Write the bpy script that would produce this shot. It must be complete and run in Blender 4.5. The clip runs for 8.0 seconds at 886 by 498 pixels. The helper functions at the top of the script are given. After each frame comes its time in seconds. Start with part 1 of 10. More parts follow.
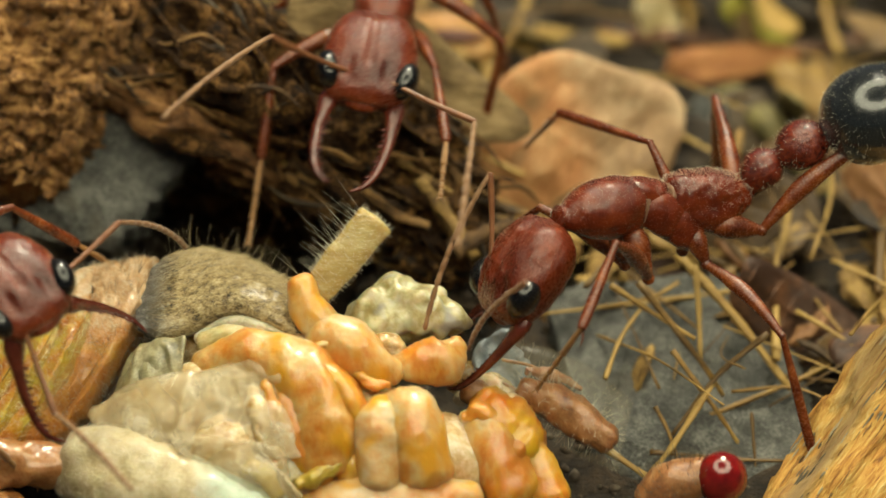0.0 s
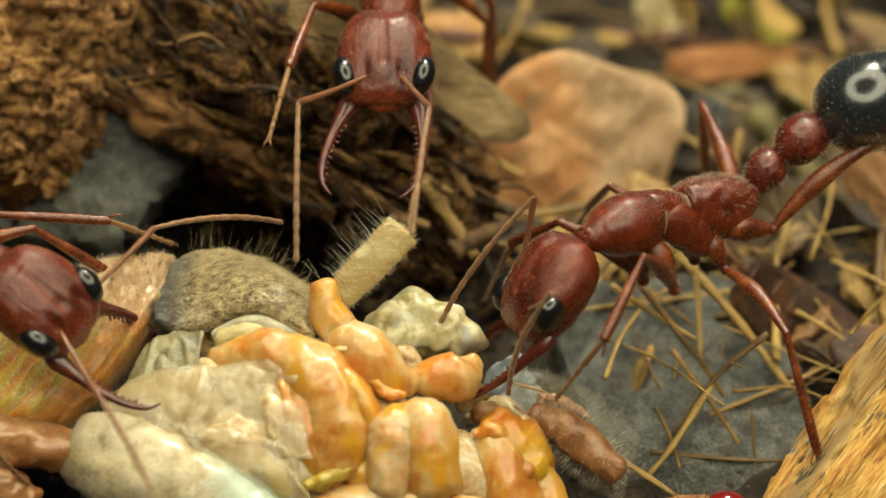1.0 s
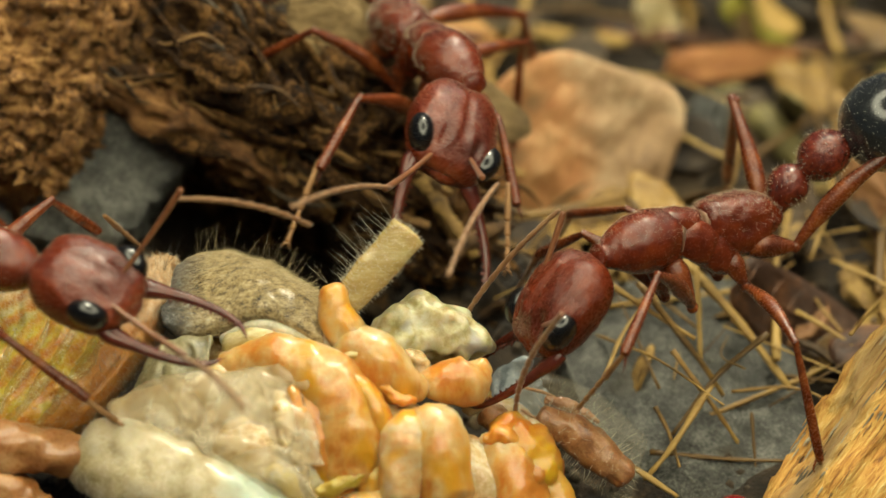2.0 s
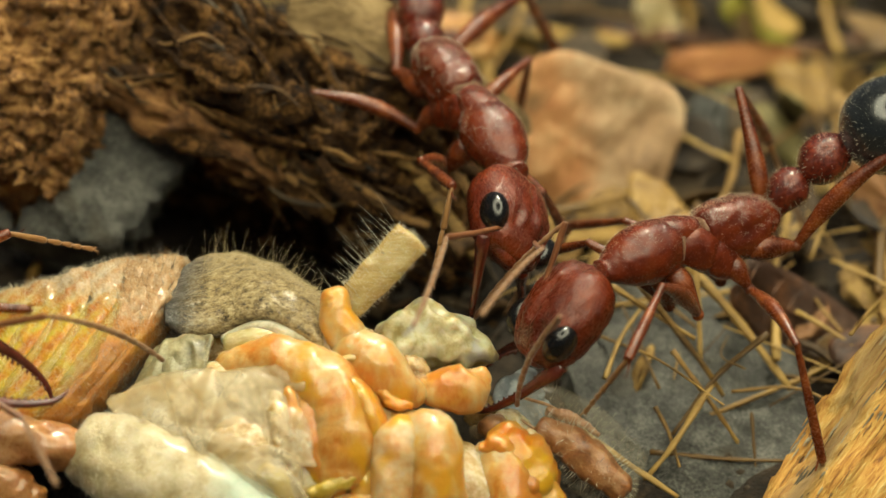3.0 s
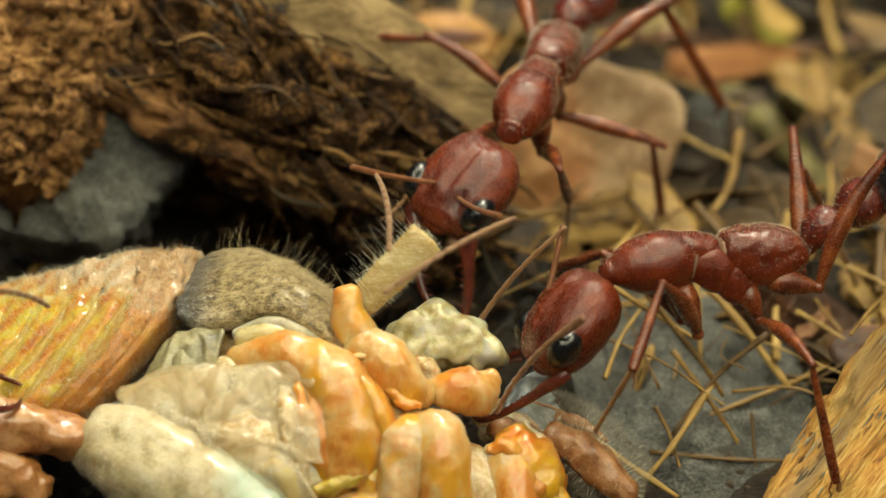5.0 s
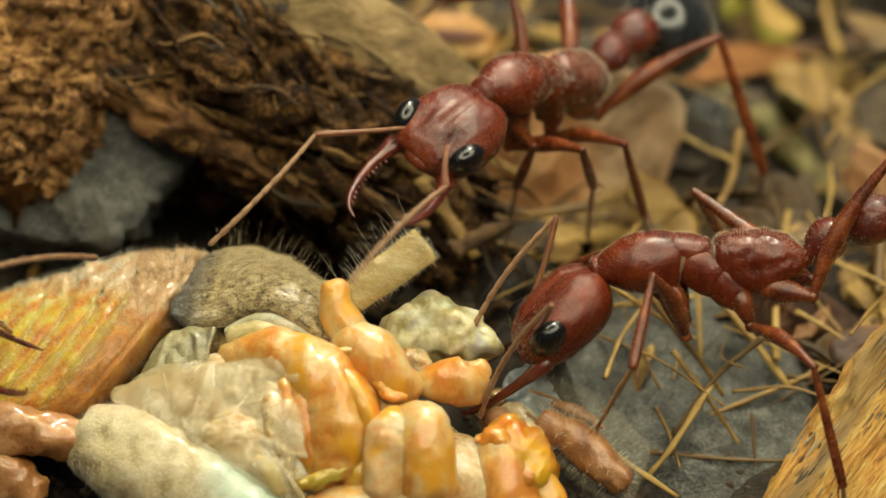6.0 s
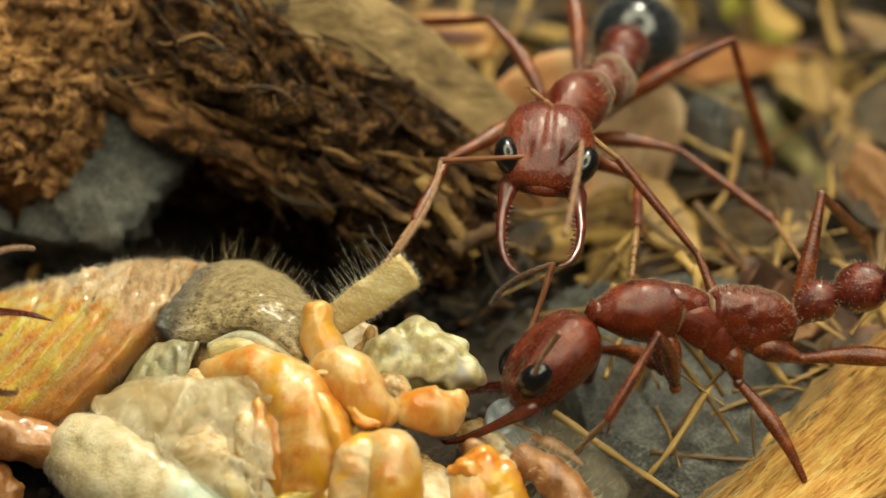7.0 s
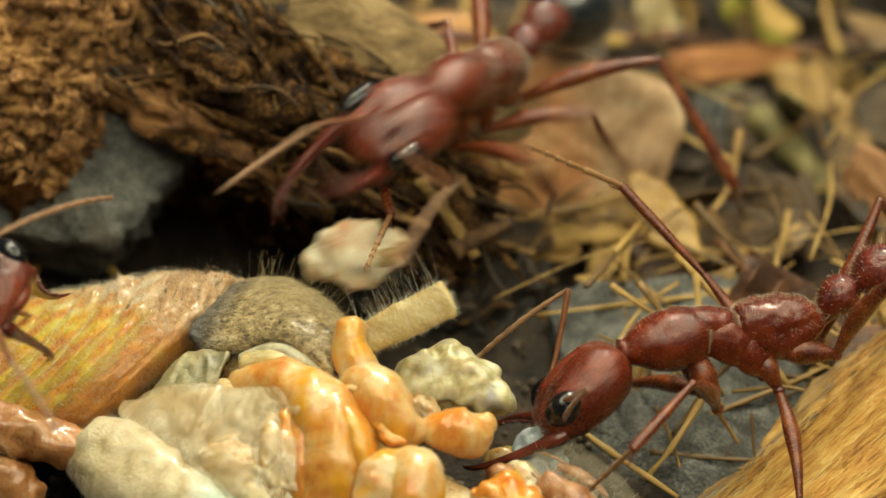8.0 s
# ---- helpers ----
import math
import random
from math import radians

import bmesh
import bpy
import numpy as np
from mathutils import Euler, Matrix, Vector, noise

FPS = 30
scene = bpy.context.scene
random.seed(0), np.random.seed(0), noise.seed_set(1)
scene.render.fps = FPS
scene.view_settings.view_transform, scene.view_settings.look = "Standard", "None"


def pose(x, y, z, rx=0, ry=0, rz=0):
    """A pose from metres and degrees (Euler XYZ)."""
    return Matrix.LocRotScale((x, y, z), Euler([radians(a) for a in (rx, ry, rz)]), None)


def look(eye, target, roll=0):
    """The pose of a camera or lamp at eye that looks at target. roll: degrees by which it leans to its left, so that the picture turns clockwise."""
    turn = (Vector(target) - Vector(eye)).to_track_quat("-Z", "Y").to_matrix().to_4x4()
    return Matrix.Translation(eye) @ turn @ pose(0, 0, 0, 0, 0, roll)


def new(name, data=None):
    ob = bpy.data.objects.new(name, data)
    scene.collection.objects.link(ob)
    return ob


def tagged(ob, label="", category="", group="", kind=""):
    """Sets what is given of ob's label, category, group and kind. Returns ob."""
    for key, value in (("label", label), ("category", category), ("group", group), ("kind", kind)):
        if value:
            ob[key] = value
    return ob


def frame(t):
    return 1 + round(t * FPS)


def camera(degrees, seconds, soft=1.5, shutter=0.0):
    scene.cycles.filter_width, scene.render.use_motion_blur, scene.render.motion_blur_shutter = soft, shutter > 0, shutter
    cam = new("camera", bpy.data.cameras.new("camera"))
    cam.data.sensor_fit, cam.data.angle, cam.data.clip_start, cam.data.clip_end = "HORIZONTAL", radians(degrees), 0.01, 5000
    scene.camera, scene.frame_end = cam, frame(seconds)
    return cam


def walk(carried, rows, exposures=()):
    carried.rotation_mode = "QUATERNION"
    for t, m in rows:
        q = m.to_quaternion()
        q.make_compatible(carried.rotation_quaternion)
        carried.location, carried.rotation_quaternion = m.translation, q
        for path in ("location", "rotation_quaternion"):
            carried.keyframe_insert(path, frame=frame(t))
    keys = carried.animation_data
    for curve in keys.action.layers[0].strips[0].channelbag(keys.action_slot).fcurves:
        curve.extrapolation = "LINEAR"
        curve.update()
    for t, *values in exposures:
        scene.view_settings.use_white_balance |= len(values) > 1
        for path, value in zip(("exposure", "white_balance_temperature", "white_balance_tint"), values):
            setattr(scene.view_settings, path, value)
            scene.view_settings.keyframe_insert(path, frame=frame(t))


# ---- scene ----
# Macro view of three ants at a dead cicada on leaf litter. Lengths below are in millimetres; MM turns them into metres.
MM = 0.001
cam = camera(10.3, 8.0, soft=1.5, shutter=0.5)
eye, target = Vector((0.000000, -0.152649, 0.103785)), Vector((0.000000, 0.000000, 0.008400))
walk(cam, [(0.0, look(eye, target)), (8.0, look(eye, target))], exposures=[(0.0, 0.0), (8.0, 0.0)])
cam.data.dof.use_dof = True
cam.data.dof.focus_distance = 0.1802
cam.data.dof.aperture_fstop = 45.0

# ---- light: overcast daylight from above and the ring lamp that the eyes and abdomens mirror
world = bpy.data.worlds.new("sky")
scene.world = world
world.use_nodes = True
wn = world.node_tree.nodes
sky = wn.new("ShaderNodeTexSky")
sky.sky_type, sky.sun_disc = "NISHITA", False
sky.sun_elevation, sky.sun_rotation = radians(55), radians(14)
wn["Background"].inputs["Strength"].default_value = 0.012
world.node_tree.links.new(sky.outputs["Color"], wn["Background"].inputs["Color"])
sun = new("sun", bpy.data.lights.new("sun", "SUN"))
sun.data.energy, sun.data.angle, sun.data.color = 2.6, radians(10), (1.0, 0.94, 0.7)
sun.matrix_world = look((0.06, 0.24, 0.36), (0, 0, 0))


# ---- materials
def surface(name, colors, size=1.0, rough=0.5, bump=0.05, fine=0.15, stretch=(1, 1, 1), sheen=0.0, sss=0.0, spec=0.5,
            vary=0.0, coat=0.0, detail=6.0, bands=None, trans=0.0, alpha=1.0, contrast=0.25, spots=None, turn=(0, 0, 0), coat_rough=0.2, second=None, span=0.2):
    """Two scales of noise through a colour ramp; size, bump and fine are in millimetres."""
    m = bpy.data.materials.new(name)
    m.use_nodes = True
    nt = m.node_tree
    n, ln = nt.nodes, nt.links
    b = n["Principled BSDF"]
    tc, mp = n.new("ShaderNodeTexCoord"), n.new("ShaderNodeMapping")
    mp.inputs["Scale"].default_value = stretch
    mp.inputs["Rotation"].default_value = [radians(a) for a in turn]
    ln.new(tc.outputs["Object"], mp.inputs["Vector"])
    big, small = n.new("ShaderNodeTexNoise"), n.new("ShaderNodeTexNoise")
    for node, s, d in ((big, size, detail), (small, fine, 4.0)):
        node.inputs["Scale"].default_value = 1000.0 / s
        node.inputs["Detail"].default_value = d
        node.inputs["Roughness"].default_value = 0.62
        ln.new(mp.outputs["Vector"], node.inputs["Vector"])
    mix = n.new("ShaderNodeMath")
    mix.operation = "MULTIPLY_ADD"
    mix.inputs[1].default_value = contrast
    ln.new(small.outputs["Fac"], mix.inputs[0])
    sub = n.new("ShaderNodeMath")
    sub.operation = "SUBTRACT"
    sub.inputs[1].default_value = contrast / 2
    ln.new(big.outputs["Fac"], sub.inputs[0])
    ln.new(sub.outputs[0], mix.inputs[2])
    fac = mix.outputs[0]
    if bands:
        wv = n.new("ShaderNodeTexWave")
        wv.bands_direction = bands[0]
        wv.inputs["Scale"].default_value = 1000.0 / bands[1] / 20 * 3.1416
        wv.inputs["Distortion"].default_value = bands[2]
        wv.inputs["Detail"].default_value = 3.0
        ln.new(mp.outputs["Vector"], wv.inputs["Vector"])
        mb = n.new("ShaderNodeMath")
        mb.operation = "MULTIPLY_ADD"
        mb.inputs[1].default_value = bands[3]
        ln.new(wv.outputs["Fac"], mb.inputs[0])
        sb = n.new("ShaderNodeMath")
        sb.operation = "SUBTRACT"
        sb.inputs[1].default_value = bands[3] / 2
        ln.new(fac, sb.inputs[0])
        ln.new(sb.outputs[0], mb.inputs[2])
        fac = mb.outputs[0]
    if vary:
        oi = n.new("ShaderNodeObjectInfo")
        mv = n.new("ShaderNodeMath")
        mv.operation = "MULTIPLY_ADD"
        mv.inputs[1].default_value = vary
        ln.new(oi.outputs["Random"], mv.inputs[0])
        sv = n.new("ShaderNodeMath")
        sv.operation = "SUBTRACT"
        sv.inputs[1].default_value = vary / 2
        ln.new(fac, sv.inputs[0])
        ln.new(sv.outputs[0], mv.inputs[2])
        fac = mv.outputs[0]
    ramp = n.new("ShaderNodeValToRGB")
    el = ramp.color_ramp.elements
    lo, hi = 0.5 - span, 0.5 + span
    for i, c in enumerate(colors):
        p = lo + (hi - lo) * i / max(1, len(colors) - 1)
        e = el[i] if i < 2 else el.new(p)
        e.position, e.color = p, (*c, 1)
    ln.new(fac, ramp.inputs["Fac"])
    color = ramp.outputs["Color"]
    if second:
        # a second set of colours past a plane, with a ragged border
        way, start, width, others = second
        dot = n.new("ShaderNodeVectorMath")
        dot.operation = "DOT_PRODUCT"
        dot.inputs[1].default_value = Vector(way).normalized() / MM
        ln.new(tc.outputs["Object"], dot.inputs[0])
        rag = n.new("ShaderNodeMath")
        rag.operation = "MULTIPLY_ADD"
        rag.inputs[1].default_value = width * 2.0
        ln.new(fac, rag.inputs[0])
        ln.new(dot.outputs["Value"], rag.inputs[2])
        zone = n.new("ShaderNodeMapRange")
        zone.inputs["From Min"].default_value, zone.inputs["From Max"].default_value = start + width * 0.5, start + width * 1.5
        ln.new(rag.outputs[0], zone.inputs["Value"])
        ramp2 = n.new("ShaderNodeValToRGB")
        el2 = ramp2.color_ramp.elements
        for i, c in enumerate(others):
            p = lo + (hi - lo) * i / max(1, len(others) - 1)
            e = el2[i] if i < 2 else el2.new(p)
            e.position, e.color = p, (*c, 1)
        ln.new(fac, ramp2.inputs["Fac"])
        both = n.new("ShaderNodeMix")
        both.data_type = "RGBA"
        ln.new(zone.outputs["Result"], both.inputs["Factor"])
        ln.new(color, both.inputs["A"])
        ln.new(ramp2.outputs["Color"], both.inputs["B"])
        color = both.outputs["Result"]
    if spots:
        sp = n.new("ShaderNodeTexNoise")
        sp.inputs["Scale"].default_value = 1000.0 / spots[0]
        sp.inputs["Detail"].default_value = 2.0
        ln.new(mp.outputs["Vector"], sp.inputs["Vector"])
        mr = n.new("ShaderNodeMapRange")
        mr.inputs["From Min"].default_value, mr.inputs["From Max"].default_value = spots[1], spots[1] + 0.12
        ln.new(sp.outputs["Fac"], mr.inputs["Value"])
        mc = n.new("ShaderNodeMix")
        mc.data_type = "RGBA"
        ln.new(mr.outputs["Result"], mc.inputs["Factor"])
        ln.new(color, mc.inputs["A"])
        mc.inputs["B"].default_value = (*spots[2], 1)
        color = mc.outputs["Result"]
    ln.new(color, b.inputs["Base Color"])
    rr = n.new("ShaderNodeMapRange")
    rr.inputs["To Min"].default_value, rr.inputs["To Max"].default_value = max(0.03, rough - 0.12), min(1, rough + 0.12)
    ln.new(small.outputs["Fac"], rr.inputs["Value"])
    ln.new(rr.outputs["Result"], b.inputs["Roughness"])
    b.inputs["Specular IOR Level"].default_value = spec
    b.inputs["Sheen Weight"].default_value = sheen
    b.inputs["Sheen Roughness"].default_value = 0.4
    b.inputs["Coat Weight"].default_value = coat
    b.inputs["Coat Roughness"].default_value = coat_rough
    b.inputs["Transmission Weight"].default_value = trans
    b.inputs["Alpha"].default_value = alpha
    if sss:
        b.inputs["Subsurface Weight"].default_value = sss
        b.inputs["Subsurface Radius"].default_value = (1.0, 0.55, 0.25)
        b.inputs["Subsurface Scale"].default_value = 0.9 * MM
    if bump:
        add = n.new("ShaderNodeMath")
        add.operation = "MULTIPLY_ADD"
        add.inputs[1].default_value = 0.35
        ln.new(small.outputs["Fac"], add.inputs[0])
        ln.new(fac, add.inputs[2])
        bp = n.new("ShaderNodeBump")
        bp.inputs["Strength"].default_value = 0.8
        bp.inputs["Distance"].default_value = bump * MM
        ln.new(add.outputs[0], bp.inputs["Height"])
        ln.new(bp.outputs["Normal"], b.inputs["Normal"])
    return m


M_body = surface("ant_cuticle", [(0.065, 0.007, 0.0013), (0.115, 0.0145, 0.0024), (0.185, 0.03, 0.0055)], 0.9, 0.25, 0.05, 0.07, coat=0.25, contrast=0.3, coat_rough=0.14)
M_head = surface("ant_head_cuticle", [(0.05, 0.0055, 0.0011), (0.11, 0.0142, 0.0025), (0.2, 0.034, 0.007)], 1.2, 0.28, 0.06, 0.07, stretch=(0.5, 1, 1), coat=0.15, contrast=0.4, coat_rough=0.18)
M_node = surface("ant_waist_cuticle", [(0.04, 0.004, 0.0015), (0.105, 0.0115, 0.004), (0.18, 0.026, 0.008)], 0.5, 0.22, 0.09, 0.12, coat=0.4, contrast=0.5, coat_rough=0.12)
# pale colour that imitates the bright glint along the thorax joints
M_suture = surface("pale_joint_glint", [(0.1, 0.04, 0.02), (0.26, 0.15, 0.08)], 0.3, 0.5, 0.03, 0.08, sheen=0.2)
M_leg = surface("ant_leg_cuticle", [(0.05, 0.0075, 0.0016), (0.125, 0.024, 0.0045), (0.23, 0.06, 0.013)], 0.9, 0.26, 0.04, 0.07, sheen=0.03, coat=0.22, contrast=0.4)
M_tarsus = surface("ant_tarsus_cuticle", [(0.2, 0.09, 0.025), (0.3, 0.15, 0.045)], 0.5, 0.45, 0.02, 0.05, sheen=0.2)
M_antenna = surface("ant_antenna_cuticle", [(0.17, 0.075, 0.03), (0.28, 0.15, 0.065)], 0.5, 0.5, 0.02, 0.06, sheen=0.3)
M_scape = surface("ant_scape_cuticle", [(0.13, 0.04, 0.013), (0.24, 0.095, 0.034)], 0.6, 0.36, 0.02, 0.06, sheen=0.1, coat=0.2)
M_mandible = surface("ant_mandible_cuticle", [(0.05, 0.007, 0.003), (0.12, 0.022, 0.011)], 0.6, 0.24, 0.02, 0.05, coat=0.35, coat_rough=0.14)
M_gaster = surface("ant_abdomen_cuticle", [(0.008, 0.009, 0.01), (0.018, 0.02, 0.021)], 0.4, 0.2, 0.006, 0.05, sheen=0.1, coat=0.6, coat_rough=0.1)
M_eye = surface("ant_eye", [(0.003, 0.003, 0.003), (0.006, 0.005, 0.005)], 0.2, 0.26, 0.004, 0.04, coat=0.35, coat_rough=0.16)
M_felt = surface("silvery_felt_hair", [(0.32, 0.23, 0.1), (0.64, 0.53, 0.32)], 0.8, 0.3, 0.0, 0.1)
M_hair = surface("pale_bristle", [(0.5, 0.45, 0.33), (0.65, 0.6, 0.47)], 0.5, 0.4, 0.0, 0.1)
M_darkhair = surface("dark_bristle", [(0.03, 0.025, 0.02), (0.07, 0.06, 0.045)], 0.5, 0.4, 0.0, 0.1)
M_soil = surface("dark_soil", [(0.008, 0.006, 0.004), (0.028, 0.019, 0.011), (0.06, 0.038, 0.02)], 1.4, 0.95, 0.4, 0.25, contrast=0.5)
M_crumbs = surface("soil_crumb", [(0.015, 0.011, 0.007), (0.06, 0.042, 0.026), (0.15, 0.12, 0.085)], 2.5, 0.9, 0.1, 0.3)
M_slate = surface("grey_slate", [(0.04, 0.041, 0.037), (0.1, 0.1, 0.09), (0.22, 0.217, 0.19)], 1.3, 0.75, 0.24, 0.13, contrast=0.9, spots=(3.0, 0.58, (0.08, 0.068, 0.046)))
M_rot = surface("rotten_wood", [(0.003, 0.0015, 0.0006), (0.045, 0.02, 0.006), (0.26, 0.13, 0.038)], 1.1, 0.9, 0.4, 0.16, contrast=0.7, spec=0.2)
M_fibre = surface("wood_fibre", [(0.03, 0.014, 0.004), (0.11, 0.055, 0.015), (0.26, 0.14, 0.042)], 1.0, 0.85, 0.1, 0.15, vary=0.5)
# paler than M_rot: the light on the log's edge is in this colour
M_ledge = surface("lightened_bark_edge", [(0.05, 0.02, 0.006), (0.2, 0.09, 0.028), (0.38, 0.19, 0.062)], 0.9, 0.9, 0.3, 0.15, stretch=(0.6, 1, 1), contrast=0.5)
M_cream = surface("cream_dry_leaf", [(0.36, 0.26, 0.1), (0.54, 0.43, 0.22), (0.62, 0.53, 0.33)], 1.2, 0.6, 0.1, 0.25, contrast=0.4)
M_rustbark = surface("rusty_bark", [(0.16, 0.055, 0.014), (0.34, 0.135, 0.036), (0.46, 0.22, 0.075)], 1.2, 0.7, 0.15, 0.25, stretch=(0.4, 1, 1), contrast=0.5)
M_husk = surface("orange_husk", [(0.28, 0.11, 0.025), (0.48, 0.23, 0.06), (0.6, 0.37, 0.13)], 1.2, 0.5, 0.08, 0.2, stretch=(0.4, 1, 1), contrast=0.4)
M_slit = surface("dark_red_slit", [(0.06, 0.014, 0.004), (0.13, 0.036, 0.012)], 0.8, 0.6, 0.05, 0.2)
M_crumb = surface("crumbly_bark", [(0.07, 0.028, 0.008), (0.27, 0.125, 0.034), (0.46, 0.25, 0.08)], 0.8, 0.95, 0.4, 0.2, contrast=0.5)
M_pink = surface("pinkish_leaf", [(0.41, 0.16, 0.055), (0.56, 0.275, 0.108), (0.64, 0.385, 0.18)], 2.0, 0.6, 0.15, 0.3, stretch=(1, 0.3, 1), second=((1, 0, 0.2), 1.1, 1.4, [(0.24, 0.14, 0.07), (0.43, 0.27, 0.14), (0.56, 0.4, 0.24)]), spots=(2.6, 0.58, (0.28, 0.18, 0.085)), contrast=0.5)
M_tan = surface("tan_leaf", [(0.05, 0.026, 0.006), (0.2, 0.112, 0.027), (0.4, 0.25, 0.065)], 1.4, 0.7, 0.14, 0.25, vary=0.6, contrast=0.6)
M_weather = surface("weathered_wood", [(0.07, 0.042, 0.016), (0.23, 0.15, 0.062), (0.38, 0.27, 0.125)], 1.6, 0.85, 0.3, 0.25, stretch=(0.25, 1, 1), contrast=0.35)
M_brown = surface("brown_leaf", [(0.045, 0.017, 0.006), (0.14, 0.055, 0.018), (0.27, 0.125, 0.042)], 1.6, 0.6, 0.12, 0.25, vary=0.4, contrast=0.4)
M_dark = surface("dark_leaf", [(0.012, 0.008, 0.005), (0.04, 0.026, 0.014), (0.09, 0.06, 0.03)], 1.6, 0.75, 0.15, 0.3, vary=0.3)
M_green = surface("yellow_green_leaf", [(0.16, 0.14, 0.015), (0.3, 0.27, 0.03), (0.38, 0.34, 0.07)], 2.0, 0.5, 0.05, 0.3)
M_olive = surface("olive_stalk", [(0.06, 0.05, 0.015), (0.16, 0.13, 0.04), (0.24, 0.2, 0.07)], 1.2, 0.7, 0.1, 0.25, stretch=(0.3, 1, 1))
M_straw = surface("straw", [(0.11, 0.058, 0.011), (0.26, 0.145, 0.03), (0.42, 0.265, 0.07)], 1.5, 0.55, 0.04, 0.12, stretch=(0.2, 1, 1), vary=0.6)
M_chipdark = surface("dark_grain", [(0.13, 0.065, 0.02), (0.28, 0.15, 0.05)], 1.0, 0.8, 0.05, 0.15, stretch=(0.2, 1, 1))
M_chip = surface("orange_wood", [(0.2, 0.075, 0.014), (0.5, 0.23, 0.038), (0.64, 0.38, 0.09), (0.74, 0.53, 0.21)], 0.8, 0.6, 0.18, 0.1, stretch=(0.09, 1, 1), contrast=0.7, span=0.24, spots=(2.6, 0.58, (0.24, 0.15, 0.06)))
M_chipgrey = surface("grey_weathered_wood", [(0.05, 0.038, 0.022), (0.16, 0.125, 0.075), (0.4, 0.34, 0.24)], 0.5, 0.75, 0.1, 0.1, stretch=(0.2, 1, 1), contrast=0.6, vary=0.4)



# ---- mesh helpers
def spline(rows, k=5):
    """Catmull-Rom through rows of equal length."""
    a = np.array(rows, float)
    p = np.vstack([2 * a[0] - a[1], a, 2 * a[-1] - a[-2]])
    out = []
    for i in range(1, len(p) - 2):
        for j in range(k):
            t = j / k
            out.append(0.5 * (2 * p[i] + (p[i + 1] - p[i - 1]) * t + (2 * p[i - 1] - 5 * p[i] + 4 * p[i + 1] - p[i + 2]) * t * t
                              + (3 * p[i] - p[i - 1] - 3 * p[i + 1] + p[i + 2]) * t ** 3))
    out.append(a[-1])
    return out


def tube(bm, pts, ry, rz=None, n=12, up=(0, 0, 1), power=2.0, ridge=(0, 0)):
    """A closed skin round the points, with half widths ry, rz (lists or numbers)."""
    pts = [Vector(p) for p in pts]
    ry = [ry] * len(pts) if np.isscalar(ry) else list(ry)
    rz = ry if rz is None else ([rz] * len(pts) if np.isscalar(rz) else list(rz))
    rings, u = [], Vector(up)
    for i, p in enumerate(pts):
        t = (pts[min(i + 1, len(pts) - 1)] - pts[max(i - 1, 0)]).normalized()
        side = u.cross(t)
        if side.length < 1e-6:
            side = Vector((0, 1, 0)).cross(t)
        side.normalize()
        u = t.cross(side).normalized()
        ring = []
        for k in range(n):
            a = 2 * math.pi * k / n
            c, s = math.cos(a), math.sin(a)
            c, s = math.copysign(abs(c) ** (2 / power), c), math.copysign(abs(s) ** (2 / power), s)
            g = 1 + ridge[0] * (1 - abs(math.sin(ridge[1] * a / 2 + 0.35 * math.sin(i * 0.35))) * 2)
            c, s = c * g, s * g
            ring.append(bm.verts.new(p + side * (c * max(ry[i], 1e-3)) + u * (s * max(rz[i], 1e-3))))
        rings.append(ring)
    for r0, r1 in zip(rings, rings[1:]):
        for k in range(n):
            bm.faces.new((r0[k], r0[(k + 1) % n], r1[(k + 1) % n], r1[k]))
    bm.faces.new(rings[0][::-1])
    bm.faces.new(rings[-1])
    return rings


def loft(bm, rows, n=24, power=2.2, k=4):
    """A body along x from rows of (x, half width, half height, z of the middle)."""
    s = spline(rows, k)
    return tube(bm, [(r[0], 0, r[3]) for r in s], [max(r[1], 0.02) for r in s], [max(r[2], 0.02) for r in s], n, power=power)


def ball(bm, c, r, level=3, rot=(0, 0, 0), lump=0.0, size=1.0, seed=0, stretch=(1, 1, 1)):
    """An uneven ellipsoid."""
    m = pose(0, 0, 0, *rot).to_3x3()
    made = bmesh.ops.create_icosphere(bm, subdivisions=level, radius=1)["verts"]
    off = Vector((seed * 7.31, seed * 3.17, seed * 5.71))
    for v in made:
        d = v.co.copy()
        q = Vector((d.x * r[0] * stretch[0], d.y * r[1] * stretch[1], d.z * r[2] * stretch[2])) / size + off
        g = 1 + lump * (noise.fractal(q, 0.9, 2.0, 4))
        v.co = Vector(c) + m @ Vector((d.x * r[0] * g, d.y * r[1] * g, d.z * r[2] * g))
    return made


def rough_up(bm, amount, size, seed=0, stretch=None, ridged=False, octaves=5):
    """Push the skin in and out by noise, along its normals; stretch turns and squeezes the noise."""
    bm.normal_update()
    off = Vector((seed * 3.7, seed * 1.9, seed * 5.3))
    moves = []
    for v in bm.verts:
        q = v.co / size
        if stretch is not None:
            q = stretch @ q
        g = noise.fractal(q + off, 0.8, 2.1, octaves)
        if ridged:
            g = 0.5 - 2.2 * abs(noise.noise(q + off)) + (0.5 * g if octaves > 1 else 0)
        moves.append(v.normal * (g * amount))
    for v, d in zip(bm.verts, moves):
        v.co += d


def finish(name, bm, material, smooth=True):
    for f in bm.faces:
        f.smooth = smooth
    bmesh.ops.recalc_face_normals(bm, faces=bm.faces)
    bmesh.ops.scale(bm, vec=(MM, MM, MM), verts=bm.verts)
    me = bpy.data.meshes.new(name)
    bm.to_mesh(me)
    bm.free()
    me.materials.append(material)
    return me


def part(name, bm, material, parent, label="", smooth=True):
    ob = new(name, finish(name, bm, material, smooth))
    ob.parent = parent
    return tagged(ob, label)


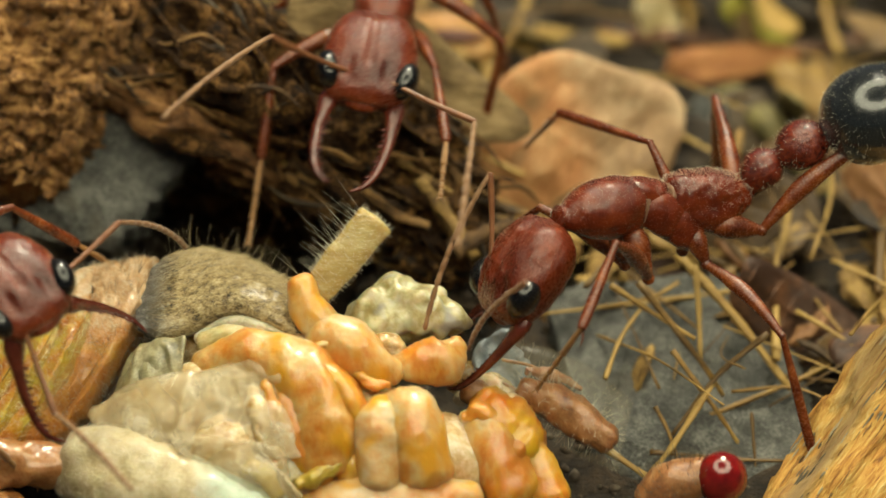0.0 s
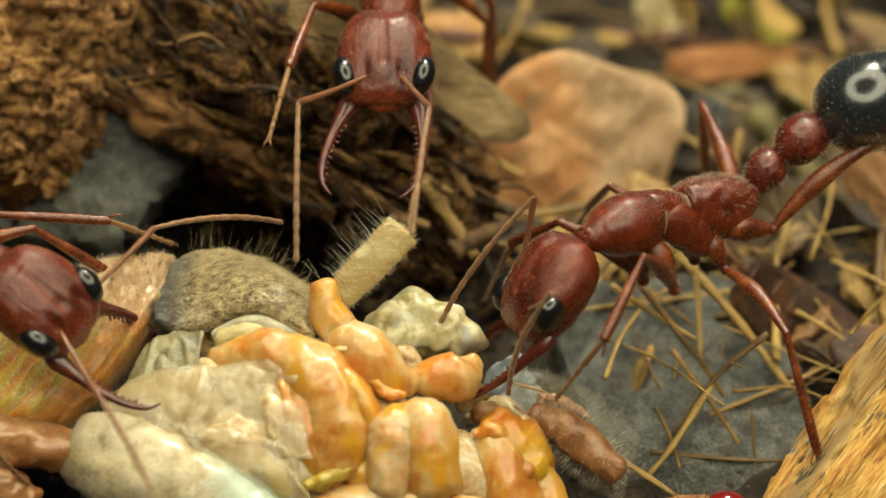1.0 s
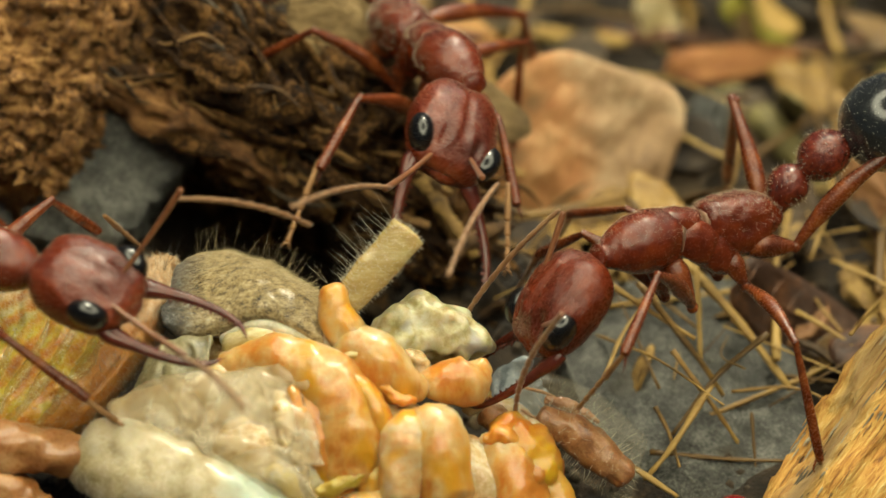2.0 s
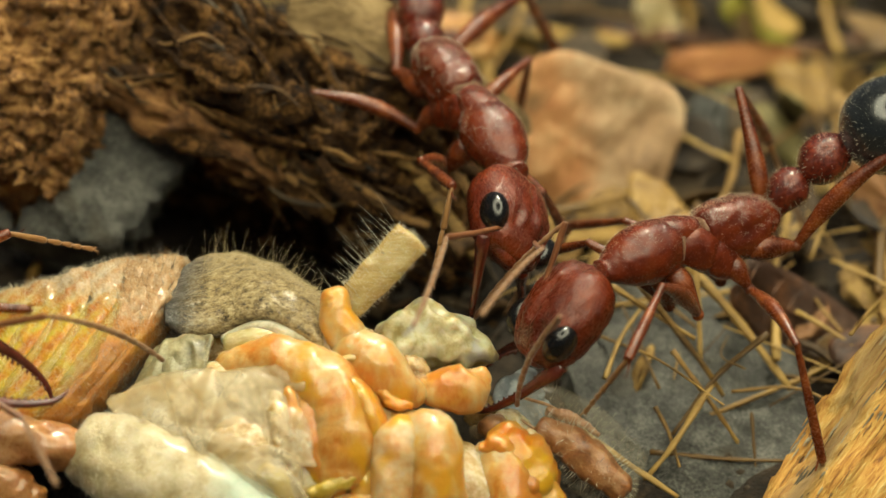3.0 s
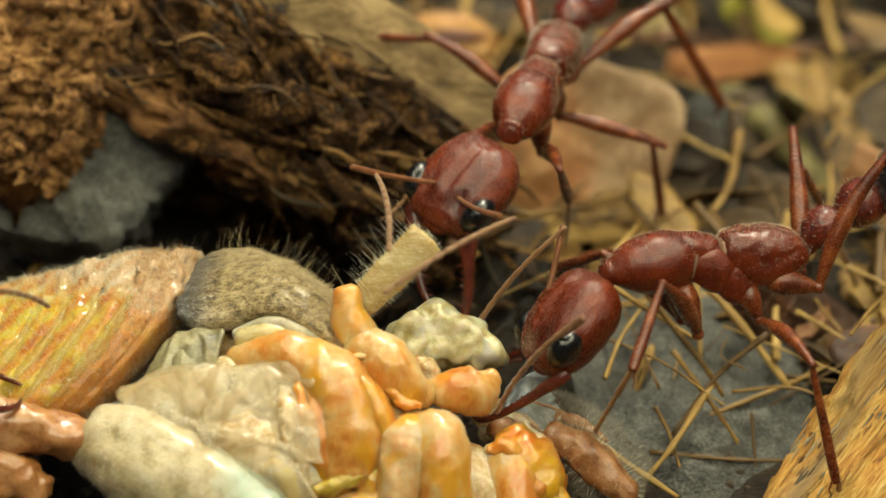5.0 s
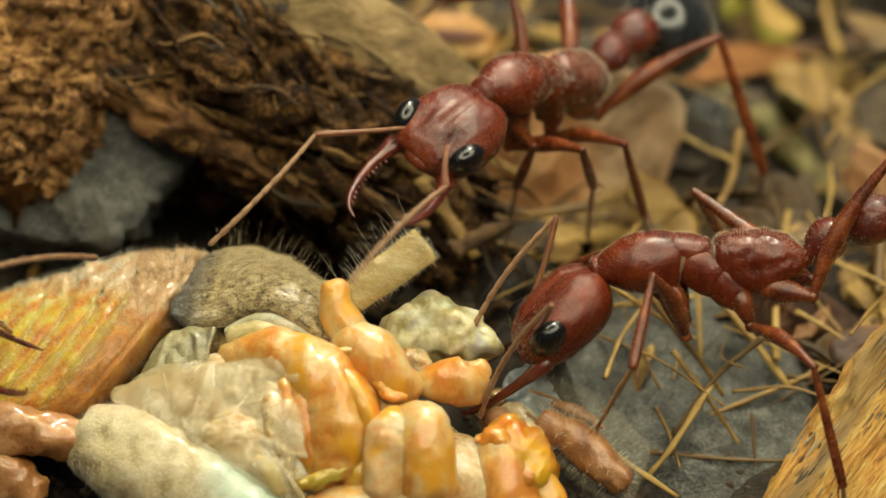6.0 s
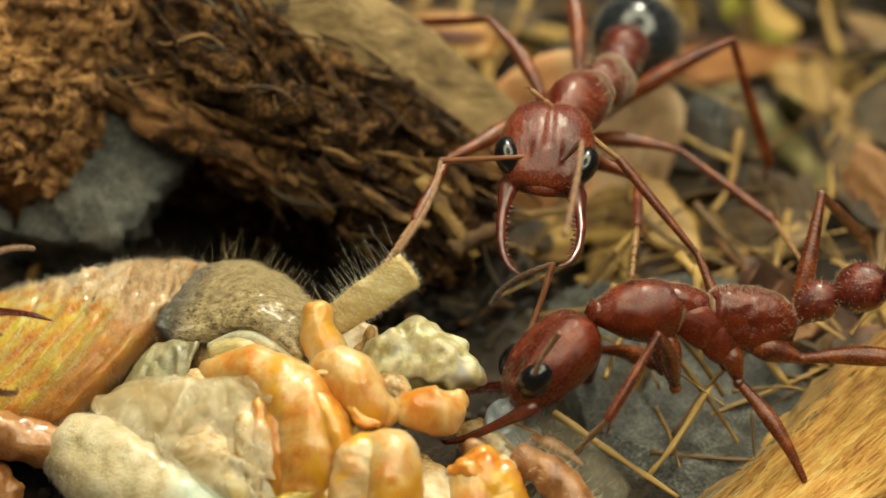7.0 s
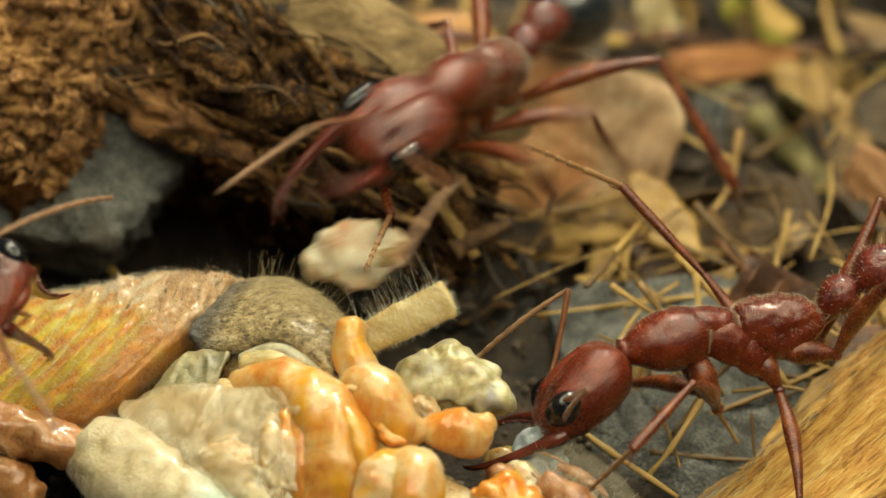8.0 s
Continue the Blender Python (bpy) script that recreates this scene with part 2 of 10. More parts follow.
def thing(name, bm, material, label, category, group="", kind="", smooth=True):
    """A thing of its own from a mesh in place; its origin goes to the middle of its base."""
    lo = Vector([min(v.co[i] for v in bm.verts) for i in range(3)])
    hi = Vector([max(v.co[i] for v in bm.verts) for i in range(3)])
    o = Vector(((lo.x + hi.x) / 2, (lo.y + hi.y) / 2, lo.z))
    bmesh.ops.translate(bm, vec=-o, verts=bm.verts)
    ob = new(name, finish(name, bm, material, smooth))
    ob.location = o * MM
    return tagged(ob, label, category, group, kind)


def mm(x, y, z, rx=0, ry=0, rz=0):
    return pose(x * MM, y * MM, z * MM, rx, ry, rz)


def hairs(src, count, length, radius, seed, lean=(0, 0, 0), keep=None, spread=0.35):
    """Bristles on the faces of src: thin three-sided spikes in one mesh."""
    rng = random.Random(seed)
    src.normal_update()
    faces = [f for f in src.faces if keep is None or keep(f.calc_center_median(), f.normal)]
    areas = np.cumsum([f.calc_area() for f in faces])
    out = bmesh.new()
    for _ in range(count):
        f = faces[int(np.searchsorted(areas, rng.random() * areas[-1]))]
        vs = f.verts
        a, b = rng.random(), rng.random()
        if a + b > 1:
            a, b = 1 - a, 1 - b
        p = vs[0].co + (vs[1].co - vs[0].co) * a + (vs[2].co - vs[0].co) * b
        d = (f.normal + Vector(lean) + Vector([rng.uniform(-1, 1) for _ in range(3)]) * spread).normalized()
        L = length * rng.uniform(0.5, 1.25)
        bend = Vector([rng.uniform(-1, 1) for _ in range(3)]) * 0.12 * L
        s = d.orthogonal().normalized()
        t = d.cross(s)
        base = [out.verts.new(p - d * 0.03 + s * (radius * math.cos(q)) + t * (radius * math.sin(q))) for q in (0, 2.1, 4.2)]
        mid = [out.verts.new(p + d * L * 0.55 + bend * 0.4 + (s * math.cos(q) + t * math.sin(q)) * radius * 0.7) for q in (0, 2.1, 4.2)]
        tip = out.verts.new(p + d * L + bend)
        for k in range(3):
            j = (k + 1) % 3
            out.faces.new((base[k], base[j], mid[j], mid[k]))
            out.faces.new((mid[k], mid[j], tip))
    return out


# ---- ground
def ground():
    bm = bmesh.new()
    xs = [-1000, -300, -120] + list(np.linspace(-60, 60, 121)) + [120, 300, 1000]
    ys = [-1000, -300, -120] + list(np.linspace(-50, 80, 131)) + [140, 300, 1000]
    grid = []
    for y in ys:
        row = []
        for x in xs:
            near = 1.0 if abs(x) < 60 and -50 < y < 80 else 0.0
            z = near * (noise.fractal(Vector((x, y, 0)) / 6, 0.8, 2, 5) * 0.9 - 0.4)
            # pit added so that little light reaches the hollow under the log
            z -= near * 4.0 * math.exp(-((x + 6.5) / 4.5) ** 4 - ((y - 11) / 4.5) ** 4)
            row.append(bm.verts.new((x, y, z)))
        grid.append(row)
    for r0, r1 in zip(grid, grid[1:]):
        for k in range(len(xs) - 1):
            bm.faces.new((r0[k], r0[k + 1], r1[k + 1], r1[k]))
    ob = new("ground", finish("ground", bm, M_soil))
    tagged(ob, "dark damp soil under leaf litter", "ground", kind="structure")


ground()


# ---- stones, bark and wood
def stone(c, r, rot, seed, label, material=M_slate, lump=0.22, facets=9):
    """A broken stone: an ellipsoid cut by random planes, then roughened."""
    rng = random.Random(seed)
    bm = bmesh.new()
    bmesh.ops.create_icosphere(bm, subdivisions=5, radius=1)
    planes = []
    for _ in range(facets):
        d = Vector([rng.gauss(0, 1) for _ in range(3)]).normalized()
        planes.append((d, rng.uniform(0.55, 0.85)))
    m = pose(0, 0, 0, *rot).to_3x3()
    for v in bm.verts:
        for d, h in planes:
            over = v.co.dot(d) - h
            if over > 0:
                v.co -= d * over
        v.co = m @ Vector((v.co.x * r[0], v.co.y * r[1], v.co.z * r[2]))
    rough_up(bm, lump, 1.6, seed)
    rough_up(bm, lump * 0.35, 0.55, seed + 1, None, True)
    for v in bm.verts:
        v.co += Vector(c)
    return thing("stone", bm, material, label, "stone")


def slab(c, half, rot, seed, label, lump=0.16, chips=7, material=M_slate, cut=None):
    """A broken slab of slate: a block with chipped edges, split layers and a grainy face."""
    rng = random.Random(seed)
    bm = bmesh.new()
    bmesh.ops.create_icosphere(bm, subdivisions=6, radius=1)
    planes = []
    for _ in range(chips):
        d = Vector([rng.choice((-1, 1)) * rng.uniform(0.4, 1) for _ in range(3)]).normalized()
        planes.append((d, rng.uniform(1.05, 1.35)))
    m = pose(0, 0, 0, *rot).to_3x3()
    for v in bm.verts:
        d = v.co
        v.co = d / (abs(d.x) ** 9 + abs(d.y) ** 9 + abs(d.z) ** 9) ** (1 / 9)
        for d, h in planes:
            over = v.co.dot(d) - h
            if over > 0:
                v.co -= d * over
        v.co = Vector((v.co.x * half[0], v.co.y * half[1], v.co.z * half[2]))
    rough_up(bm, lump * 1.6, 3.2, seed)
    rough_up(bm, lump, 1.1, seed + 2, Matrix.Diagonal((0.6, 0.6, 2.0)))
    rough_up(bm, lump * 0.35, 0.35, seed + 1)
    for v in bm.verts:
        v.co = m @ v.co
        if cut:
            # one clean break across the block
            d = Vector(cut[0]).normalized()
            v.co -= d * max(0.0, v.co.dot(d) - cut[1] - 0.5 * noise.fractal(v.co / 1.1, 0.8, 2.0, 4))
        v.co += Vector(c)
    return thing("stone", bm, material, label, "stone")


slab((-13.6, 12.0, 4.2), (4.6, 3.4, 2.9), (42, 22, 2), 3, "grey slate stone wedged under rotten bark", 0.2, cut=((0.79, -0.32, -0.52), 2.5))
slab((9.3, 3.0, -0.75), (4.5, 6.2, 1.5), (12, 3, 12), 5, "flat grey slate stone under straw fibres", 0.13)
stone((18.38, 24.2, -1.94), (3.2, 3.0, 2.2), (0, 20, 40), 8, "small dark grey stone in leaf litter")
stone((10.71, 19.71, 2.21), (1.3, 1.4, 1.2), (0, 0, 40), 9, "dark blue-grey pebble between dry leaves")


def log_chunk(name, pts, ry, rz, label, material, n=64, rows=90, amount=0.5, size=1.2, seed=1, squeeze=0.3, up=(0, -0.5, 1)):
    """A lump of decayed wood along a line, with fibres that follow it."""
    bm = bmesh.new()
    prof = spline([(*p, a, b) for p, a, b in zip(pts, ry, rz)], max(2, rows // (len(pts) - 1)))
    tube(bm, [r[:3] for r in prof], [max(0.1, r[3]) for r in prof], [max(0.1, r[4]) for r in prof], n, up=up, power=2.8)
    axis = (Vector(pts[-1]) - Vector(pts[0])).normalized()
    turn = axis.to_track_quat("X", "Z").to_matrix()
    st = Matrix.Diagonal((squeeze, 1, 1)) @ turn.transposed()
    rough_up(bm, amount, size * 2.5, seed, st)
    rough_up(bm, amount * 0.6, size * 0.9, seed + 5, st, True)
    rough_up(bm, amount * 0.3, size * 0.4, seed + 9, st)
    src = bm.copy()
    ob = thing(name, bm, material, label, "wood")
    return ob, src, axis


def splinters(owner, src, axis, count, seed, length, width, mats, tilt=0.25, name="splinter", keep=None, flat=0.5):
    """Loose fibres lying along the grain on the skin of a piece of wood, each a part of it."""
    rng = random.Random(seed)
    src.normal_update()
    faces = [f for f in src.faces if f.normal.dot(Vector((0, -0.75, 0.66))) > 0.05 and (keep is None or keep(f.calc_center_median()))]
    o = owner.location / MM
    for _ in range(count):
        f = rng.choice(faces)
        p = f.calc_center_median() + f.normal * rng.uniform(0.0, 0.12)
        d = axis - axis.dot(f.normal) * f.normal + Vector([rng.uniform(-1, 1) for _ in range(3)]) * tilt
        d.normalize()
        L, w = rng.uniform(*length), rng.uniform(*width)
        side = d.cross(f.normal).normalized()
        pts = [tuple(p - d * L * 0.5 - f.normal * 0.1 - o), tuple(p - d * L * 0.2 + side * rng.uniform(-0.12, 0.12) * L + f.normal * 0.1 - o),
               tuple(p + d * L * 0.2 + side * rng.uniform(-0.12, 0.12) * L + f.normal * 0.12 - o), tuple(p + d * L * 0.5 + f.normal * rng.uniform(-0.1, 0.3) - o)]
        bm = bmesh.new()
        s = spline(pts, 3)
        k = len(s)
        ws = [w * (0.25 + math.sin(math.pi * (i + 0.6) / (k + 0.2)) * (1 + rng.uniform(-0.25, 0.25))) for i in range(k)]
        tube(bm, s, ws, [q * flat for q in ws], 6, up=tuple(f.normal))
        part(name, bm, rng.choice(mats), owner)
    src.free()


wood, skin, grain = log_chunk("rotten_wood", [(-15.03, 17.56, 10.08), (-9.94, 12.92, 9.26), (-4.89, 10.86, 6.92), (-1.3, 10.1, 4.6), (0.2, 9.5, 2.6)], [2.2, 2.3, 2.3, 1.9, 1.0],
                              [1.8, 2.2, 2.2, 1.8, 1.0], "dark rotten wood with loose fibrous grain lying over a hollow", M_rot, seed=4, amount=1.7, n=120, rows=180)
# bark edge whose lighter colour stands for light falling on it
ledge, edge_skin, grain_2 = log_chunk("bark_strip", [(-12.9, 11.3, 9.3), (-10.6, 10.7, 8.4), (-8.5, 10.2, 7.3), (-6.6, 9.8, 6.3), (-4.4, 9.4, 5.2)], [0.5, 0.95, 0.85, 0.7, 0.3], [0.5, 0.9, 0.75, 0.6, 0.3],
                                     "orange-brown edge of rotten bark over a hollow, lightened as if lit", M_ledge, seed=31, amount=0.55, size=0.8, n=80, rows=110)
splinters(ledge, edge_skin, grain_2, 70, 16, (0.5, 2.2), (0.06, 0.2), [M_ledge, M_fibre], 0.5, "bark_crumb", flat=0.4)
splinters(wood, skin.copy(), grain, 40, 15, (2.0, 6.0), (0.15, 0.42), [M_rot], 0.2, "wood_slab", flat=0.25)
splinters(wood, skin, grain, 280, 5, (1.0, 4.5), (0.03, 0.12), [M_rot, M_fibre, M_fibre, M_dark], 0.4)
# added backing wall that blocks light from behind the hollow
back, skin, grain = log_chunk("rotten_wood", [(-14.5, 18.2, 3.4), (-9.5, 16.4, 3.6), (-4.5, 14.6, 3.0), (0.2, 13.0, 0.4)], [2.2, 2.4, 2.4, 1.4], [3.6, 4.6, 4.2, 2.0],
                              "dark rotten wood added behind a hollow to keep light out", M_rot, seed=24, amount=0.9, n=72, rows=90)
splinters(back, skin, grain, 60, 17, (1.0, 4.0), (0.08, 0.25), [M_rot], 0.4)
bark, skin, grain = log_chunk("bark_piece", [(-15.48, 18.98, 12.35), (-15.68, 14.23, 10.41), (-15.95, 10.52, 8.26), (-16.3, 8.06, 6.2)], [3.0, 3.4, 2.8, 1.3],
                              [2.5, 3.0, 2.6, 1.2], "crumbly orange-brown decayed bark with small pits", M_crumb, seed=9, amount=0.9, size=0.6, squeeze=0.8, n=120, rows=150)
splinters(bark, skin, grain, 170, 6, (0.4, 1.3), (0.12, 0.34), [M_crumb], 0.9, "bark_crumb")
# brown clod; M_dark puts the shade by the log into its colour
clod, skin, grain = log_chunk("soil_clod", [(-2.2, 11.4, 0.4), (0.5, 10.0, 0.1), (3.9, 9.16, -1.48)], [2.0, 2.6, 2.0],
                              [1.6, 2.2, 1.8], "brown crumbly soil clod, coloured dark as if in shade", M_dark, seed=14, amount=0.9, size=0.8, squeeze=0.8)
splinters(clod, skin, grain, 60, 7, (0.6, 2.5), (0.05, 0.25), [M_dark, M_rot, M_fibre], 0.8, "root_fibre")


def flake(name, c, a, b, rot, seed, label, material, thick=0.12, curl=0.12, category="leaf", group="", point=0.0, wavy=1.0, relief=1.0, veins=0):
    """A piece of dead leaf or bark: an uneven outline with thickness, curled, a raised midrib."""
    rng = random.Random(seed)
    bm = bmesh.new()
    m = pose(*[0, 0, 0], *rot)
    nr, na = (6, 30) if relief == 1.0 else (16, 72)
    ph = [rng.uniform(0, 6.28) for _ in range(5)]
    amp = [wavy * rng.uniform(0.02, 0.16) / (k + 1) ** 0.6 for k in range(5)]
    top, bot = [], []

    def where(r, t, side):
        g = 1 + sum(q * math.sin((k + 2) * t + p) for k, (q, p) in enumerate(zip(amp, ph)))
        c0, s0 = math.cos(t), math.sin(t)
        w = 1 - point * abs(c0) ** 2
        x, y = a * g * r * math.copysign(abs(c0) ** 0.85, c0), b * g * r * w * math.copysign(abs(s0) ** 0.85, s0)
        z = curl * (x * x / a - y * y / b * 0.6) + noise.fractal(Vector((x / a * 1.7, y / b * 1.7, seed * 2.3)), 0.9, 2, 4) * 0.09 * relief * (a + b) / 2
        z += side * thick * (1 - 0.6 * r ** 6) + 0.08 * thick * side * math.exp(-(y / (0.06 * b)) ** 2) * 8
        return Vector(c) + m @ Vector((x, y, z))

    for side, rings in ((0.5, top), (-0.5, bot)):
        rings.append([bm.verts.new(where(0, 0, side))])
        for i in range(1, nr + 1):
            rings.append([bm.verts.new(where(i / nr, 2 * math.pi * k / na, side)) for k in range(na)])
    for rings, flip in ((top, 1), (bot, -1)):
        for k in range(na):
            j = (k + 1) % na
            bm.faces.new((rings[0][0], rings[1][k], rings[1][j])[::flip])
            for i in range(1, nr):
                bm.faces.new((rings[i][k], rings[i + 1][k], rings[i + 1][j], rings[i][j])[::flip])
    for k in range(na):
        j = (k + 1) % na
        bm.faces.new((top[-1][j], top[-1][k], bot[-1][k], bot[-1][j]))
    leaf = thing(name, bm, material, label, category, group)
    o = leaf.location / MM
    for k in range(veins):
        # raised side veins across the blade
        t = -0.78 + 1.56 * (k + rng.uniform(-0.2, 0.2)) / max(1, veins - 1)
        reach = 0.8 * math.sqrt(max(0.05, 1 - t * t))
        pts = []
        for i in range(15):
            v = (-1 + i / 7) * reach
            x, y = a * (t + 0.1 * v * v), b * v * (1 - point * t * t)
            z = curl * (x * x / a - y * y / b * 0.6) + noise.fractal(Vector((x / a * 1.7, y / b * 1.7, seed * 2.3)), 0.9, 2, 4) * 0.09 * relief * (a + b) / 2 + thick * 0.5
            pts.append(Vector(c) + m @ Vector((x, y, z)) - o)
        bm = bmesh.new()
        tube(bm, pts, [0.02 + 0.07 * math.sin(math.pi * (i + 0.5) / 15) for i in range(15)], n=6)
        part("vein", bm, material, leaf)
    return leaf


flake("leaf_fragment", (5.33, 16.4, 2.95), 3.85, 4.05, (60, 30, -10), 21, "pinkish tan dead leaf with grey stains", M_pink, 0.25, 0.07, wavy=0.55, relief=1.4, veins=8)
flake("bark_slab", (-1.9, 12.7, 8.7), 5.3, 2.2, (50, 36, 0), 22, "weathered tan bark slab against rotten wood", M_weather, 0.35, 0.06, category="bark")
flake("leaf_fragment", (13.82, 6.15, 1.25), 3.6, 1.5, (48, 38, -5), 23, "reddish brown curled leaf strip", M_brown, 0.2, 0.15, veins=6)
flake("leaf_fragment", (9.2, 30.76, 1.02), 2.2, 1.0, (40, 60, 0), 24, "cream dry pointed leaf tip", M_cream, 0.15, 0.1, point=0.4, veins=5)
flake("leaf_fragment", (13.3, 30.51, 0.61), 1.9, 0.9, (40, 42, 0), 25, "fresh yellow-green leaf piece", M_green, 0.3, 0.1)
flake("leaf_fragment", (12.04, 27.07, 0.77), 3.2, 0.7, (40, -6, 0), 26, "reddish brown bark strip", M_rustbark, 0.3, 0.05)
flake("bud_scale", (0.26, 25.06, 3.22), 2.4, 0.85, (45, 5, 0), 27, "orange-brown seed husk with a dark slit", M_husk, 0.4, -0.15, point=0.5, category="seed husk")
husk = bpy.data.objects["bud_scale"]
bm = bmesh.new()
o = Vector(husk.location) / MM
s = spline([tuple(Vector(p) - o) + (q,) for p, q in (((-1.14, 23.87, 3.95), 0.05), ((-0.21, 23.44, 4.07), 0.42), ((0.95, 23.42, 4.03), 0.45), ((1.89, 23.84, 3.91), 0.05))], 6)
tube(bm, [q[:3] for q in s], [q[3] for q in s], [q[3] * 0.6 for q in s], 12)
part("slit", bm, M_slit, husk, "dark red-brown slit")
flake("leaf_fragment", (15.54, 25.7, 0.47), 2.2, 1.2, (45, 20, 30), 28, "tan curled leaf in litter", M_tan, 0.2, 0.2, veins=5)


def stalk(pts, r, label, material, name="straw", category="straw", group="", n=7):
    bm = bmesh.new()
    s = spline([(*p,) for p in pts], 6)
    k = len(s)
    rs = [r * (1.0 - 0.45 * i / k) * (1 + 0.15 * math.sin(i * 1.7 + pts[0][0])) for i in range(k)]
    tube(bm, s, rs, [q * 0.7 for q in rs], n)
    return thing(name, bm, material, label, category, group)


for pts, r in (
        ([(7.36, 3.58, 4.69), (9.7, 2, 2.16), (10.58, 1.74, 0.8)], 0.16), ([(8.59, 1.39, 3.07), (10.28, 0.15, 1.1), (11.16, -0.11, -0.26)], 0.13),
        ([(12.18, 1.72, 3.61), (10.28, 0.88, 2.26), (8.56, -0.71, 0.66)], 0.15), ([(10.07, 0.71, 1.99), (8.54, -1.35, 0.58), (7.49, -2.02, -0.49)], 0.15),
        ([(7.72, -1.04, 0.12), (10.46, -1.18, -0.09), (12.79, -1.14, -0.22)], 0.13), ([(6.3, 3.52, 4.6), (7.78, 3.01, 3.78), (9.49, 2.45, 2.88)], 0.16),
        ([(9.59, 5.61, 4.16), (9.69, 4.39, 3.16), (9.75, 2.83, 1.61)], 0.14), ([(7.93, -0.15, 1.55), (8.45, -0.96, 0.83), (8.96, -2.02, -0.49)], 0.1),
        ([(11.55, 0.15, 1.1), (11.63, -0.96, 0.07), (11.72, -1.8, -0.89)], 0.08), ([(8.99, 6.68, 4), (11.09, 4.58, 2.52), (13.17, 2.27, 0.71)], 0.25),
        ([(4.12, -0.68, 1.65), (6.21, -1.87, 0.69), (8.7, -3.17, -0.45)], 0.2), ([(7.2, 11.24, 3.74), (8.69, 9.57, 2.96), (11.05, 8.14, 2.56)], 0.16),
        ([(9.84, 11.12, 3.56), (11.33, 9.34, 2.59), (13.45, 7.1, 0.9)], 0.2), ([(11.85, 16.09, 3.95), (11.34, 14.04, 2.56), (10.17, 12.36, 1.76)], 0.18),
        ([(-2.06, 11.32, 5.76), (-0.52, 9.77, 5.16), (1, 8.72, 3.49)], 0.2), ([(-7.91, 10.18, 7.7), (-6.61, 9.6, 6.78), (-5.74, 9.26, 6.23)], 0.16),
        ([(-4.04, 11.67, 6.31), (-2.28, 11.01, 6.2), (-0.96, 10.25, 5.37)], 0.16), ([(-3.15, 9.19, 4.23), (-1.39, 8.53, 4.12), (0.35, 7.84, 3.01)], 0.2)):
    stalk(pts, r, "thin golden brown straw fibre", M_straw, group="straw fibres")
stalk([(11.69, 24.59, 0.57), (13.44, 22.24, 0.59), (15.16, 19.41, -0.16), (16, 17.83, -0.81)], 0.9, "mottled olive plant stalk", M_olive, "plant_stalk", "twig")
stalk([(6.66, 30.32, 0.3), (11.25, 30.19, 0.1), (15.28, 29.06, 0.18), (18.64, 29.44, 0.8)], 0.5, "thin brown twig in litter", M_brown, "twig", "twig")
stalk([(1.83, 30.7, 0.92), (4.23, 29.44, 0.8), (7.8, 28.38, 0.98)], 0.6, "pale dry twig in litter", M_tan, "twig", "twig")
for pts, r, mat, lab in (([(-0.85, 8.74, 6.16), (0.02, 7.92, 5.22), (1.25, 6.62, 3.9)], 0.42, M_tan, "pale split bark strip on rotten wood"),
                         ([(0.35, 6.74, 4.09), (1.32, 7.19, 4.44), (2.62, 7.82, 4.69)], 0.5, M_fibre, "brown rotten bark strip"),
                         ([(-2.04, 9.54, 6.69), (-0.85, 9.11, 6.19), (0.35, 8.57, 5.5)], 0.3, M_tan, "pale split bark strip on rotten wood"),
                         ([(-1.07, 10.52, 7.12), (0.13, 9.77, 6.3), (1.11, 8.68, 5.31)], 0.4, M_fibre, "brown rotten bark strip"),
                         ([(-3.12, 8.4, 5.99), (-1.82, 7.65, 5.17), (-0.52, 7.25, 4.91)], 0.3, M_fibre, "brown rotten bark strip")):
    stalk(pts, r, lab, mat, "bark_strip", "bark", "bark strips")
stalk([(-11.68, 16.04, 11.42), (-11.94, 14.23, 10.41), (-12.24, 13.09, 9.54)], 0.4, "pale grey grass stem", M_tan, "grass_stem", "grass")


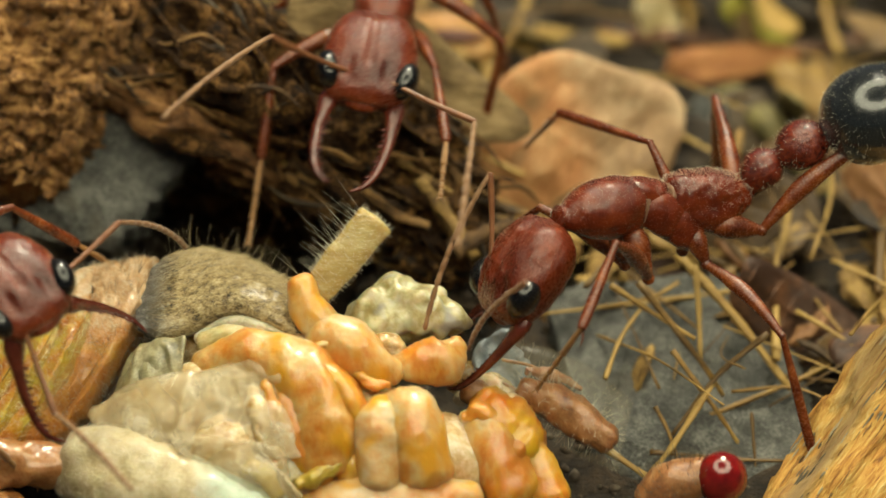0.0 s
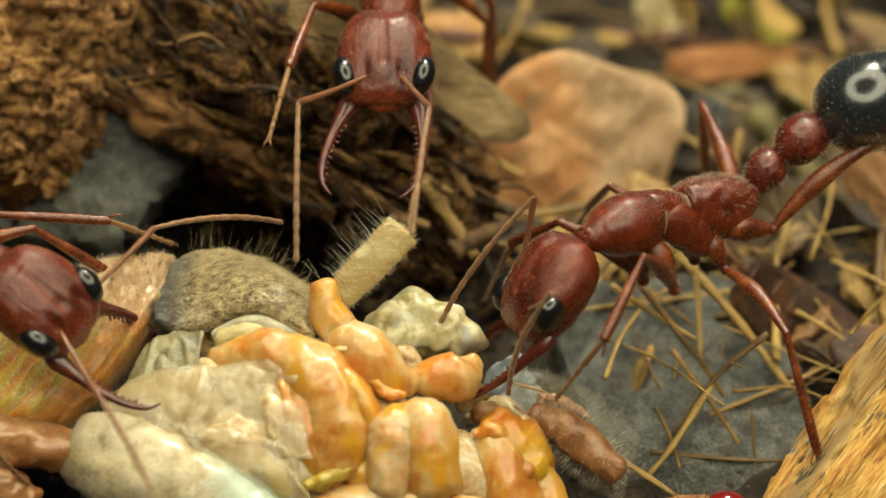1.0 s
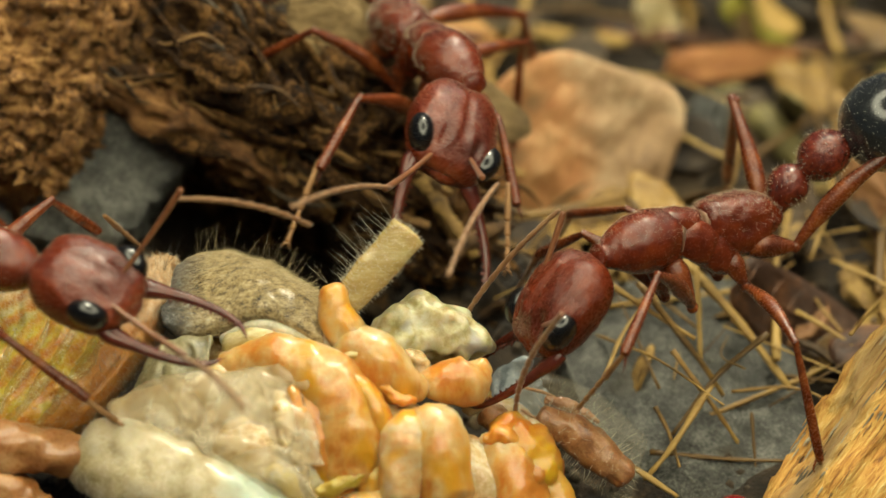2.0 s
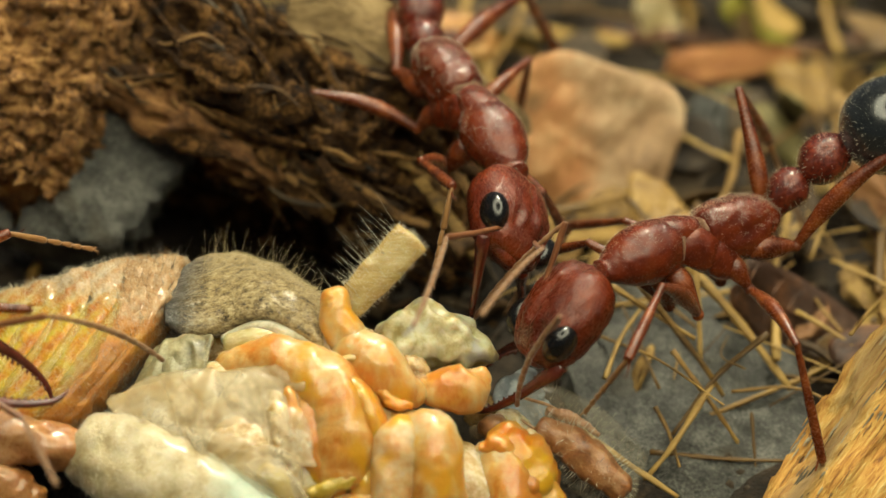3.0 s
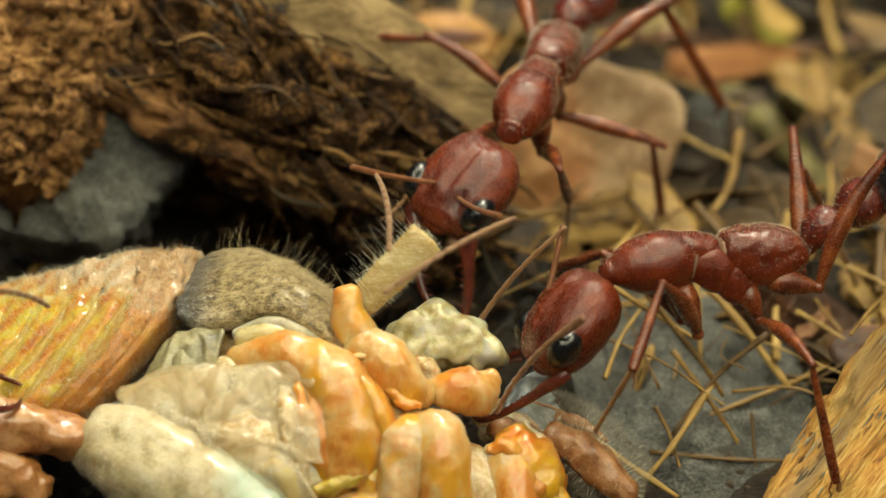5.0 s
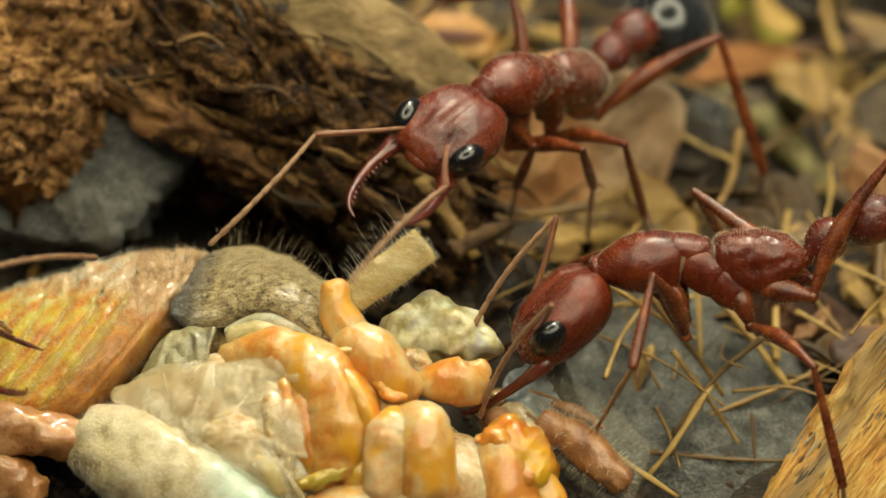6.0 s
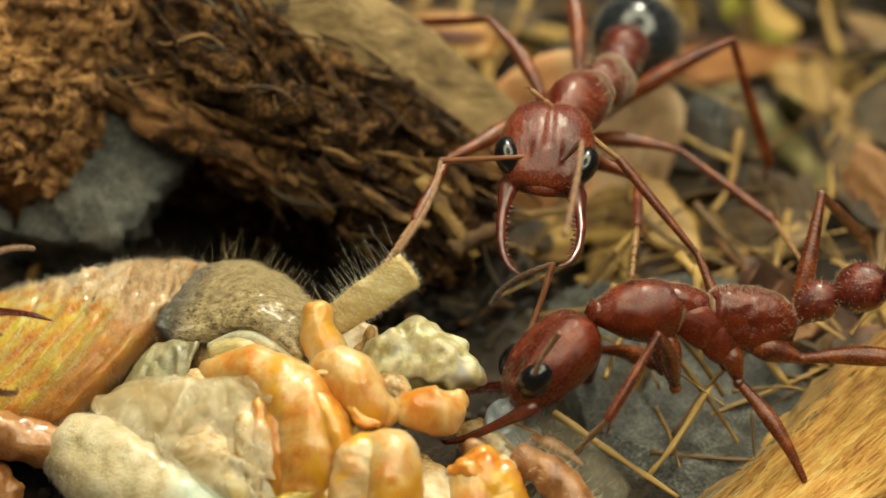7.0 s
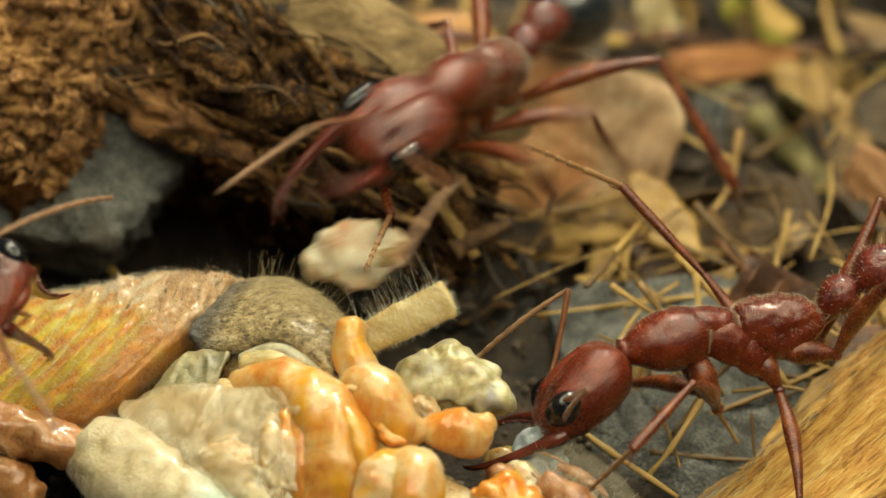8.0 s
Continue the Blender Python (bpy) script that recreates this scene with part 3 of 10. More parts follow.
def litter():
    """Dead leaf bits and straws strewn over the soil behind."""
    rng = random.Random(77)
    mats = [M_tan, M_brown, M_dark, M_dark, M_straw, M_straw, M_olive]
    for i in range(150):
        x, y = rng.uniform(-24, 24), rng.uniform(11, 48)
        z = rng.uniform(0.3, 2.6)
        m = rng.choice(mats)
        kind = {M_tan: "tan", M_brown: "reddish brown", M_dark: "dark brown", M_straw: "straw-coloured", M_olive: "olive"}[m]
        bit = flake("leaf_fragment", (x, y, z), rng.uniform(1.0, 3.4), rng.uniform(0.5, 1.5), (rng.uniform(-35, 50), rng.uniform(-35, 35), rng.uniform(0, 360)),
              100 + i, f"{kind} dead leaf bit in the litter", m, rng.uniform(0.1, 0.3), rng.uniform(-0.2, 0.25), group="leaf litter", point=rng.uniform(0, 0.6))
        # the hollow under the rotten wood is bare
        if -11 < x < -1.5 and y < 17:
            bpy.data.objects.remove(bit)
    for i in range(70):
        x, y = rng.uniform(6, 22), rng.uniform(1, 14)
        z = rng.uniform(0.2, 1.5)
        m = rng.choice([M_brown, M_tan, M_tan, M_straw])
        kind = {M_tan: "tan", M_brown: "reddish brown", M_dark: "dark brown", M_straw: "straw-coloured"}[m]
        bit = flake("leaf_fragment", (x, y, z), rng.uniform(0.8, 2.6), rng.uniform(0.4, 1.2), (rng.uniform(-35, 50), rng.uniform(-35, 35), rng.uniform(0, 360)),
              400 + i, f"{kind} dead leaf bit in the litter", m, rng.uniform(0.1, 0.3), rng.uniform(-0.2, 0.25), group="leaf litter", point=rng.uniform(0, 0.6))
        # the flat stone's face lies open
        if 8 < x < 13.5 and y < 5.5:
            bpy.data.objects.remove(bit)
    for i in range(44):
        x, y = rng.uniform(5, 22), rng.uniform(0, 12)
        z = rng.uniform(0.6, 3.0)
        a, L = rng.uniform(0, 6.28), rng.uniform(2.0, 5.5)
        d = Vector((math.cos(a), math.sin(a), rng.uniform(-0.3, 0.3))) * L
        p = Vector((x, y, z))
        stalk([tuple(p - d), tuple(p + Vector((rng.uniform(-0.6, 0.6), rng.uniform(-0.6, 0.6), rng.uniform(0, 0.5)))), tuple(p + d)], rng.uniform(0.04, 0.14),
              "dry straw fibre in the litter", M_straw, group="straw fibres", n=5)
    for i in range(110):
        x, y = rng.uniform(-24, 24), rng.uniform(8, 46)
        z = rng.uniform(0.8, 3.6)
        a, L = rng.uniform(0, 6.28), rng.uniform(2, 6)
        d = Vector((math.cos(a), math.sin(a), rng.uniform(-0.25, 0.25))) * L
        p = Vector((x, y, z))
        bit = stalk([tuple(p - d), tuple(p + Vector((rng.uniform(-0.6, 0.6), rng.uniform(-0.6, 0.6), rng.uniform(0, 0.5)))), tuple(p + d)], rng.uniform(0.08, 0.3),
                    "dry straw fibre in the litter", M_straw, group="straw fibres", n=5)
        if -13 < x < 0 and y < 17:
            bpy.data.objects.remove(bit)


litter()


def crumbs():
    """Soil crumbs and grit strewn on the ground, too many to count."""
    rng = random.Random(12)
    bm = bmesh.new()
    g = (1 + 5 ** 0.5) / 2
    corners = [Vector(p).normalized() for p in ((-1, g, 0), (1, g, 0), (-1, -g, 0), (1, -g, 0), (0, -1, g), (0, 1, g), (0, -1, -g), (0, 1, -g), (g, 0, -1), (g, 0, 1), (-g, 0, -1), (-g, 0, 1))]
    tris = ((0, 11, 5), (0, 5, 1), (0, 1, 7), (0, 7, 10), (0, 10, 11), (1, 5, 9), (5, 11, 4), (11, 10, 2), (10, 7, 6), (7, 1, 8),
            (3, 9, 4), (3, 4, 2), (3, 2, 6), (3, 6, 8), (3, 8, 9), (4, 9, 5), (2, 4, 11), (6, 2, 10), (8, 6, 7), (9, 8, 1))
    for _ in range(2600):
        x, y = rng.uniform(-22, 22), rng.uniform(-22, 24)
        q = rng.uniform(0.06, 0.4) * rng.uniform(0.4, 1)
        if -11.5 < x < -1.5 and 6 < y < 16:
            continue
        z = noise.fractal(Vector((x, y, 0)) / 6, 0.8, 2, 5) * 0.9 - 0.4 + q * 0.4
        vs = [bm.verts.new(Vector((x, y, z)) + c * (q * rng.uniform(0.7, 1.2))) for c in corners]
        for t in tris:
            bm.faces.new([vs[i] for i in t])
    ob = thing("soil_crumbs", bm, M_crumbs, "dark soil crumbs and grit on the ground", "soil", kind="stuff")
    return ob


crumbs()


def wood_chip():
    """A split piece of orange wood: long block with grain ridges and broken ends."""
    bm = bmesh.new()
    prof = spline([(-9, 1.2, 0.6, 0.1), (-8, 2.6, 1.2, 0), (-4, 3.2, 1.5, 0), (2, 3.3, 1.6, 0), (8, 3.0, 1.4, 0.1), (10, 1.5, 0.8, 0)], 24)
    tube(bm, [(r[0], 0, r[3]) for r in prof], [r[1] for r in prof], [r[2] for r in prof], 210, power=2.7)
    rough_up(bm, 0.45, 2.2, 3, Matrix.Diagonal((0.4, 1, 1)))
    rough_up(bm, 0.16, 0.7, 8, Matrix.Diagonal((0.16, 1, 1)), True)
    rough_up(bm, 0.12, 0.4, 12, Matrix.Diagonal((0.5, 1, 1)))
    rough_up(bm, 0.06, 0.3, 14, Matrix.Diagonal((0.12, 1, 1)), True, 1)
    src = bm.copy()
    ob = new("wood_chip", finish("wood_chip", bm, M_chip))
    tagged(ob, "split orange-yellow wood chip with dark grain streaks", "wood chip")
    rng = random.Random(31)
    src.normal_update()
    faces = [f for f in src.faces if f.normal.z > 0.2 or f.normal.y > 0.4]
    for _ in range(240):
        f = rng.choice(faces)
        p, L, w = f.calc_center_median(), rng.uniform(0.6, 2.6), rng.uniform(0.012, 0.032)
        bm = bmesh.new()
        s = spline([tuple(p + Vector((q * L, rng.uniform(-0.02, 0.02), 0)) + f.normal * (0.015 - 0.04 * abs(q))) for q in (-0.5, -0.15, 0.2, 0.5)], 3)
        ws = [w * (0.2 + math.sin(math.pi * (i + 0.5) / len(s))) for i in range(len(s))]
        tube(bm, s, ws, [q * 0.6 for q in ws], 6)
        part("splinter", bm, rng.choice([M_chip, M_chip, M_chip, M_chipdark]), ob)
    # weathered grey band along the grain
    faces = [f for f in src.faces if f.normal.z > 0.1 and 1.2 < f.calc_center_median().y + 0.5 * math.sin(f.calc_center_median().x * 1.3) < 2.9]
    for _ in range(300):
        f = rng.choice(faces)
        p, L, w = f.calc_center_median(), rng.uniform(0.3, 1.5), rng.uniform(0.014, 0.04)
        bm = bmesh.new()
        s = spline([tuple(p + Vector((q * L, rng.uniform(-0.02, 0.02), 0)) + f.normal * (0.015 - 0.04 * abs(q))) for q in (-0.5, -0.15, 0.2, 0.5)], 4)
        ws = [w * (0.2 + math.sin(math.pi * (i + 0.5) / len(s))) for i in range(len(s))]
        tube(bm, s, ws, [q * 0.35 for q in ws], 8)
        part("splinter", bm, rng.choice([M_chipgrey, M_chipgrey, M_chipdark]), ob)
    src.free()
    return ob


chip = wood_chip()


# ---- the ants: x forward, y left, z up, from the middle of the thorax
COX = {"f": ((0.8, 0.5, -0.9), (0.1, 0.95, -2.6), 0.5), "m": ((-1.7, 0.55, -0.9), (-2.25, 0.95, -2.05), 0.42), "h": ((-2.6, 0.5, -0.6), (-4.4, 0.95, -0.75), 0.52)}
LEN = {"f": (3.8, 3.5, 3.6), "m": (4.2, 4.6, 4.2), "h": (5.6, 5.8, 5.2)}


def femur_mesh(L, r):
    bm = bmesh.new()
    prof = spline([(-0.12, 0.12), (0.1, 0.17), (0.18 * L, r * 0.72), (0.42 * L, r), (0.7 * L, r * 0.72), (0.92 * L, r * 0.5), (L + 0.1, r * 0.42)], 4)
    tube(bm, [(q[0], 0, 0.06 * L * math.sin(math.pi * min(max(q[0] / L, 0), 1))) for q in prof], [q[1] for q in prof], n=14)
    return bm


def tibia_mesh(L, r):
    bm = bmesh.new()
    prof = spline([(-0.1, r * 0.55), (0.15, r * 0.62), (0.5 * L, r * 0.95), (0.85 * L, r), (L, r * 0.85), (L + 0.08, r * 0.5)], 4)
    tube(bm, [(q[0], 0, 0) for q in prof], [q[1] for q in prof], n=12)
    tube(bm, [(L - 0.1, 0, -r * 0.5), (L + 0.3, 0.05, -r - 0.12), (L + 0.62, 0.1, -r - 0.1)], [0.05, 0.04, 0.01], n=5)
    return bm


def tarsus_mesh(L):
    bm = bmesh.new()
    x = 0.0
    for share, r in ((0.44, 0.115), (0.17, 0.1), (0.13, 0.095), (0.11, 0.095), (0.15, 0.09)):
        e = x + share * L
        tube(bm, [(x - 0.02, 0, 0), (x + 0.12, 0, 0), (e - 0.08, 0, 0), (e, 0, 0)], [r * 0.6, r * 0.8, r * 1.15, r * 0.8], n=8)
        x = e
    for s in (-1, 1):
        tube(bm, [(L - 0.03, 0.03 * s, 0), (L + 0.14, 0.12 * s, 0.02), (L + 0.22, 0.16 * s, -0.1)], [0.045, 0.035, 0.008], n=5)
    return bm


def mandible_mesh(s):
    """A long toothed jaw; s is 1 for the left one, whose teeth point to -y."""
    bm = bmesh.new()
    prof = spline([(-0.15, 0.0, 0.34, 0.3), (0.25, 0.12, 0.4, 0.3), (1.0, 0.24, 0.25, 0.21), (2.0, 0.33, 0.19, 0.16), (3.0, 0.27, 0.15, 0.12),
                   (3.7, 0.06, 0.12, 0.1), (4.05, -0.24, 0.07, 0.06), (4.2, -0.48, 0.02, 0.02)], 5)
    tube(bm, [(r[0], r[1] * s, 0) for r in prof], [r[2] for r in prof], [r[3] for r in prof], n=12)
    for i in range(11):
        x = 1.1 + i * 0.25
        y = np.interp(x, [q[0] for q in prof], [q[1] - q[2] for q in prof])
        L = 0.2 if i % 3 == 0 else 0.12
        tube(bm, [(x, (y + 0.06) * s, 0), (x + 0.04, (y - L * 0.5) * s, 0), (x + 0.07, (y - L) * s, 0)], [0.075, 0.05, 0.01], n=5)
    return bm


def funiculus_mesh(L):
    bm = bmesh.new()
    k = 11
    pts, rs = [], []
    for i in range(k):
        r = 0.082 + 0.03 * math.sin(math.pi * (i + 1) / (k + 2))
        for t, g in ((0.02, 0.7), (0.2, 0.9), (0.5, 1.0), (0.8, 1.08), (0.97, 0.85)):
            x = (i + t) * L / k
            pts.append((x, 0, 0.35 * (1 - (1 - 2 * x / L) ** 2)))
            rs.append(r * g * (0.7 if i == k - 1 and t > 0.9 else 1))
    tube(bm, pts, rs, n=10)
    return bm


def scape_mesh(L):
    bm = bmesh.new()
    prof = spline([(-0.1, 0.12), (0.1, 0.1), (0.3, 0.085), (0.5 * L, 0.1), (0.9 * L, 0.125), (L, 0.11), (L + 0.05, 0.06)], 4)
    tube(bm, [(q[0], 0, -0.1 * math.sin(math.pi * q[0] / L)) for q in prof], [q[1] for q in prof], n=10)
    return bm


SHARED = {}


def ant(label):
    """One ant; returns its parts by key, with the root under "root"."""
    root = new("ant")
    tagged(root, label, "ant", "ants at the prey")
    P = {"root": root}

    def put(key, name, make, material, parent=None, lab="", smooth=True):
        parent = parent or root
        if (key, name) in SHARED:
            ob = new(name, SHARED[key, name])
            ob.parent = parent
        else:
            ob = part(name, make(), material, parent, lab, smooth)
            SHARED[key, name] = ob.data
        if lab:
            tagged(ob, lab)
        P[key] = ob
        return ob

    def pronotum():
        bm = bmesh.new()
        loft(bm, [(0.42, 0.5, 0.5, 0.0), (0.5, 0.82, 0.82, 0.0), (0.75, 1.0, 1.0, -0.02), (1.3, 1.14, 1.12, -0.1), (1.95, 1.16, 1.12, -0.2), (2.55, 1.02, 0.96, -0.32), (3.0, 0.8, 0.72, -0.42), (3.35, 0.54, 0.5, -0.5),
                  (3.55, 0.46, 0.42, -0.52), (3.72, 0.5, 0.44, -0.52), (3.85, 0.2, 0.2, -0.5)], 56, 2.15, 6)
        for v in bm.verts:
            # side plate edge that runs down and back from the neck
            d = (v.co.z + 0.75 + 0.16 * (v.co.x - 1.8)) / 0.09
            v.co.y *= 1 - 0.05 * math.exp(-d * d)
        rough_up(bm, 0.045, 0.9, 3)
        rough_up(bm, 0.012, 0.16, 4)
        return bm

    def mesonotum():
        bm = bmesh.new()
        loft(bm, [(-0.62, 0.2, 0.2, 0.42), (-0.5, 0.52, 0.4, 0.42), (-0.1, 0.68, 0.5, 0.45), (0.5, 0.74, 0.56, 0.46), (1.0, 0.66, 0.5, 0.44), (1.35, 0.44, 0.3, 0.4), (1.5, 0.16, 0.12, 0.36)], 40, 2.4, 6)
        rough_up(bm, 0.04, 0.6, 29)
        rough_up(bm, 0.012, 0.15, 9)
        return bm

    def mesothorax():
        bm = bmesh.new()
        loft(bm, [(-1.9, 0.3, 0.3, -0.3), (-1.6, 0.62, 0.62, -0.28), (-0.8, 0.72, 0.8, -0.2), (0.1, 0.72, 0.8, -0.1), (0.6, 0.7, 0.68, -0.05), (0.85, 0.4, 0.35, -0.05)], 32, 2.4)
        for s in (-1, 1):
            # upper and lower side plates, the lower one a blunt wedge down and back
            ball(bm, (-0.5, 0.5 * s, -0.3), (1.1, 0.45, 0.8), 4, (0, -30, 0), 0.04, 0.6, 4)
            ball(bm, (-1.25, 0.5 * s, -0.72), (1.15, 0.45, 0.72), 4, (0, -40, 0), 0.04, 0.6, 6)
        rough_up(bm, 0.03, 0.4, 9)
        rough_up(bm, 0.014, 0.14, 19)
        return bm

    # pale rings stand in for lines of highlight and hair at the joints
    def suture():
        bm = bmesh.new()
        loft(bm, [(0.3, 0.6, 0.6, -0.05), (0.4, 0.8, 0.8, -0.02), (0.5, 0.8, 0.8, -0.02), (0.58, 0.6, 0.6, -0.02)], 40, 2.2, 3)
        loft(bm, [(-0.86, 0.5, 0.5, 0.12), (-0.78, 0.68, 0.7, 0.12), (-0.66, 0.68, 0.7, 0.12), (-0.58, 0.5, 0.5, 0.12)], 40, 2.4, 3)
        rough_up(bm, 0.05, 0.25, 3)
        return bm

    def propodeum():
        bm = bmesh.new()
        loft(bm, [(-3.72, 0.3, 0.25, -0.35), (-3.66, 0.62, 0.62, -0.2), (-3.5, 0.84, 0.92, -0.04), (-3.1, 0.98, 1.12, 0.07), (-2.5, 1.02, 1.17, 0.12), (-1.8, 0.96, 1.08, 0.19), (-1.2, 0.88, 0.94, 0.22), (-0.85, 0.74, 0.76, 0.2), (-0.7, 0.3, 0.3, 0.18)], 60, 2.8, 6)
        for v in bm.verts:
            # slanting groove between back and side, hollow rear face
            d = (v.co.z - 0.18 + 0.3 * (v.co.x + 2.2)) / 0.12
            v.co.y *= 1 - 0.07 * math.exp(-d * d)
            if v.co.x < -3.2:
                v.co.x += 0.22 * math.exp(-(v.co.y / 0.4) ** 2 - ((v.co.z + 0.1) / 0.5) ** 2)
        rough_up(bm, 0.06, 0.5, 7)
        rough_up(bm, 0.028, 0.2, 8, Matrix.Diagonal((2.2, 0.5, 0.5)), True, 1)
        return bm

    def petiole():
        bm = bmesh.new()
        loft(bm, [(-0.2, 0.2, 0.2, 0), (0.1, 0.27, 0.3, 0), (0.6, 0.29, 0.34, 0.0), (1.0, 0.46, 0.5, 0.05), (1.35, 0.7, 0.7, 0.13), (1.75, 0.79, 0.78, 0.14), (2.1, 0.68, 0.66, 0.1), (2.38, 0.42, 0.4, 0.04), (2.5, 0.22, 0.22, 0)], 26)
        rough_up(bm, 0.025, 0.4, 3)
        return bm

    def postpetiole():
        bm = bmesh.new()
        loft(bm, [(-0.1, 0.2, 0.2, 0), (0.05, 0.45, 0.45, 0), (0.4, 0.78, 0.77, 0), (0.95, 0.95, 0.92, 0.02), (1.5, 0.84, 0.82, 0), (1.9, 0.55, 0.5, 0), (2.05, 0.25, 0.25, 0)], 26)
        rough_up(bm, 0.02, 0.4, 5)
        return bm

    def gaster():
        bm = bmesh.new()
        loft(bm, [(-0.1, 0.3, 0.3, 0), (0.05, 0.75, 0.75, 0), (0.5, 1.4, 1.38, 0), (1.3, 1.8, 1.78, 0), (2.3, 1.84, 1.82, 0), (3.4, 1.5, 1.5, -0.05), (4.3, 0.85, 0.85, -0.12), (4.8, 0.3, 0.3, -0.16), (4.95, 0.06, 0.06, -0.18)], 36, 2.0, 6)
        for v in bm.verts:
            for g in (2.75, 3.6, 4.25):
                d = (v.co.x - g) / 0.06
                v.co.y *= 1 - 0.025 * math.exp(-d * d)
                v.co.z *= 1 - 0.025 * math.exp(-d * d)
        return bm

    def head():
        bm = bmesh.new()
        loft(bm, [(-0.2, 0.35, 0.3, 0), (0.02, 0.9, 0.62, 0.02), (0.35, 1.32, 0.98, 0.05), (1.0, 1.64, 1.22, 0.08), (1.9, 1.77, 1.24, 0.1), (2.7, 1.68, 1.16, 0.06), (3.3, 1.52, 0.95, 0.0), (3.68, 1.3, 0.7, -0.08), (3.88, 0.95, 0.4, -0.14)], 104, 2.35, 6)
        for v in bm.verts:
            x, y, z = v.co
            if z > 0:
                # furrow down the middle, frontal ridges and feeler sockets
                v.co.z -= (0.03 * math.exp(-(y / 0.3) ** 2) + 0.13 * math.exp(-(y / 0.045) ** 2)) * min(1, max(0, (x - 0.05) / 0.5)) * min(1, max(0, (3.0 - x) / 0.4))
                for s in (-1, 1):
                    v.co.z += 0.08 * math.exp(-((y - (0.3 + 0.16 * (x - 2.2)) * s) / 0.1) ** 2 - ((x - 2.75) / 0.5) ** 2)
                    v.co.z -= 0.16 * math.exp(-((y - 0.72 * s) / 0.18) ** 2 - ((x - 2.95) / 0.42) ** 2)
            if x < 0.7:
                v.co.x += 0.12 * math.exp(-(y / 0.5) ** 2)
        rough_up(bm, 0.045, 0.7, 10)
        rough_up(bm, 0.022, 0.15, 11, Matrix.Diagonal((0.25, 1, 1)))
        return bm

    def clypeus():
        bm = bmesh.new()
        ball(bm, (3.72, 0, -0.02), (0.42, 0.75, 0.3), 3, (0, 18, 0), 0.06, 0.3, 5)
        return bm

    def eye():
        bm = bmesh.new()
        bmesh.ops.create_uvsphere(bm, u_segments=24, v_segments=16, radius=1)
        for v in bm.verts:
            v.co = Vector((v.co.x * 0.8, v.co.y * 0.52, v.co.z * 0.66))
        return bm

    put("pronotum", "pronotum", pronotum, M_body)
    put("mesonotum", "mesonotum", mesonotum, M_body)
    put("mesothorax", "mesothorax", mesothorax, M_body)
    put("suture", "joint_glint", suture, M_suture, None, "pale rings in the thorax joints for their highlight lines")
    put("propodeum", "propodeum", propodeum, M_body)
    put("petiole", "petiole", petiole, M_node)
    put("postpetiole", "postpetiole", postpetiole, M_node)
    put("gaster", "gaster", gaster, M_gaster, None, "glossy black abdomen with fine pale hairs")
    h = put("head", "head", head, M_head)
    put("clypeus", "clypeus", clypeus, M_head, h)
    for key, s in (("l", 1), ("r", -1)):
        e = put(key + "_eye", "eye", eye, M_eye, h, "large glossy black eye")
        e.matrix_basis = mm(2.86, 1.38 * s, 0.45, -26 * s, 4, -12 * s)
        put(key + "_mandible", "mandible", lambda: mandible_mesh(s), M_mandible, h, "long toothed red-brown jaw")
        put(key + "_scape", "scape", lambda: scape_mesh(4.0), M_scape)
        put(key + "_funiculus", "funiculus", lambda: funiculus_mesh(6.2), M_antenna, None, "segmented tan feeler")
        for g, r in (("f", 0.34), ("m", 0.31), ("h", 0.38)):
            a, b, cr = COX[g]

            def coxa():
                bm = bmesh.new()
                p, q = (Vector((v[0], v[1] * s, v[2])) for v in (a, b))
                prof = spline([(0, cr * 0.8), (0.3, cr), (0.65, cr * 0.72), (0.9, cr * 0.45), (1.0, cr * 0.36), (1.06, 0.1)], 4)
                tube(bm, [p + (q - p) * t for t, _ in prof], [w for _, w in prof], n=14)
                ball(bm, q, (0.24, 0.24, 0.24), 2)
                return bm
            k = g + key
            put(k + "_coxa", "coxa", coxa, M_leg)
            put(k + "_femur", "femur", lambda: femur_mesh(LEN[g][0], r), M_leg)
            put(k + "_tibia", "tibia", lambda: tibia_mesh(LEN[g][1], r * 0.62), M_leg)
            put(k + "_tarsus", "tarsus", lambda: tarsus_mesh(LEN[g][2]), M_tarsus)
    fuzz = ((P["gaster"], gaster, 1100, 0.12, 0.004, "g"), (P["postpetiole"], postpetiole, 170, 0.2, 0.005, "pp"), (P["petiole"], petiole, 160, 0.19, 0.005, "p"),
            (P["propodeum"], propodeum, 3000, 0.1, 0.0024, "t"), (P["pronotum"], pronotum, 1500, 0.085, 0.0022, "n"), (P["mesonotum"], mesonotum, 700, 0.085, 0.0022, "mn"),
            (P["mesothorax"], mesothorax, 800, 0.085, 0.0024, "m"), (h, head, 1300, 0.08, 0.0022, "h"))
    for owner, make, count, L, r, key in fuzz:
        def bristles():
            src = make()
            out = hairs(src, count, L, r, 5, (-0.1, 0, 0.1), spread=0.35, keep=lambda c, n: n.z > 0.15 or L > 0.11)
            src.free()
            return out
        put(key + "_hair", "bristles", bristles, M_hair, owner, "fine pale hairs")
        tagged(P[key + "_hair"], kind="stuff")
    return P


gripping_ant = ant("red-brown bull ant gripping the prey in its jaws")
approaching_ant = ant("red-brown bull ant with open toothed jaws on rotten wood")
arriving_ant = ant("red-brown bull ant reaching over the prey's abdomen")

# ---- the prey: a half-eaten cicada
PREY = Vector((-4.61, -3.02, 5.46))
prey = new("dead_cicada")
tagged(prey, "half-eaten dead cicada with orange flesh and grey fuzz", "insect")

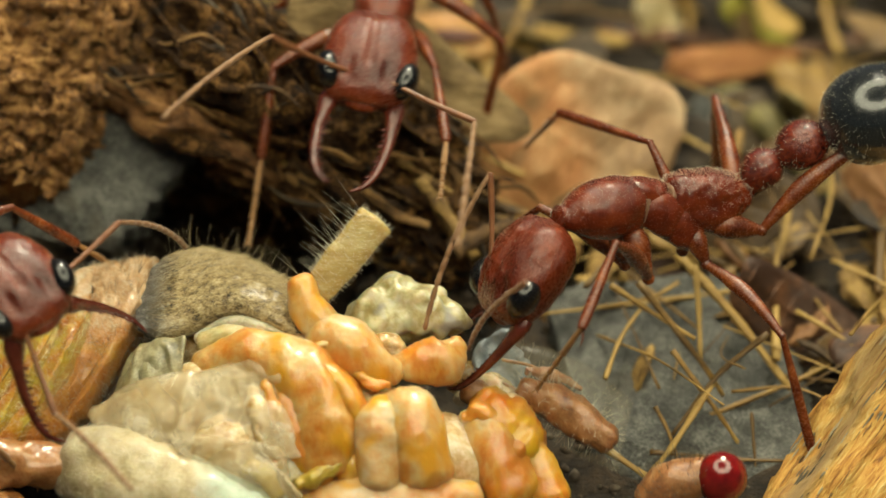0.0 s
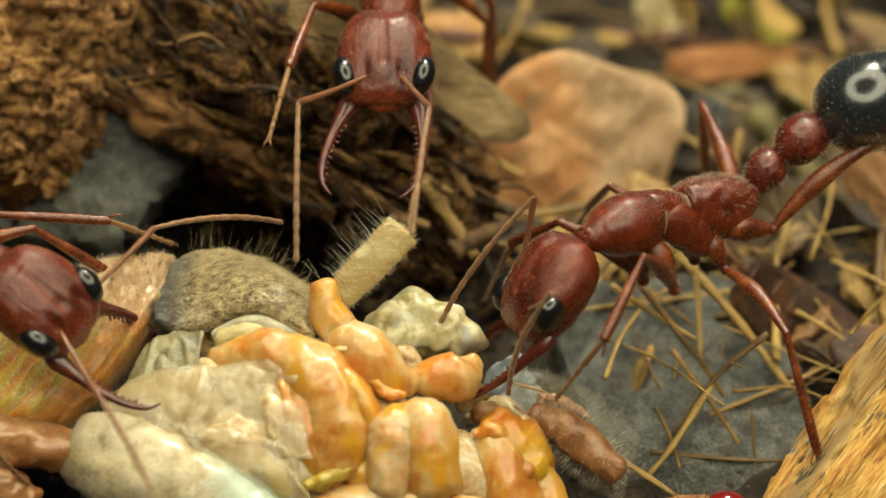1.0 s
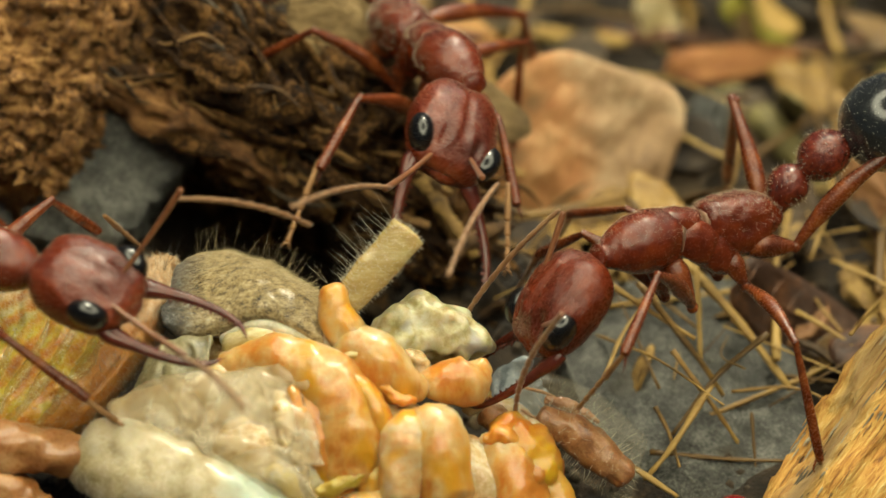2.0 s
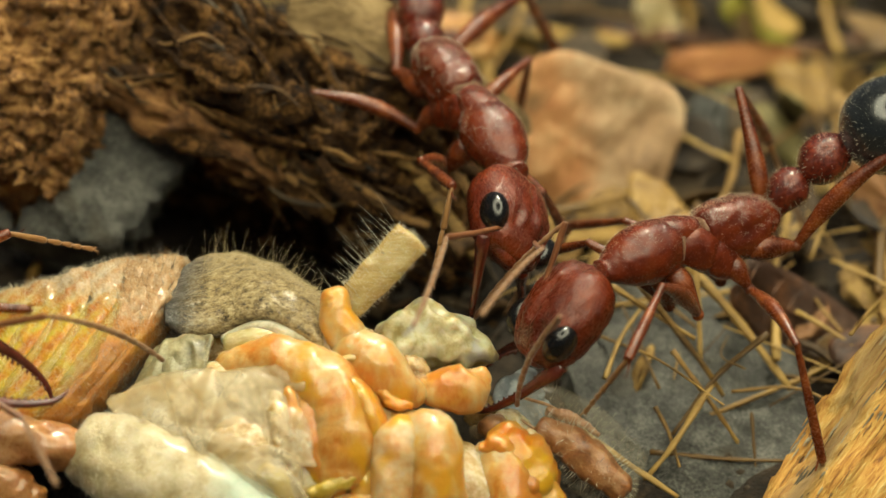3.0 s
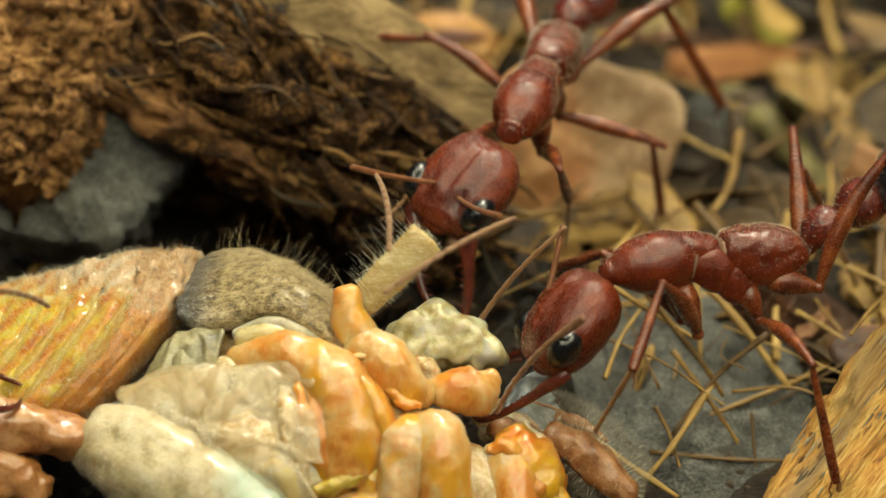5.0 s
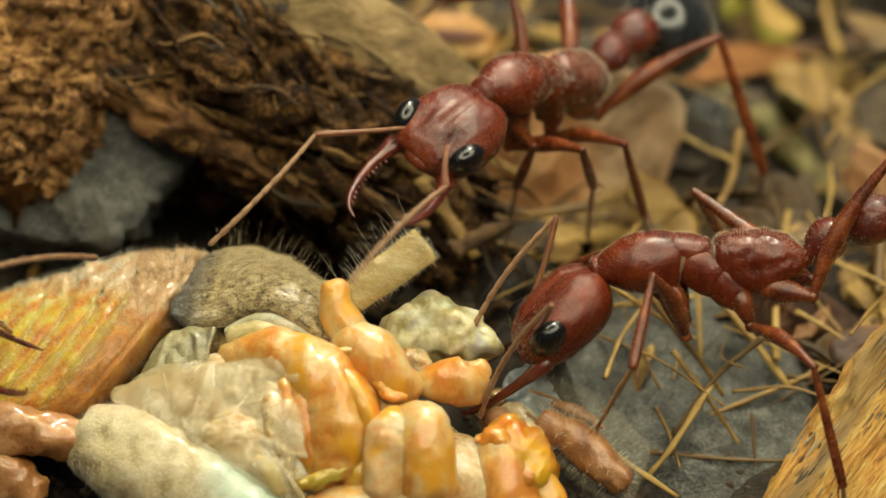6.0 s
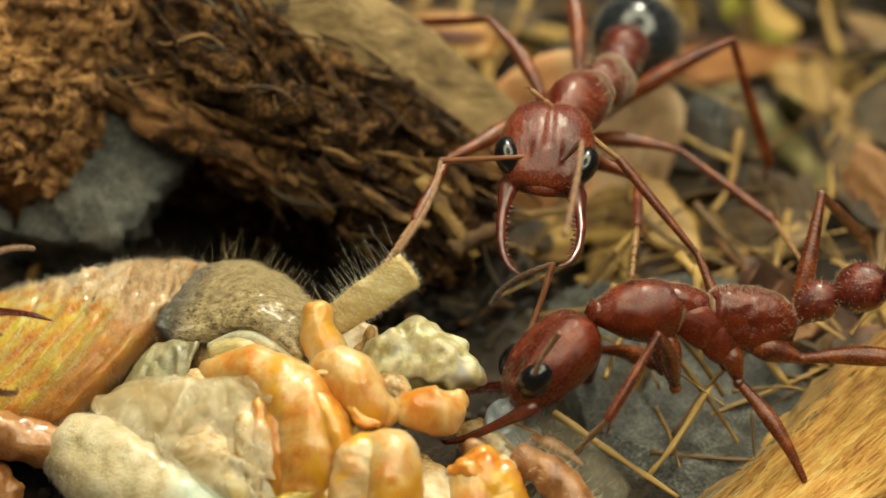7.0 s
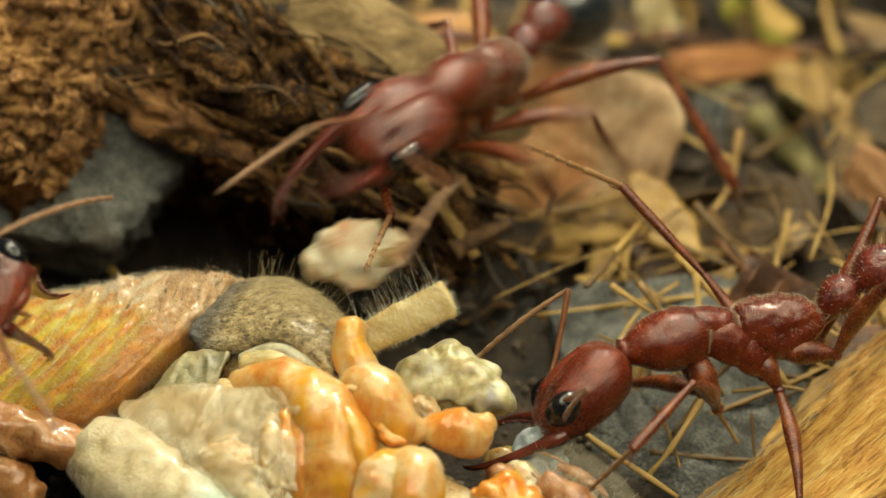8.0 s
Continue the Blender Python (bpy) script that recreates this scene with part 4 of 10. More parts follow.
M_abd = surface("striped_abdomen", [(0.4, 0.12, 0.008), (0.5, 0.2, 0.012), (0.54, 0.29, 0.016), (0.54, 0.39, 0.025), (0.53, 0.44, 0.05)], 1.0, 0.28, 0.18, 0.07, turn=(0, 0, 46), bands=("X", 0.42, 1.6, 0.17), sss=0.15, coat=0.5, contrast=0.3, coat_rough=0.1, span=0.2,
                second=((0.1, 0.5, 0.86), 1.7, 1.2, [(0.42, 0.22, 0.09), (0.47, 0.3, 0.15), (0.52, 0.37, 0.22), (0.6, 0.49, 0.34)]))
M_rust = surface("rust_abdomen", [(0.36, 0.115, 0.011), (0.5, 0.19, 0.018), (0.57, 0.29, 0.035)], 0.8, 0.3, 0.16, 0.07, coat=0.45, coat_rough=0.13, contrast=0.4, second=((0.1, 0.5, 0.86), 1.18, 1.0, [(0.44, 0.22, 0.08), (0.5, 0.32, 0.16), (0.58, 0.44, 0.29)]))
M_rusthair = surface("orange_hair", [(0.3, 0.13, 0.03), (0.5, 0.27, 0.08)], 0.5, 0.4, 0.0, 0.1)
M_border = surface("yellow_green_border", [(0.34, 0.19, 0.015), (0.44, 0.3, 0.028), (0.5, 0.4, 0.07)], 0.6, 0.32, 0.08, 0.1, sss=0.1, coat=0.6, contrast=0.4)
M_stripe = surface("yellow_stripe_skin", [(0.42, 0.24, 0.012), (0.52, 0.35, 0.025), (0.58, 0.44, 0.06)], 0.6, 0.26, 0.08, 0.1, coat=0.7, contrast=0.4, alpha=0.4, coat_rough=0.1)
M_fold = surface("grey_green_fold", [(0.09, 0.08, 0.04), (0.26, 0.225, 0.115), (0.46, 0.41, 0.25)], 0.9, 0.35, 0.06, 0.1, sss=0.2, coat=0.5, contrast=0.3)
# second colours darken the left end: partly pigment, partly its shade painted in
M_collar = surface("grey_brown_felt", [(0.03, 0.02, 0.007), (0.22, 0.15, 0.058), (0.44, 0.325, 0.145), (0.62, 0.52, 0.31)], 0.26, 0.36, 0.18, 0.07, stretch=(0.8, 1, 1), turn=(0, 25, 0), contrast=0.6, sheen=0.1, coat=0.5, coat_rough=0.24,
                   second=((-1, 0.1, -0.15), 4.0, 1.2, [(0.008, 0.009, 0.009), (0.035, 0.034, 0.031), (0.1, 0.098, 0.085), (0.3, 0.28, 0.23)]))
M_flesh = surface("orange_flesh", [(0.5, 0.18, 0.02), (0.56, 0.29, 0.075), (0.58, 0.39, 0.165), (0.6, 0.48, 0.28)], 2.2, 0.34, 0.08, 0.25, stretch=(1, 1, 0.5), turn=(0, 35, 0), span=0.13, spots=(1.5, 0.525, (0.6, 0.29, 0.015)), sss=0.55, coat=0.4, contrast=0.25, coat_rough=0.14, detail=5.0)
M_orange = surface("deep_orange_flesh", [(0.48, 0.14, 0.01), (0.56, 0.24, 0.03), (0.58, 0.34, 0.09)], 1.4, 0.32, 0.08, 0.25, stretch=(1, 1, 0.5), turn=(0, 20, 0), span=0.16, spots=(1.3, 0.51, (0.6, 0.32, 0.012)), sss=0.45, coat=0.4, contrast=0.25, coat_rough=0.14, detail=5.0)
M_creamflesh = surface("cream_flesh", [(0.53, 0.2, 0.04), (0.58, 0.35, 0.14), (0.6, 0.47, 0.28)], 1.8, 0.34, 0.07, 0.25, span=0.15, spots=(1.6, 0.53, (0.6, 0.31, 0.015)), sss=0.5, coat=0.4, contrast=0.25, coat_rough=0.14, detail=5.0)
M_white = surface("cream_rim", [(0.3, 0.26, 0.16), (0.5, 0.45, 0.31), (0.62, 0.58, 0.45)], 0.9, 0.45, 0.08, 0.1, sss=0.3, coat=0.3, contrast=0.35, coat_rough=0.2)
M_capsule = surface("cream_felt", [(0.31, 0.23, 0.1), (0.5, 0.41, 0.24), (0.61, 0.54, 0.38)], 0.9, 0.45, 0.08, 0.1, sheen=0.1, sss=0.3, coat=0.4, contrast=0.35, coat_rough=0.2, second=((1, 0, 0.1), -3.1, 1.2, [(0.3, 0.35, 0.26), (0.4, 0.48, 0.39), (0.5, 0.56, 0.46)]))
M_wing = surface("crumpled_membrane", [(0.3, 0.17, 0.05), (0.53, 0.37, 0.18), (0.64, 0.5, 0.3), (0.72, 0.62, 0.45)], 1.5, 0.26, 0.08, 0.2, stretch=(0.7, 1, 0.7), turn=(0, 40, 0), span=0.15, spots=(2.2, 0.57, (0.5, 0.36, 0.08)), sss=0.45, coat=0.6, contrast=0.4, coat_rough=0.1, detail=5.0)
M_veil = surface("clear_cream_membrane", [(0.46, 0.32, 0.13), (0.62, 0.5, 0.29), (0.72, 0.64, 0.47)], 1.3, 0.22, 0.08, 0.2, stretch=(1, 1, 0.4), turn=(0, 50, 0), span=0.15, coat=0.7, contrast=0.35, coat_rough=0.09, alpha=0.4)
M_stump = surface("pale_cream_chitin", [(0.3, 0.2, 0.06), (0.48, 0.36, 0.14), (0.6, 0.51, 0.28)], 0.9, 0.26, 0.07, 0.1, stretch=(0.3, 1, 1), sss=0.4, coat=0.6, coat_rough=0.12)
M_pale = surface("pale_lumps", [(0.32, 0.26, 0.1), (0.48, 0.43, 0.24), (0.58, 0.55, 0.39)], 0.7, 0.4, 0.06, 0.2, span=0.14, spots=(1.2, 0.58, (0.3, 0.28, 0.25)), sss=0.5, coat=0.35, contrast=0.25, coat_rough=0.18)
M_film = surface("clear_wing_film", [(0.4, 0.34, 0.2), (0.6, 0.54, 0.38)], 0.8, 0.22, 0.05, 0.15, alpha=0.08, coat=0.5)
M_amber = surface("amber_membrane", [(0.3, 0.15, 0.03), (0.46, 0.28, 0.09), (0.55, 0.42, 0.2)], 0.9, 0.26, 0.06, 0.15, span=0.16, alpha=0.7, sss=0.3, coat=0.6, contrast=0.3, coat_rough=0.14)
M_redeye = surface("red_compound_eye", [(0.1, 0.004, 0.004), (0.22, 0.008, 0.006)], 0.5, 0.14, 0.008, 0.05, coat=0.5, coat_rough=0.08)
M_shell = surface("brown_shell", [(0.14, 0.05, 0.015), (0.32, 0.14, 0.05), (0.48, 0.27, 0.13)], 0.9, 0.34, 0.06, 0.12, sss=0.3, coat=0.4, coat_rough=0.18, contrast=0.4)
M_legbase = surface("amber_leg_skin", [(0.24, 0.085, 0.022), (0.42, 0.19, 0.065), (0.58, 0.34, 0.16)], 1.6, 0.3, 0.06, 0.15, sss=0.3, coat=0.7, coat_rough=0.12, contrast=0.3)
M_scrap = surface("torn_cream_flesh", [(0.52, 0.28, 0.15), (0.6, 0.48, 0.3), (0.66, 0.6, 0.44)], 1.4, 0.4, 0.1, 0.15, span=0.13, sss=0.3, coat=0.3)
M_blue = surface("bluish_membrane", [(0.2, 0.24, 0.27), (0.4, 0.45, 0.48)], 0.8, 0.25, 0.05, 0.15, coat=0.4)


def prey_part(name, bm, material, label="", parent=None):
    bmesh.ops.translate(bm, vec=-PREY, verts=bm.verts)
    return part(name, bm, material, parent or prey, label)


def limb(pts, ry, rz=None, n=18, rough=0.05, size=0.8, seed=1, up=(0, -0.85, 0.53), k=6, power=2.2, ridge=(0, 0), cap=0.6):
    """A fleshy piece along a line, ends rounded."""
    rz = rz or ry
    rows = [(*p, a, b) for p, a, b in zip(pts, ry, rz)]
    s = spline(rows, k)
    d0, d1 = (Vector(s[0][:3]) - Vector(s[1][:3])).normalized(), (Vector(s[-1][:3]) - Vector(s[-2][:3])).normalized()
    cap0 = [(*(Vector(s[0][:3]) + d0 * s[0][3] * cap * math.sin(t)), s[0][3] * math.cos(t), s[0][4] * math.cos(t)) for t in (1.45, 1.1, 0.7, 0.35)]
    cap1 = [(*(Vector(s[-1][:3]) + d1 * s[-1][3] * cap * math.sin(t)), s[-1][3] * math.cos(t), s[-1][4] * math.cos(t)) for t in (0.35, 0.7, 1.1, 1.45)]
    s = cap0 + [tuple(q) for q in s] + cap1
    bm = bmesh.new()
    tube(bm, [q[:3] for q in s], [max(0.03, q[3]) for q in s], [max(0.03, q[4]) for q in s], n, up=up, power=power, ridge=ridge)
    rough_up(bm, rough, size, seed)
    return bm


def plate(ridge, rim, bulge, thick, nu=56, nv=26):
    """A curved plate between a ridge line and a rim line, bulging outward."""
    top, low = spline(ridge, nu // (len(ridge) - 1)), spline(rim, nu // (len(rim) - 1))
    bm = bmesh.new()
    out = Vector((0, -0.55, 0.83))
    layers = []
    for depth in (0, 1):
        rows = []
        for i, (a, b) in enumerate(zip(top, low)):
            a, b, u = Vector(a), Vector(b), i / (len(top) - 1)
            row = []
            for j in range(nv):
                v = j / (nv - 1)
                p = a.lerp(b, v) + out * (bulge * math.sin(math.pi * v) ** 0.6 * math.sin(math.pi * (0.04 + 0.8 * u)) ** 0.5)
                row.append(bm.verts.new(p - out * (thick * depth)))
            rows.append(row)
        layers.append(rows)
    for rows, flip in ((layers[0], 1), (layers[1], -1)):
        for r0, r1 in zip(rows, rows[1:]):
            for j in range(nv - 1):
                bm.faces.new((r0[j], r0[j + 1], r1[j + 1], r1[j])[::flip])
    o, n = layers
    k = len(o)
    for i in range(k - 1):
        for j in (0, nv - 1):
            bm.faces.new((o[i][j], o[i + 1][j], n[i + 1][j], n[i][j]))
    for j in range(nv - 1):
        for i in (0, k - 1):
            bm.faces.new((o[i][j], o[i][j + 1], n[i][j + 1], n[i][j]))
    return bm


def build_prey():
    # inner body that the pieces hang on
    bm = limb([(-7.56, -1.79, 4.4), (-5.45, -3.06, 4.25), (-2.96, -4.49, 3.48), (-0.9, -5.69, 2.31), (2.38, -6.02, 1.03)], [1.6, 2.0, 1.9, 1.8, 1.2], n=40, rough=0.25, size=1.0, seed=2, k=10)
    prey_part("inner_body", bm, M_wing, "ochre inner tissue")
    # the abdomen: overlapping rings that run from the back down to the belly, each with a raised yellow border
    ring = [Vector(p) for p in ((-9.32, 3.57, 5.44), (-9.43, 1.89, 7.09), (-9.43, 0.03, 7.13), (-9.82, -1.59, 6.79), (-10.52, -2.81, 6.16), (-11.65, -3.82, 5.3), (-12.84, -4.48, 4.26), (-14, -4.16, 2.88), (-14.44, -3.11, 1.54))]
    out = Vector((0, -0.7, 0.7))

    curve = [Vector(p) for p in spline([tuple(p) for p in ring], 16)]

    def on_abdomen(k, v):
        """Point of the abdomen k rings from its broken end, v from back to belly."""
        q = curve[round(v * (len(curve) - 1))]
        roll = max(0.0, 1.0 - k)
        rise = 0.3 * math.sin(min(1.0, max(0.0, k) / 3.5) * math.pi / 2) - 1.0 * roll ** 2.2
        return q + Vector((0.62 - 1.22 * k, 0, -0.3 * max(0, k - 2) - 0.03 * k)) + out * rise + Vector((-0.25 * roll ** 2, 0.4 * roll ** 2, 0))

    for k in range(7):
        bm = bmesh.new()
        nu, nv = 18, 64
        grid = []
        for i in range(nu + 1):
            f = -0.04 + 1.08 * i / nu
            fold = 0.16 * math.sin(math.pi * min(1, max(0, f))) ** 0.8 + 0.01 * math.sin(f * 19)
            grid.append([bm.verts.new(on_abdomen(k + f, j / nv) + out * fold) for j in range(nv + 1)])
        low = [[bm.verts.new(v.co - out * 0.5) for v in row] for row in (grid[0], grid[-1])]
        for r0, r1 in [(low[0], grid[0])] + list(zip(grid, grid[1:])) + [(grid[-1], low[1])]:
            for j in range(nv):
                bm.faces.new((r1[j], r1[j + 1], r0[j + 1], r0[j]))
        bm.normal_update()
        rough_up(bm, 0.1, 0.9, 3)
        rough_up(bm, 0.05, 0.3, 33)
        bm.normal_update()
        for v in bm.verts:
            # knobbly back above the smooth flank
            top = min(1.0, max(0.0, (v.co.z - 6.3) / 0.5)) * min(1.0, max(0.0, (v.co.y + 1.9) / 0.8))
            v.co += v.normal * (top * (0.2 * noise.fractal(v.co / 0.7, 0.8, 2.1, 3) + 0.1 * noise.noise(v.co / 0.28)))
        src = bm.copy()
        seg = prey_part("abdomen_segment", bm, M_rust if k < 2 else M_abd, "rust-brown hairy ring of skin" if k < 2 else "glossy orange and yellow ring of skin with a peach back")
        h = hairs(src, 1300, 0.26, 0.0052, 60 + k, (-0.3, 0, 0.1), spread=0.5)
        tagged(prey_part("bristles", h, M_hair, "short pale hairs", seg), kind="stuff")
        if k < 2:
            h = hairs(src, 2200, 0.3, 0.005, 80, (-0.9, 0, -0.5), spread=0.4)
            tagged(prey_part("felt", h, M_rusthair, "short rust-orange hairs", seg), kind="stuff")
        if k < 2:
            h = hairs(src, 60, 0.8, 0.007, 7, (0, 0.2, 0.8), keep=lambda c, n: n.z > 0.5)
            tagged(prey_part("bristles", h, M_darkhair, "sparse dark hairs", seg), kind="stuff")
        src.free()
        if 1 < k < 6:
            line = [on_abdomen(k + 0.1 * noise.noise(Vector((v * 3, k * 3.1, 0))), v) + out * 0.03 for v in [0.3 + 0.02 * i for i in range(28)]]
            bm = bmesh.new()
            tube(bm, line, [0.05 + 0.33 * math.sin(math.pi * (i + 0.5) / 28) * (1.0 + 0.3 * noise.noise(Vector((i * 0.1, k * 2.3, 5)))) for i in range(28)],
                 [0.02 + 0.09 * math.sin(math.pi * (i + 0.5) / 28) for i in range(28)], n=12, up=(0, -0.7, 0.7))
            rough_up(bm, 0.03, 0.4, 34 + k)
            prey_part("segment_border", bm, M_stripe, "yellow-green raised border", seg)
    # fuzzy collar plate
    bm = plate([(-9.67, 0.93, 6.12), (-8.81, 2.38, 6.54), (-7.46, 2.68, 6.65), (-5.96, 1.76, 6.68), (-4.57, 0.49, 6.54), (-3.69, -0.87, 6.63)],
               [(-9.67, -2.17, 6.82), (-8.82, -2.62, 6.47), (-7.48, -2.55, 6.58), (-6.24, -2.63, 7.02), (-4.9, -3.17, 6.73), (-3.93, -3.77, 5.95)], 1.25, 0.22)
    rough_up(bm, 0.1, 1.0, 8)
    rough_up(bm, 0.045, 0.35, 18, Matrix.Diagonal((0.4, 1, 1)), True)
    src = bm.copy()
    collar = prey_part("thorax_plate", bm, M_collar, "grey-brown felted plate with a dark end")
    h = hairs(src, 6500, 0.3, 0.0045, 9, (1.8, 0, -0.6), spread=0.5, keep=lambda c, n: c.x + 0.6 * math.sin(c.z * 5) > -8.6)
    tagged(prey_part("felt", h, M_felt, "short pale felt hairs", collar), kind="stuff")
    # dark hairs carry on the painted darkening of the left end
    h = hairs(src, 2600, 0.3, 0.005, 19, (1.6, 0, -0.9), spread=0.4, keep=lambda c, n: c.x + 0.5 * math.sin(c.z * 4) < -8.6)
    tagged(prey_part("felt", h, M_darkhair, "dark felt hairs that keep the broken end dark", collar), kind="stuff")
    h = hairs(src, 150, 1.2, 0.0042, 10, (0.3, 0.3, 0.5), keep=lambda c, n: n.z > 0.35 and c.z > 6.9 and c.x > -8.4, spread=0.75)
    tagged(prey_part("bristles", h, M_felt, "long dark bristles", collar), kind="stuff")
    src.free()
    bm = plate([(-9.97, -2.5, 6.1), (-9.02, -2.7, 6.53), (-7.92, -2.98, 6.66)], [(-10.96, -3.93, 4.95), (-9.6, -4.18, 5.49), (-8.16, -4.18, 5.86)], 0.35, 0.14, 40, 24)
    rough_up(bm, 0.2, 1.1, 13, Matrix.Diagonal((1.4, 0.5, 0.5)), True, 2)
    rough_up(bm, 0.03, 0.3, 14)
    prey_part("under_plate", bm, M_fold, "grey-green translucent fold of membrane")
    bm = limb([(-7.48, -2.8, 6.37), (-6.23, -2.85, 6.87), (-5, -3.2, 6.68), (-4.07, -3.64, 6.16)], [0.22, 0.26, 0.25, 0.2], n=16, rough=0.04, seed=14, k=8)
    prey_part("plate_rim", bm, M_white, "whitish rim")
    bm = limb([(-7.27, -2.92, 6.18), (-6.03, -3.04, 6.36), (-4.8, -3.44, 6.1)], [0.5, 0.6, 0.4], n=20, rough=0.06, seed=15, k=8)
    prey_part("membrane", bm, M_stump, "smooth yellowish membrane")
    # orange fleshy pieces
    for pts, r, mat, seed in (
            ([(-3.42, -2.39, 7.79), (-3.34, -2.87, 7.2), (-2.91, -3.44, 6.47)], [0.5, 0.66, 0.75], M_flesh, 21),
            ([(-2.95, -3.58, 6.44), (-2.13, -4.07, 5.85), (-1.27, -4.67, 5.27), (-0.53, -4.76, 4.94)], [0.85, 1.1, 0.9, 0.5], M_flesh, 22),
            ([(-0.55, -4.42, 4.91), (0.33, -4.36, 4.82), (1.25, -4.17, 4.74), (1.85, -3.79, 4.98)], [0.5, 0.8, 0.9, 0.4], M_flesh, 23),
            ([(-7.26, -3.77, 5.58), (-6.01, -3.94, 6.06), (-4.57, -4.57, 5.8), (-3.44, -5.5, 5.26), (-3.09, -6.34, 4.48), (-3.37, -7.37, 3.22)], [0.75, 0.95, 1.2, 1.35, 1.35, 1.1], M_flesh, 24),
            ([(-4.05, -4.94, 6.35), (-2.92, -5.78, 5.94), (-2.19, -6.6, 5.2), (-2.27, -7.16, 4.3)], [0.35, 0.55, 0.5, 0.35], M_orange, 25),
            ([(-4.86, -5.23, 5.69), (-4.55, -6.1, 5.05), (-4.3, -7.02, 3.96), (-3.73, -7.77, 2.76)], [0.5, 0.75, 0.7, 0.6], M_orange, 26),
            ([(-0.65, -6.73, 4.8), (-1.17, -7.13, 4.73), (-1.37, -7.76, 4.1), (-1.58, -8.45, 2.99)], [0.7, 0.85, 0.8, 0.7], M_creamflesh, 27),
            ([(-0.85, -6.73, 4.75), (-0.3, -7.0, 4.7), (-0.02, -7.6, 4.0), (0.1, -8.3, 2.76)], [0.75, 1.0, 1.05, 1.0], M_flesh, 18),
            ([(-1.91, -6.34, 4.48), (-2.35, -7.34, 3.45), (-2.72, -8.17, 2.3)], [0.35, 0.5, 0.4], M_orange, 28),
            ([(-4.4, -8.2, 1.7), (-2.4, -8.4, 1.9), (-0.4, -8.6, 1.6), (1.4, -8.3, 1.2)], [1.0, 1.2, 1.2, 0.9], M_creamflesh, 131),
            ([(2.35, -5.7, 2.7), (2.75, -6.5, 1.9), (3.0, -7.4, 0.7)], [0.8, 1.05, 1.1], M_flesh, 132),
            ([(3.7, -5.9, 2.0), (4.1, -6.6, 1.2), (4.3, -7.4, 0.2)], [0.5, 0.75, 0.8], M_orange, 133),
            ([(-5.78, -5.82, 4.74), (-5.16, -6.75, 4.02), (-4.54, -7.66, 2.93)], [0.6, 0.7, 0.6], M_wing, 29)):
        bm = limb(pts, r, n=36, rough=0.12, size=1.4, seed=seed, k=14)
        rough_up(bm, 0.12, 2.4, seed + 40, Matrix.Rotation(0.6, 3, "Y") @ Matrix.Diagonal((1.3, 1.0, 0.5)), True, 1)
        rough_up(bm, 0.02, 0.5, seed)
        prey_part("leg_muscle", bm, mat)
    for pts, r, mat, seed in (
            ([(-6.34, -7.49, 4.53), (-5.63, -7.65, 4.64), (-5.02, -7.97, 4.32), (-4.82, -8.38, 3.67)], [0.16, 0.2, 0.18, 0.12], M_veil, 201),
            ([(-6.13, -7.98, 4.13), (-5.63, -8.27, 3.84), (-5.32, -8.7, 3.16)], [0.3, 0.36, 0.3], M_border, 202),
            ([(-2.91, -8.02, 3.67), (-3.71, -8.3, 3.42), (-4.52, -8.51, 3.27)], [0.2, 0.3, 0.25], M_border, 203),
            ([(-5.16, -5.56, 5.91), (-4.94, -6.38, 5.36), (-5.02, -7.03, 4.7)], [0.24, 0.36, 0.25], M_orange, 204),
            ([(-5.66, -5.75, 5.8), (-5.51, -6.62, 5.16), (-5.58, -7.41, 4.47)], [0.3, 0.42, 0.3], M_wing, 205),
            ([(-1.91, -5.34, 5.52), (-1.4, -5.74, 5.25), (-0.79, -5.72, 5.09)], [0.14, 0.2, 0.14], M_orange, 206),
            ([(-3.75, -4.71, 6.33), (-2.93, -4.61, 6.5), (-2.36, -4.82, 6.35)], [0.1, 0.15, 0.1], M_creamflesh, 207),
            ([(1.3, -1.95, 2.15), (2.0, -1.85, 2.2), (2.7, -1.75, 1.8)], [0.4, 0.5, 0.3], M_amber, 209),
            ([(1.5, -2.65, 1.75), (2.1, -2.45, 1.9), (2.5, -2.65, 1.55)], [0.3, 0.36, 0.25], M_veil, 210),
            ([(2.6, -1.35, 1.75), (3.2, -1.25, 1.65), (3.9, -1.45, 1.15)], [0.3, 0.42, 0.3], M_amber, 211),
            ([(1.7, -5.9, 3.3), (2.4, -5.9, 3.3), (3.0, -6.2, 2.8)], [0.2, 0.4, 0.3], M_orange, 212),
            ([(3.1, -5.1, 3.0), (3.6, -5.2, 3.0), (3.9, -5.6, 2.6)], [0.24, 0.36, 0.24], M_scrap, 213),
            ([(-0.39, -3.88, 5.78), (-0.45, -4.4, 5.51), (-0.24, -4.78, 5.27)], [0.2, 0.24, 0.16], M_film, 208)):
        bm = limb(pts, r, n=18, rough=0.12, size=0.5, seed=seed, k=8)
        prey_part("flesh_shred", bm, mat)
    # stump of a limb, keyed by itself
    bm = limb([(-2.96, -2.15, 7.22), (-1.93, -1.64, 8.24), (-0.66, -0.98, 9.47)], [0.58, 0.68, 0.72], [0.26, 0.24, 0.2], n=28, rough=0.05, seed=31, k=10, power=3, cap=0.15)
    src = bm.copy()
    stump = prey_part("limb_stump", bm, M_stump, "pale greenish flattened limb stump")
    h = hairs(src, 1600, 0.2, 0.006, 32, (0, 0, 0.2))
    tagged(prey_part("felt", h, M_hair, "short pale hairs", stump), kind="stuff")
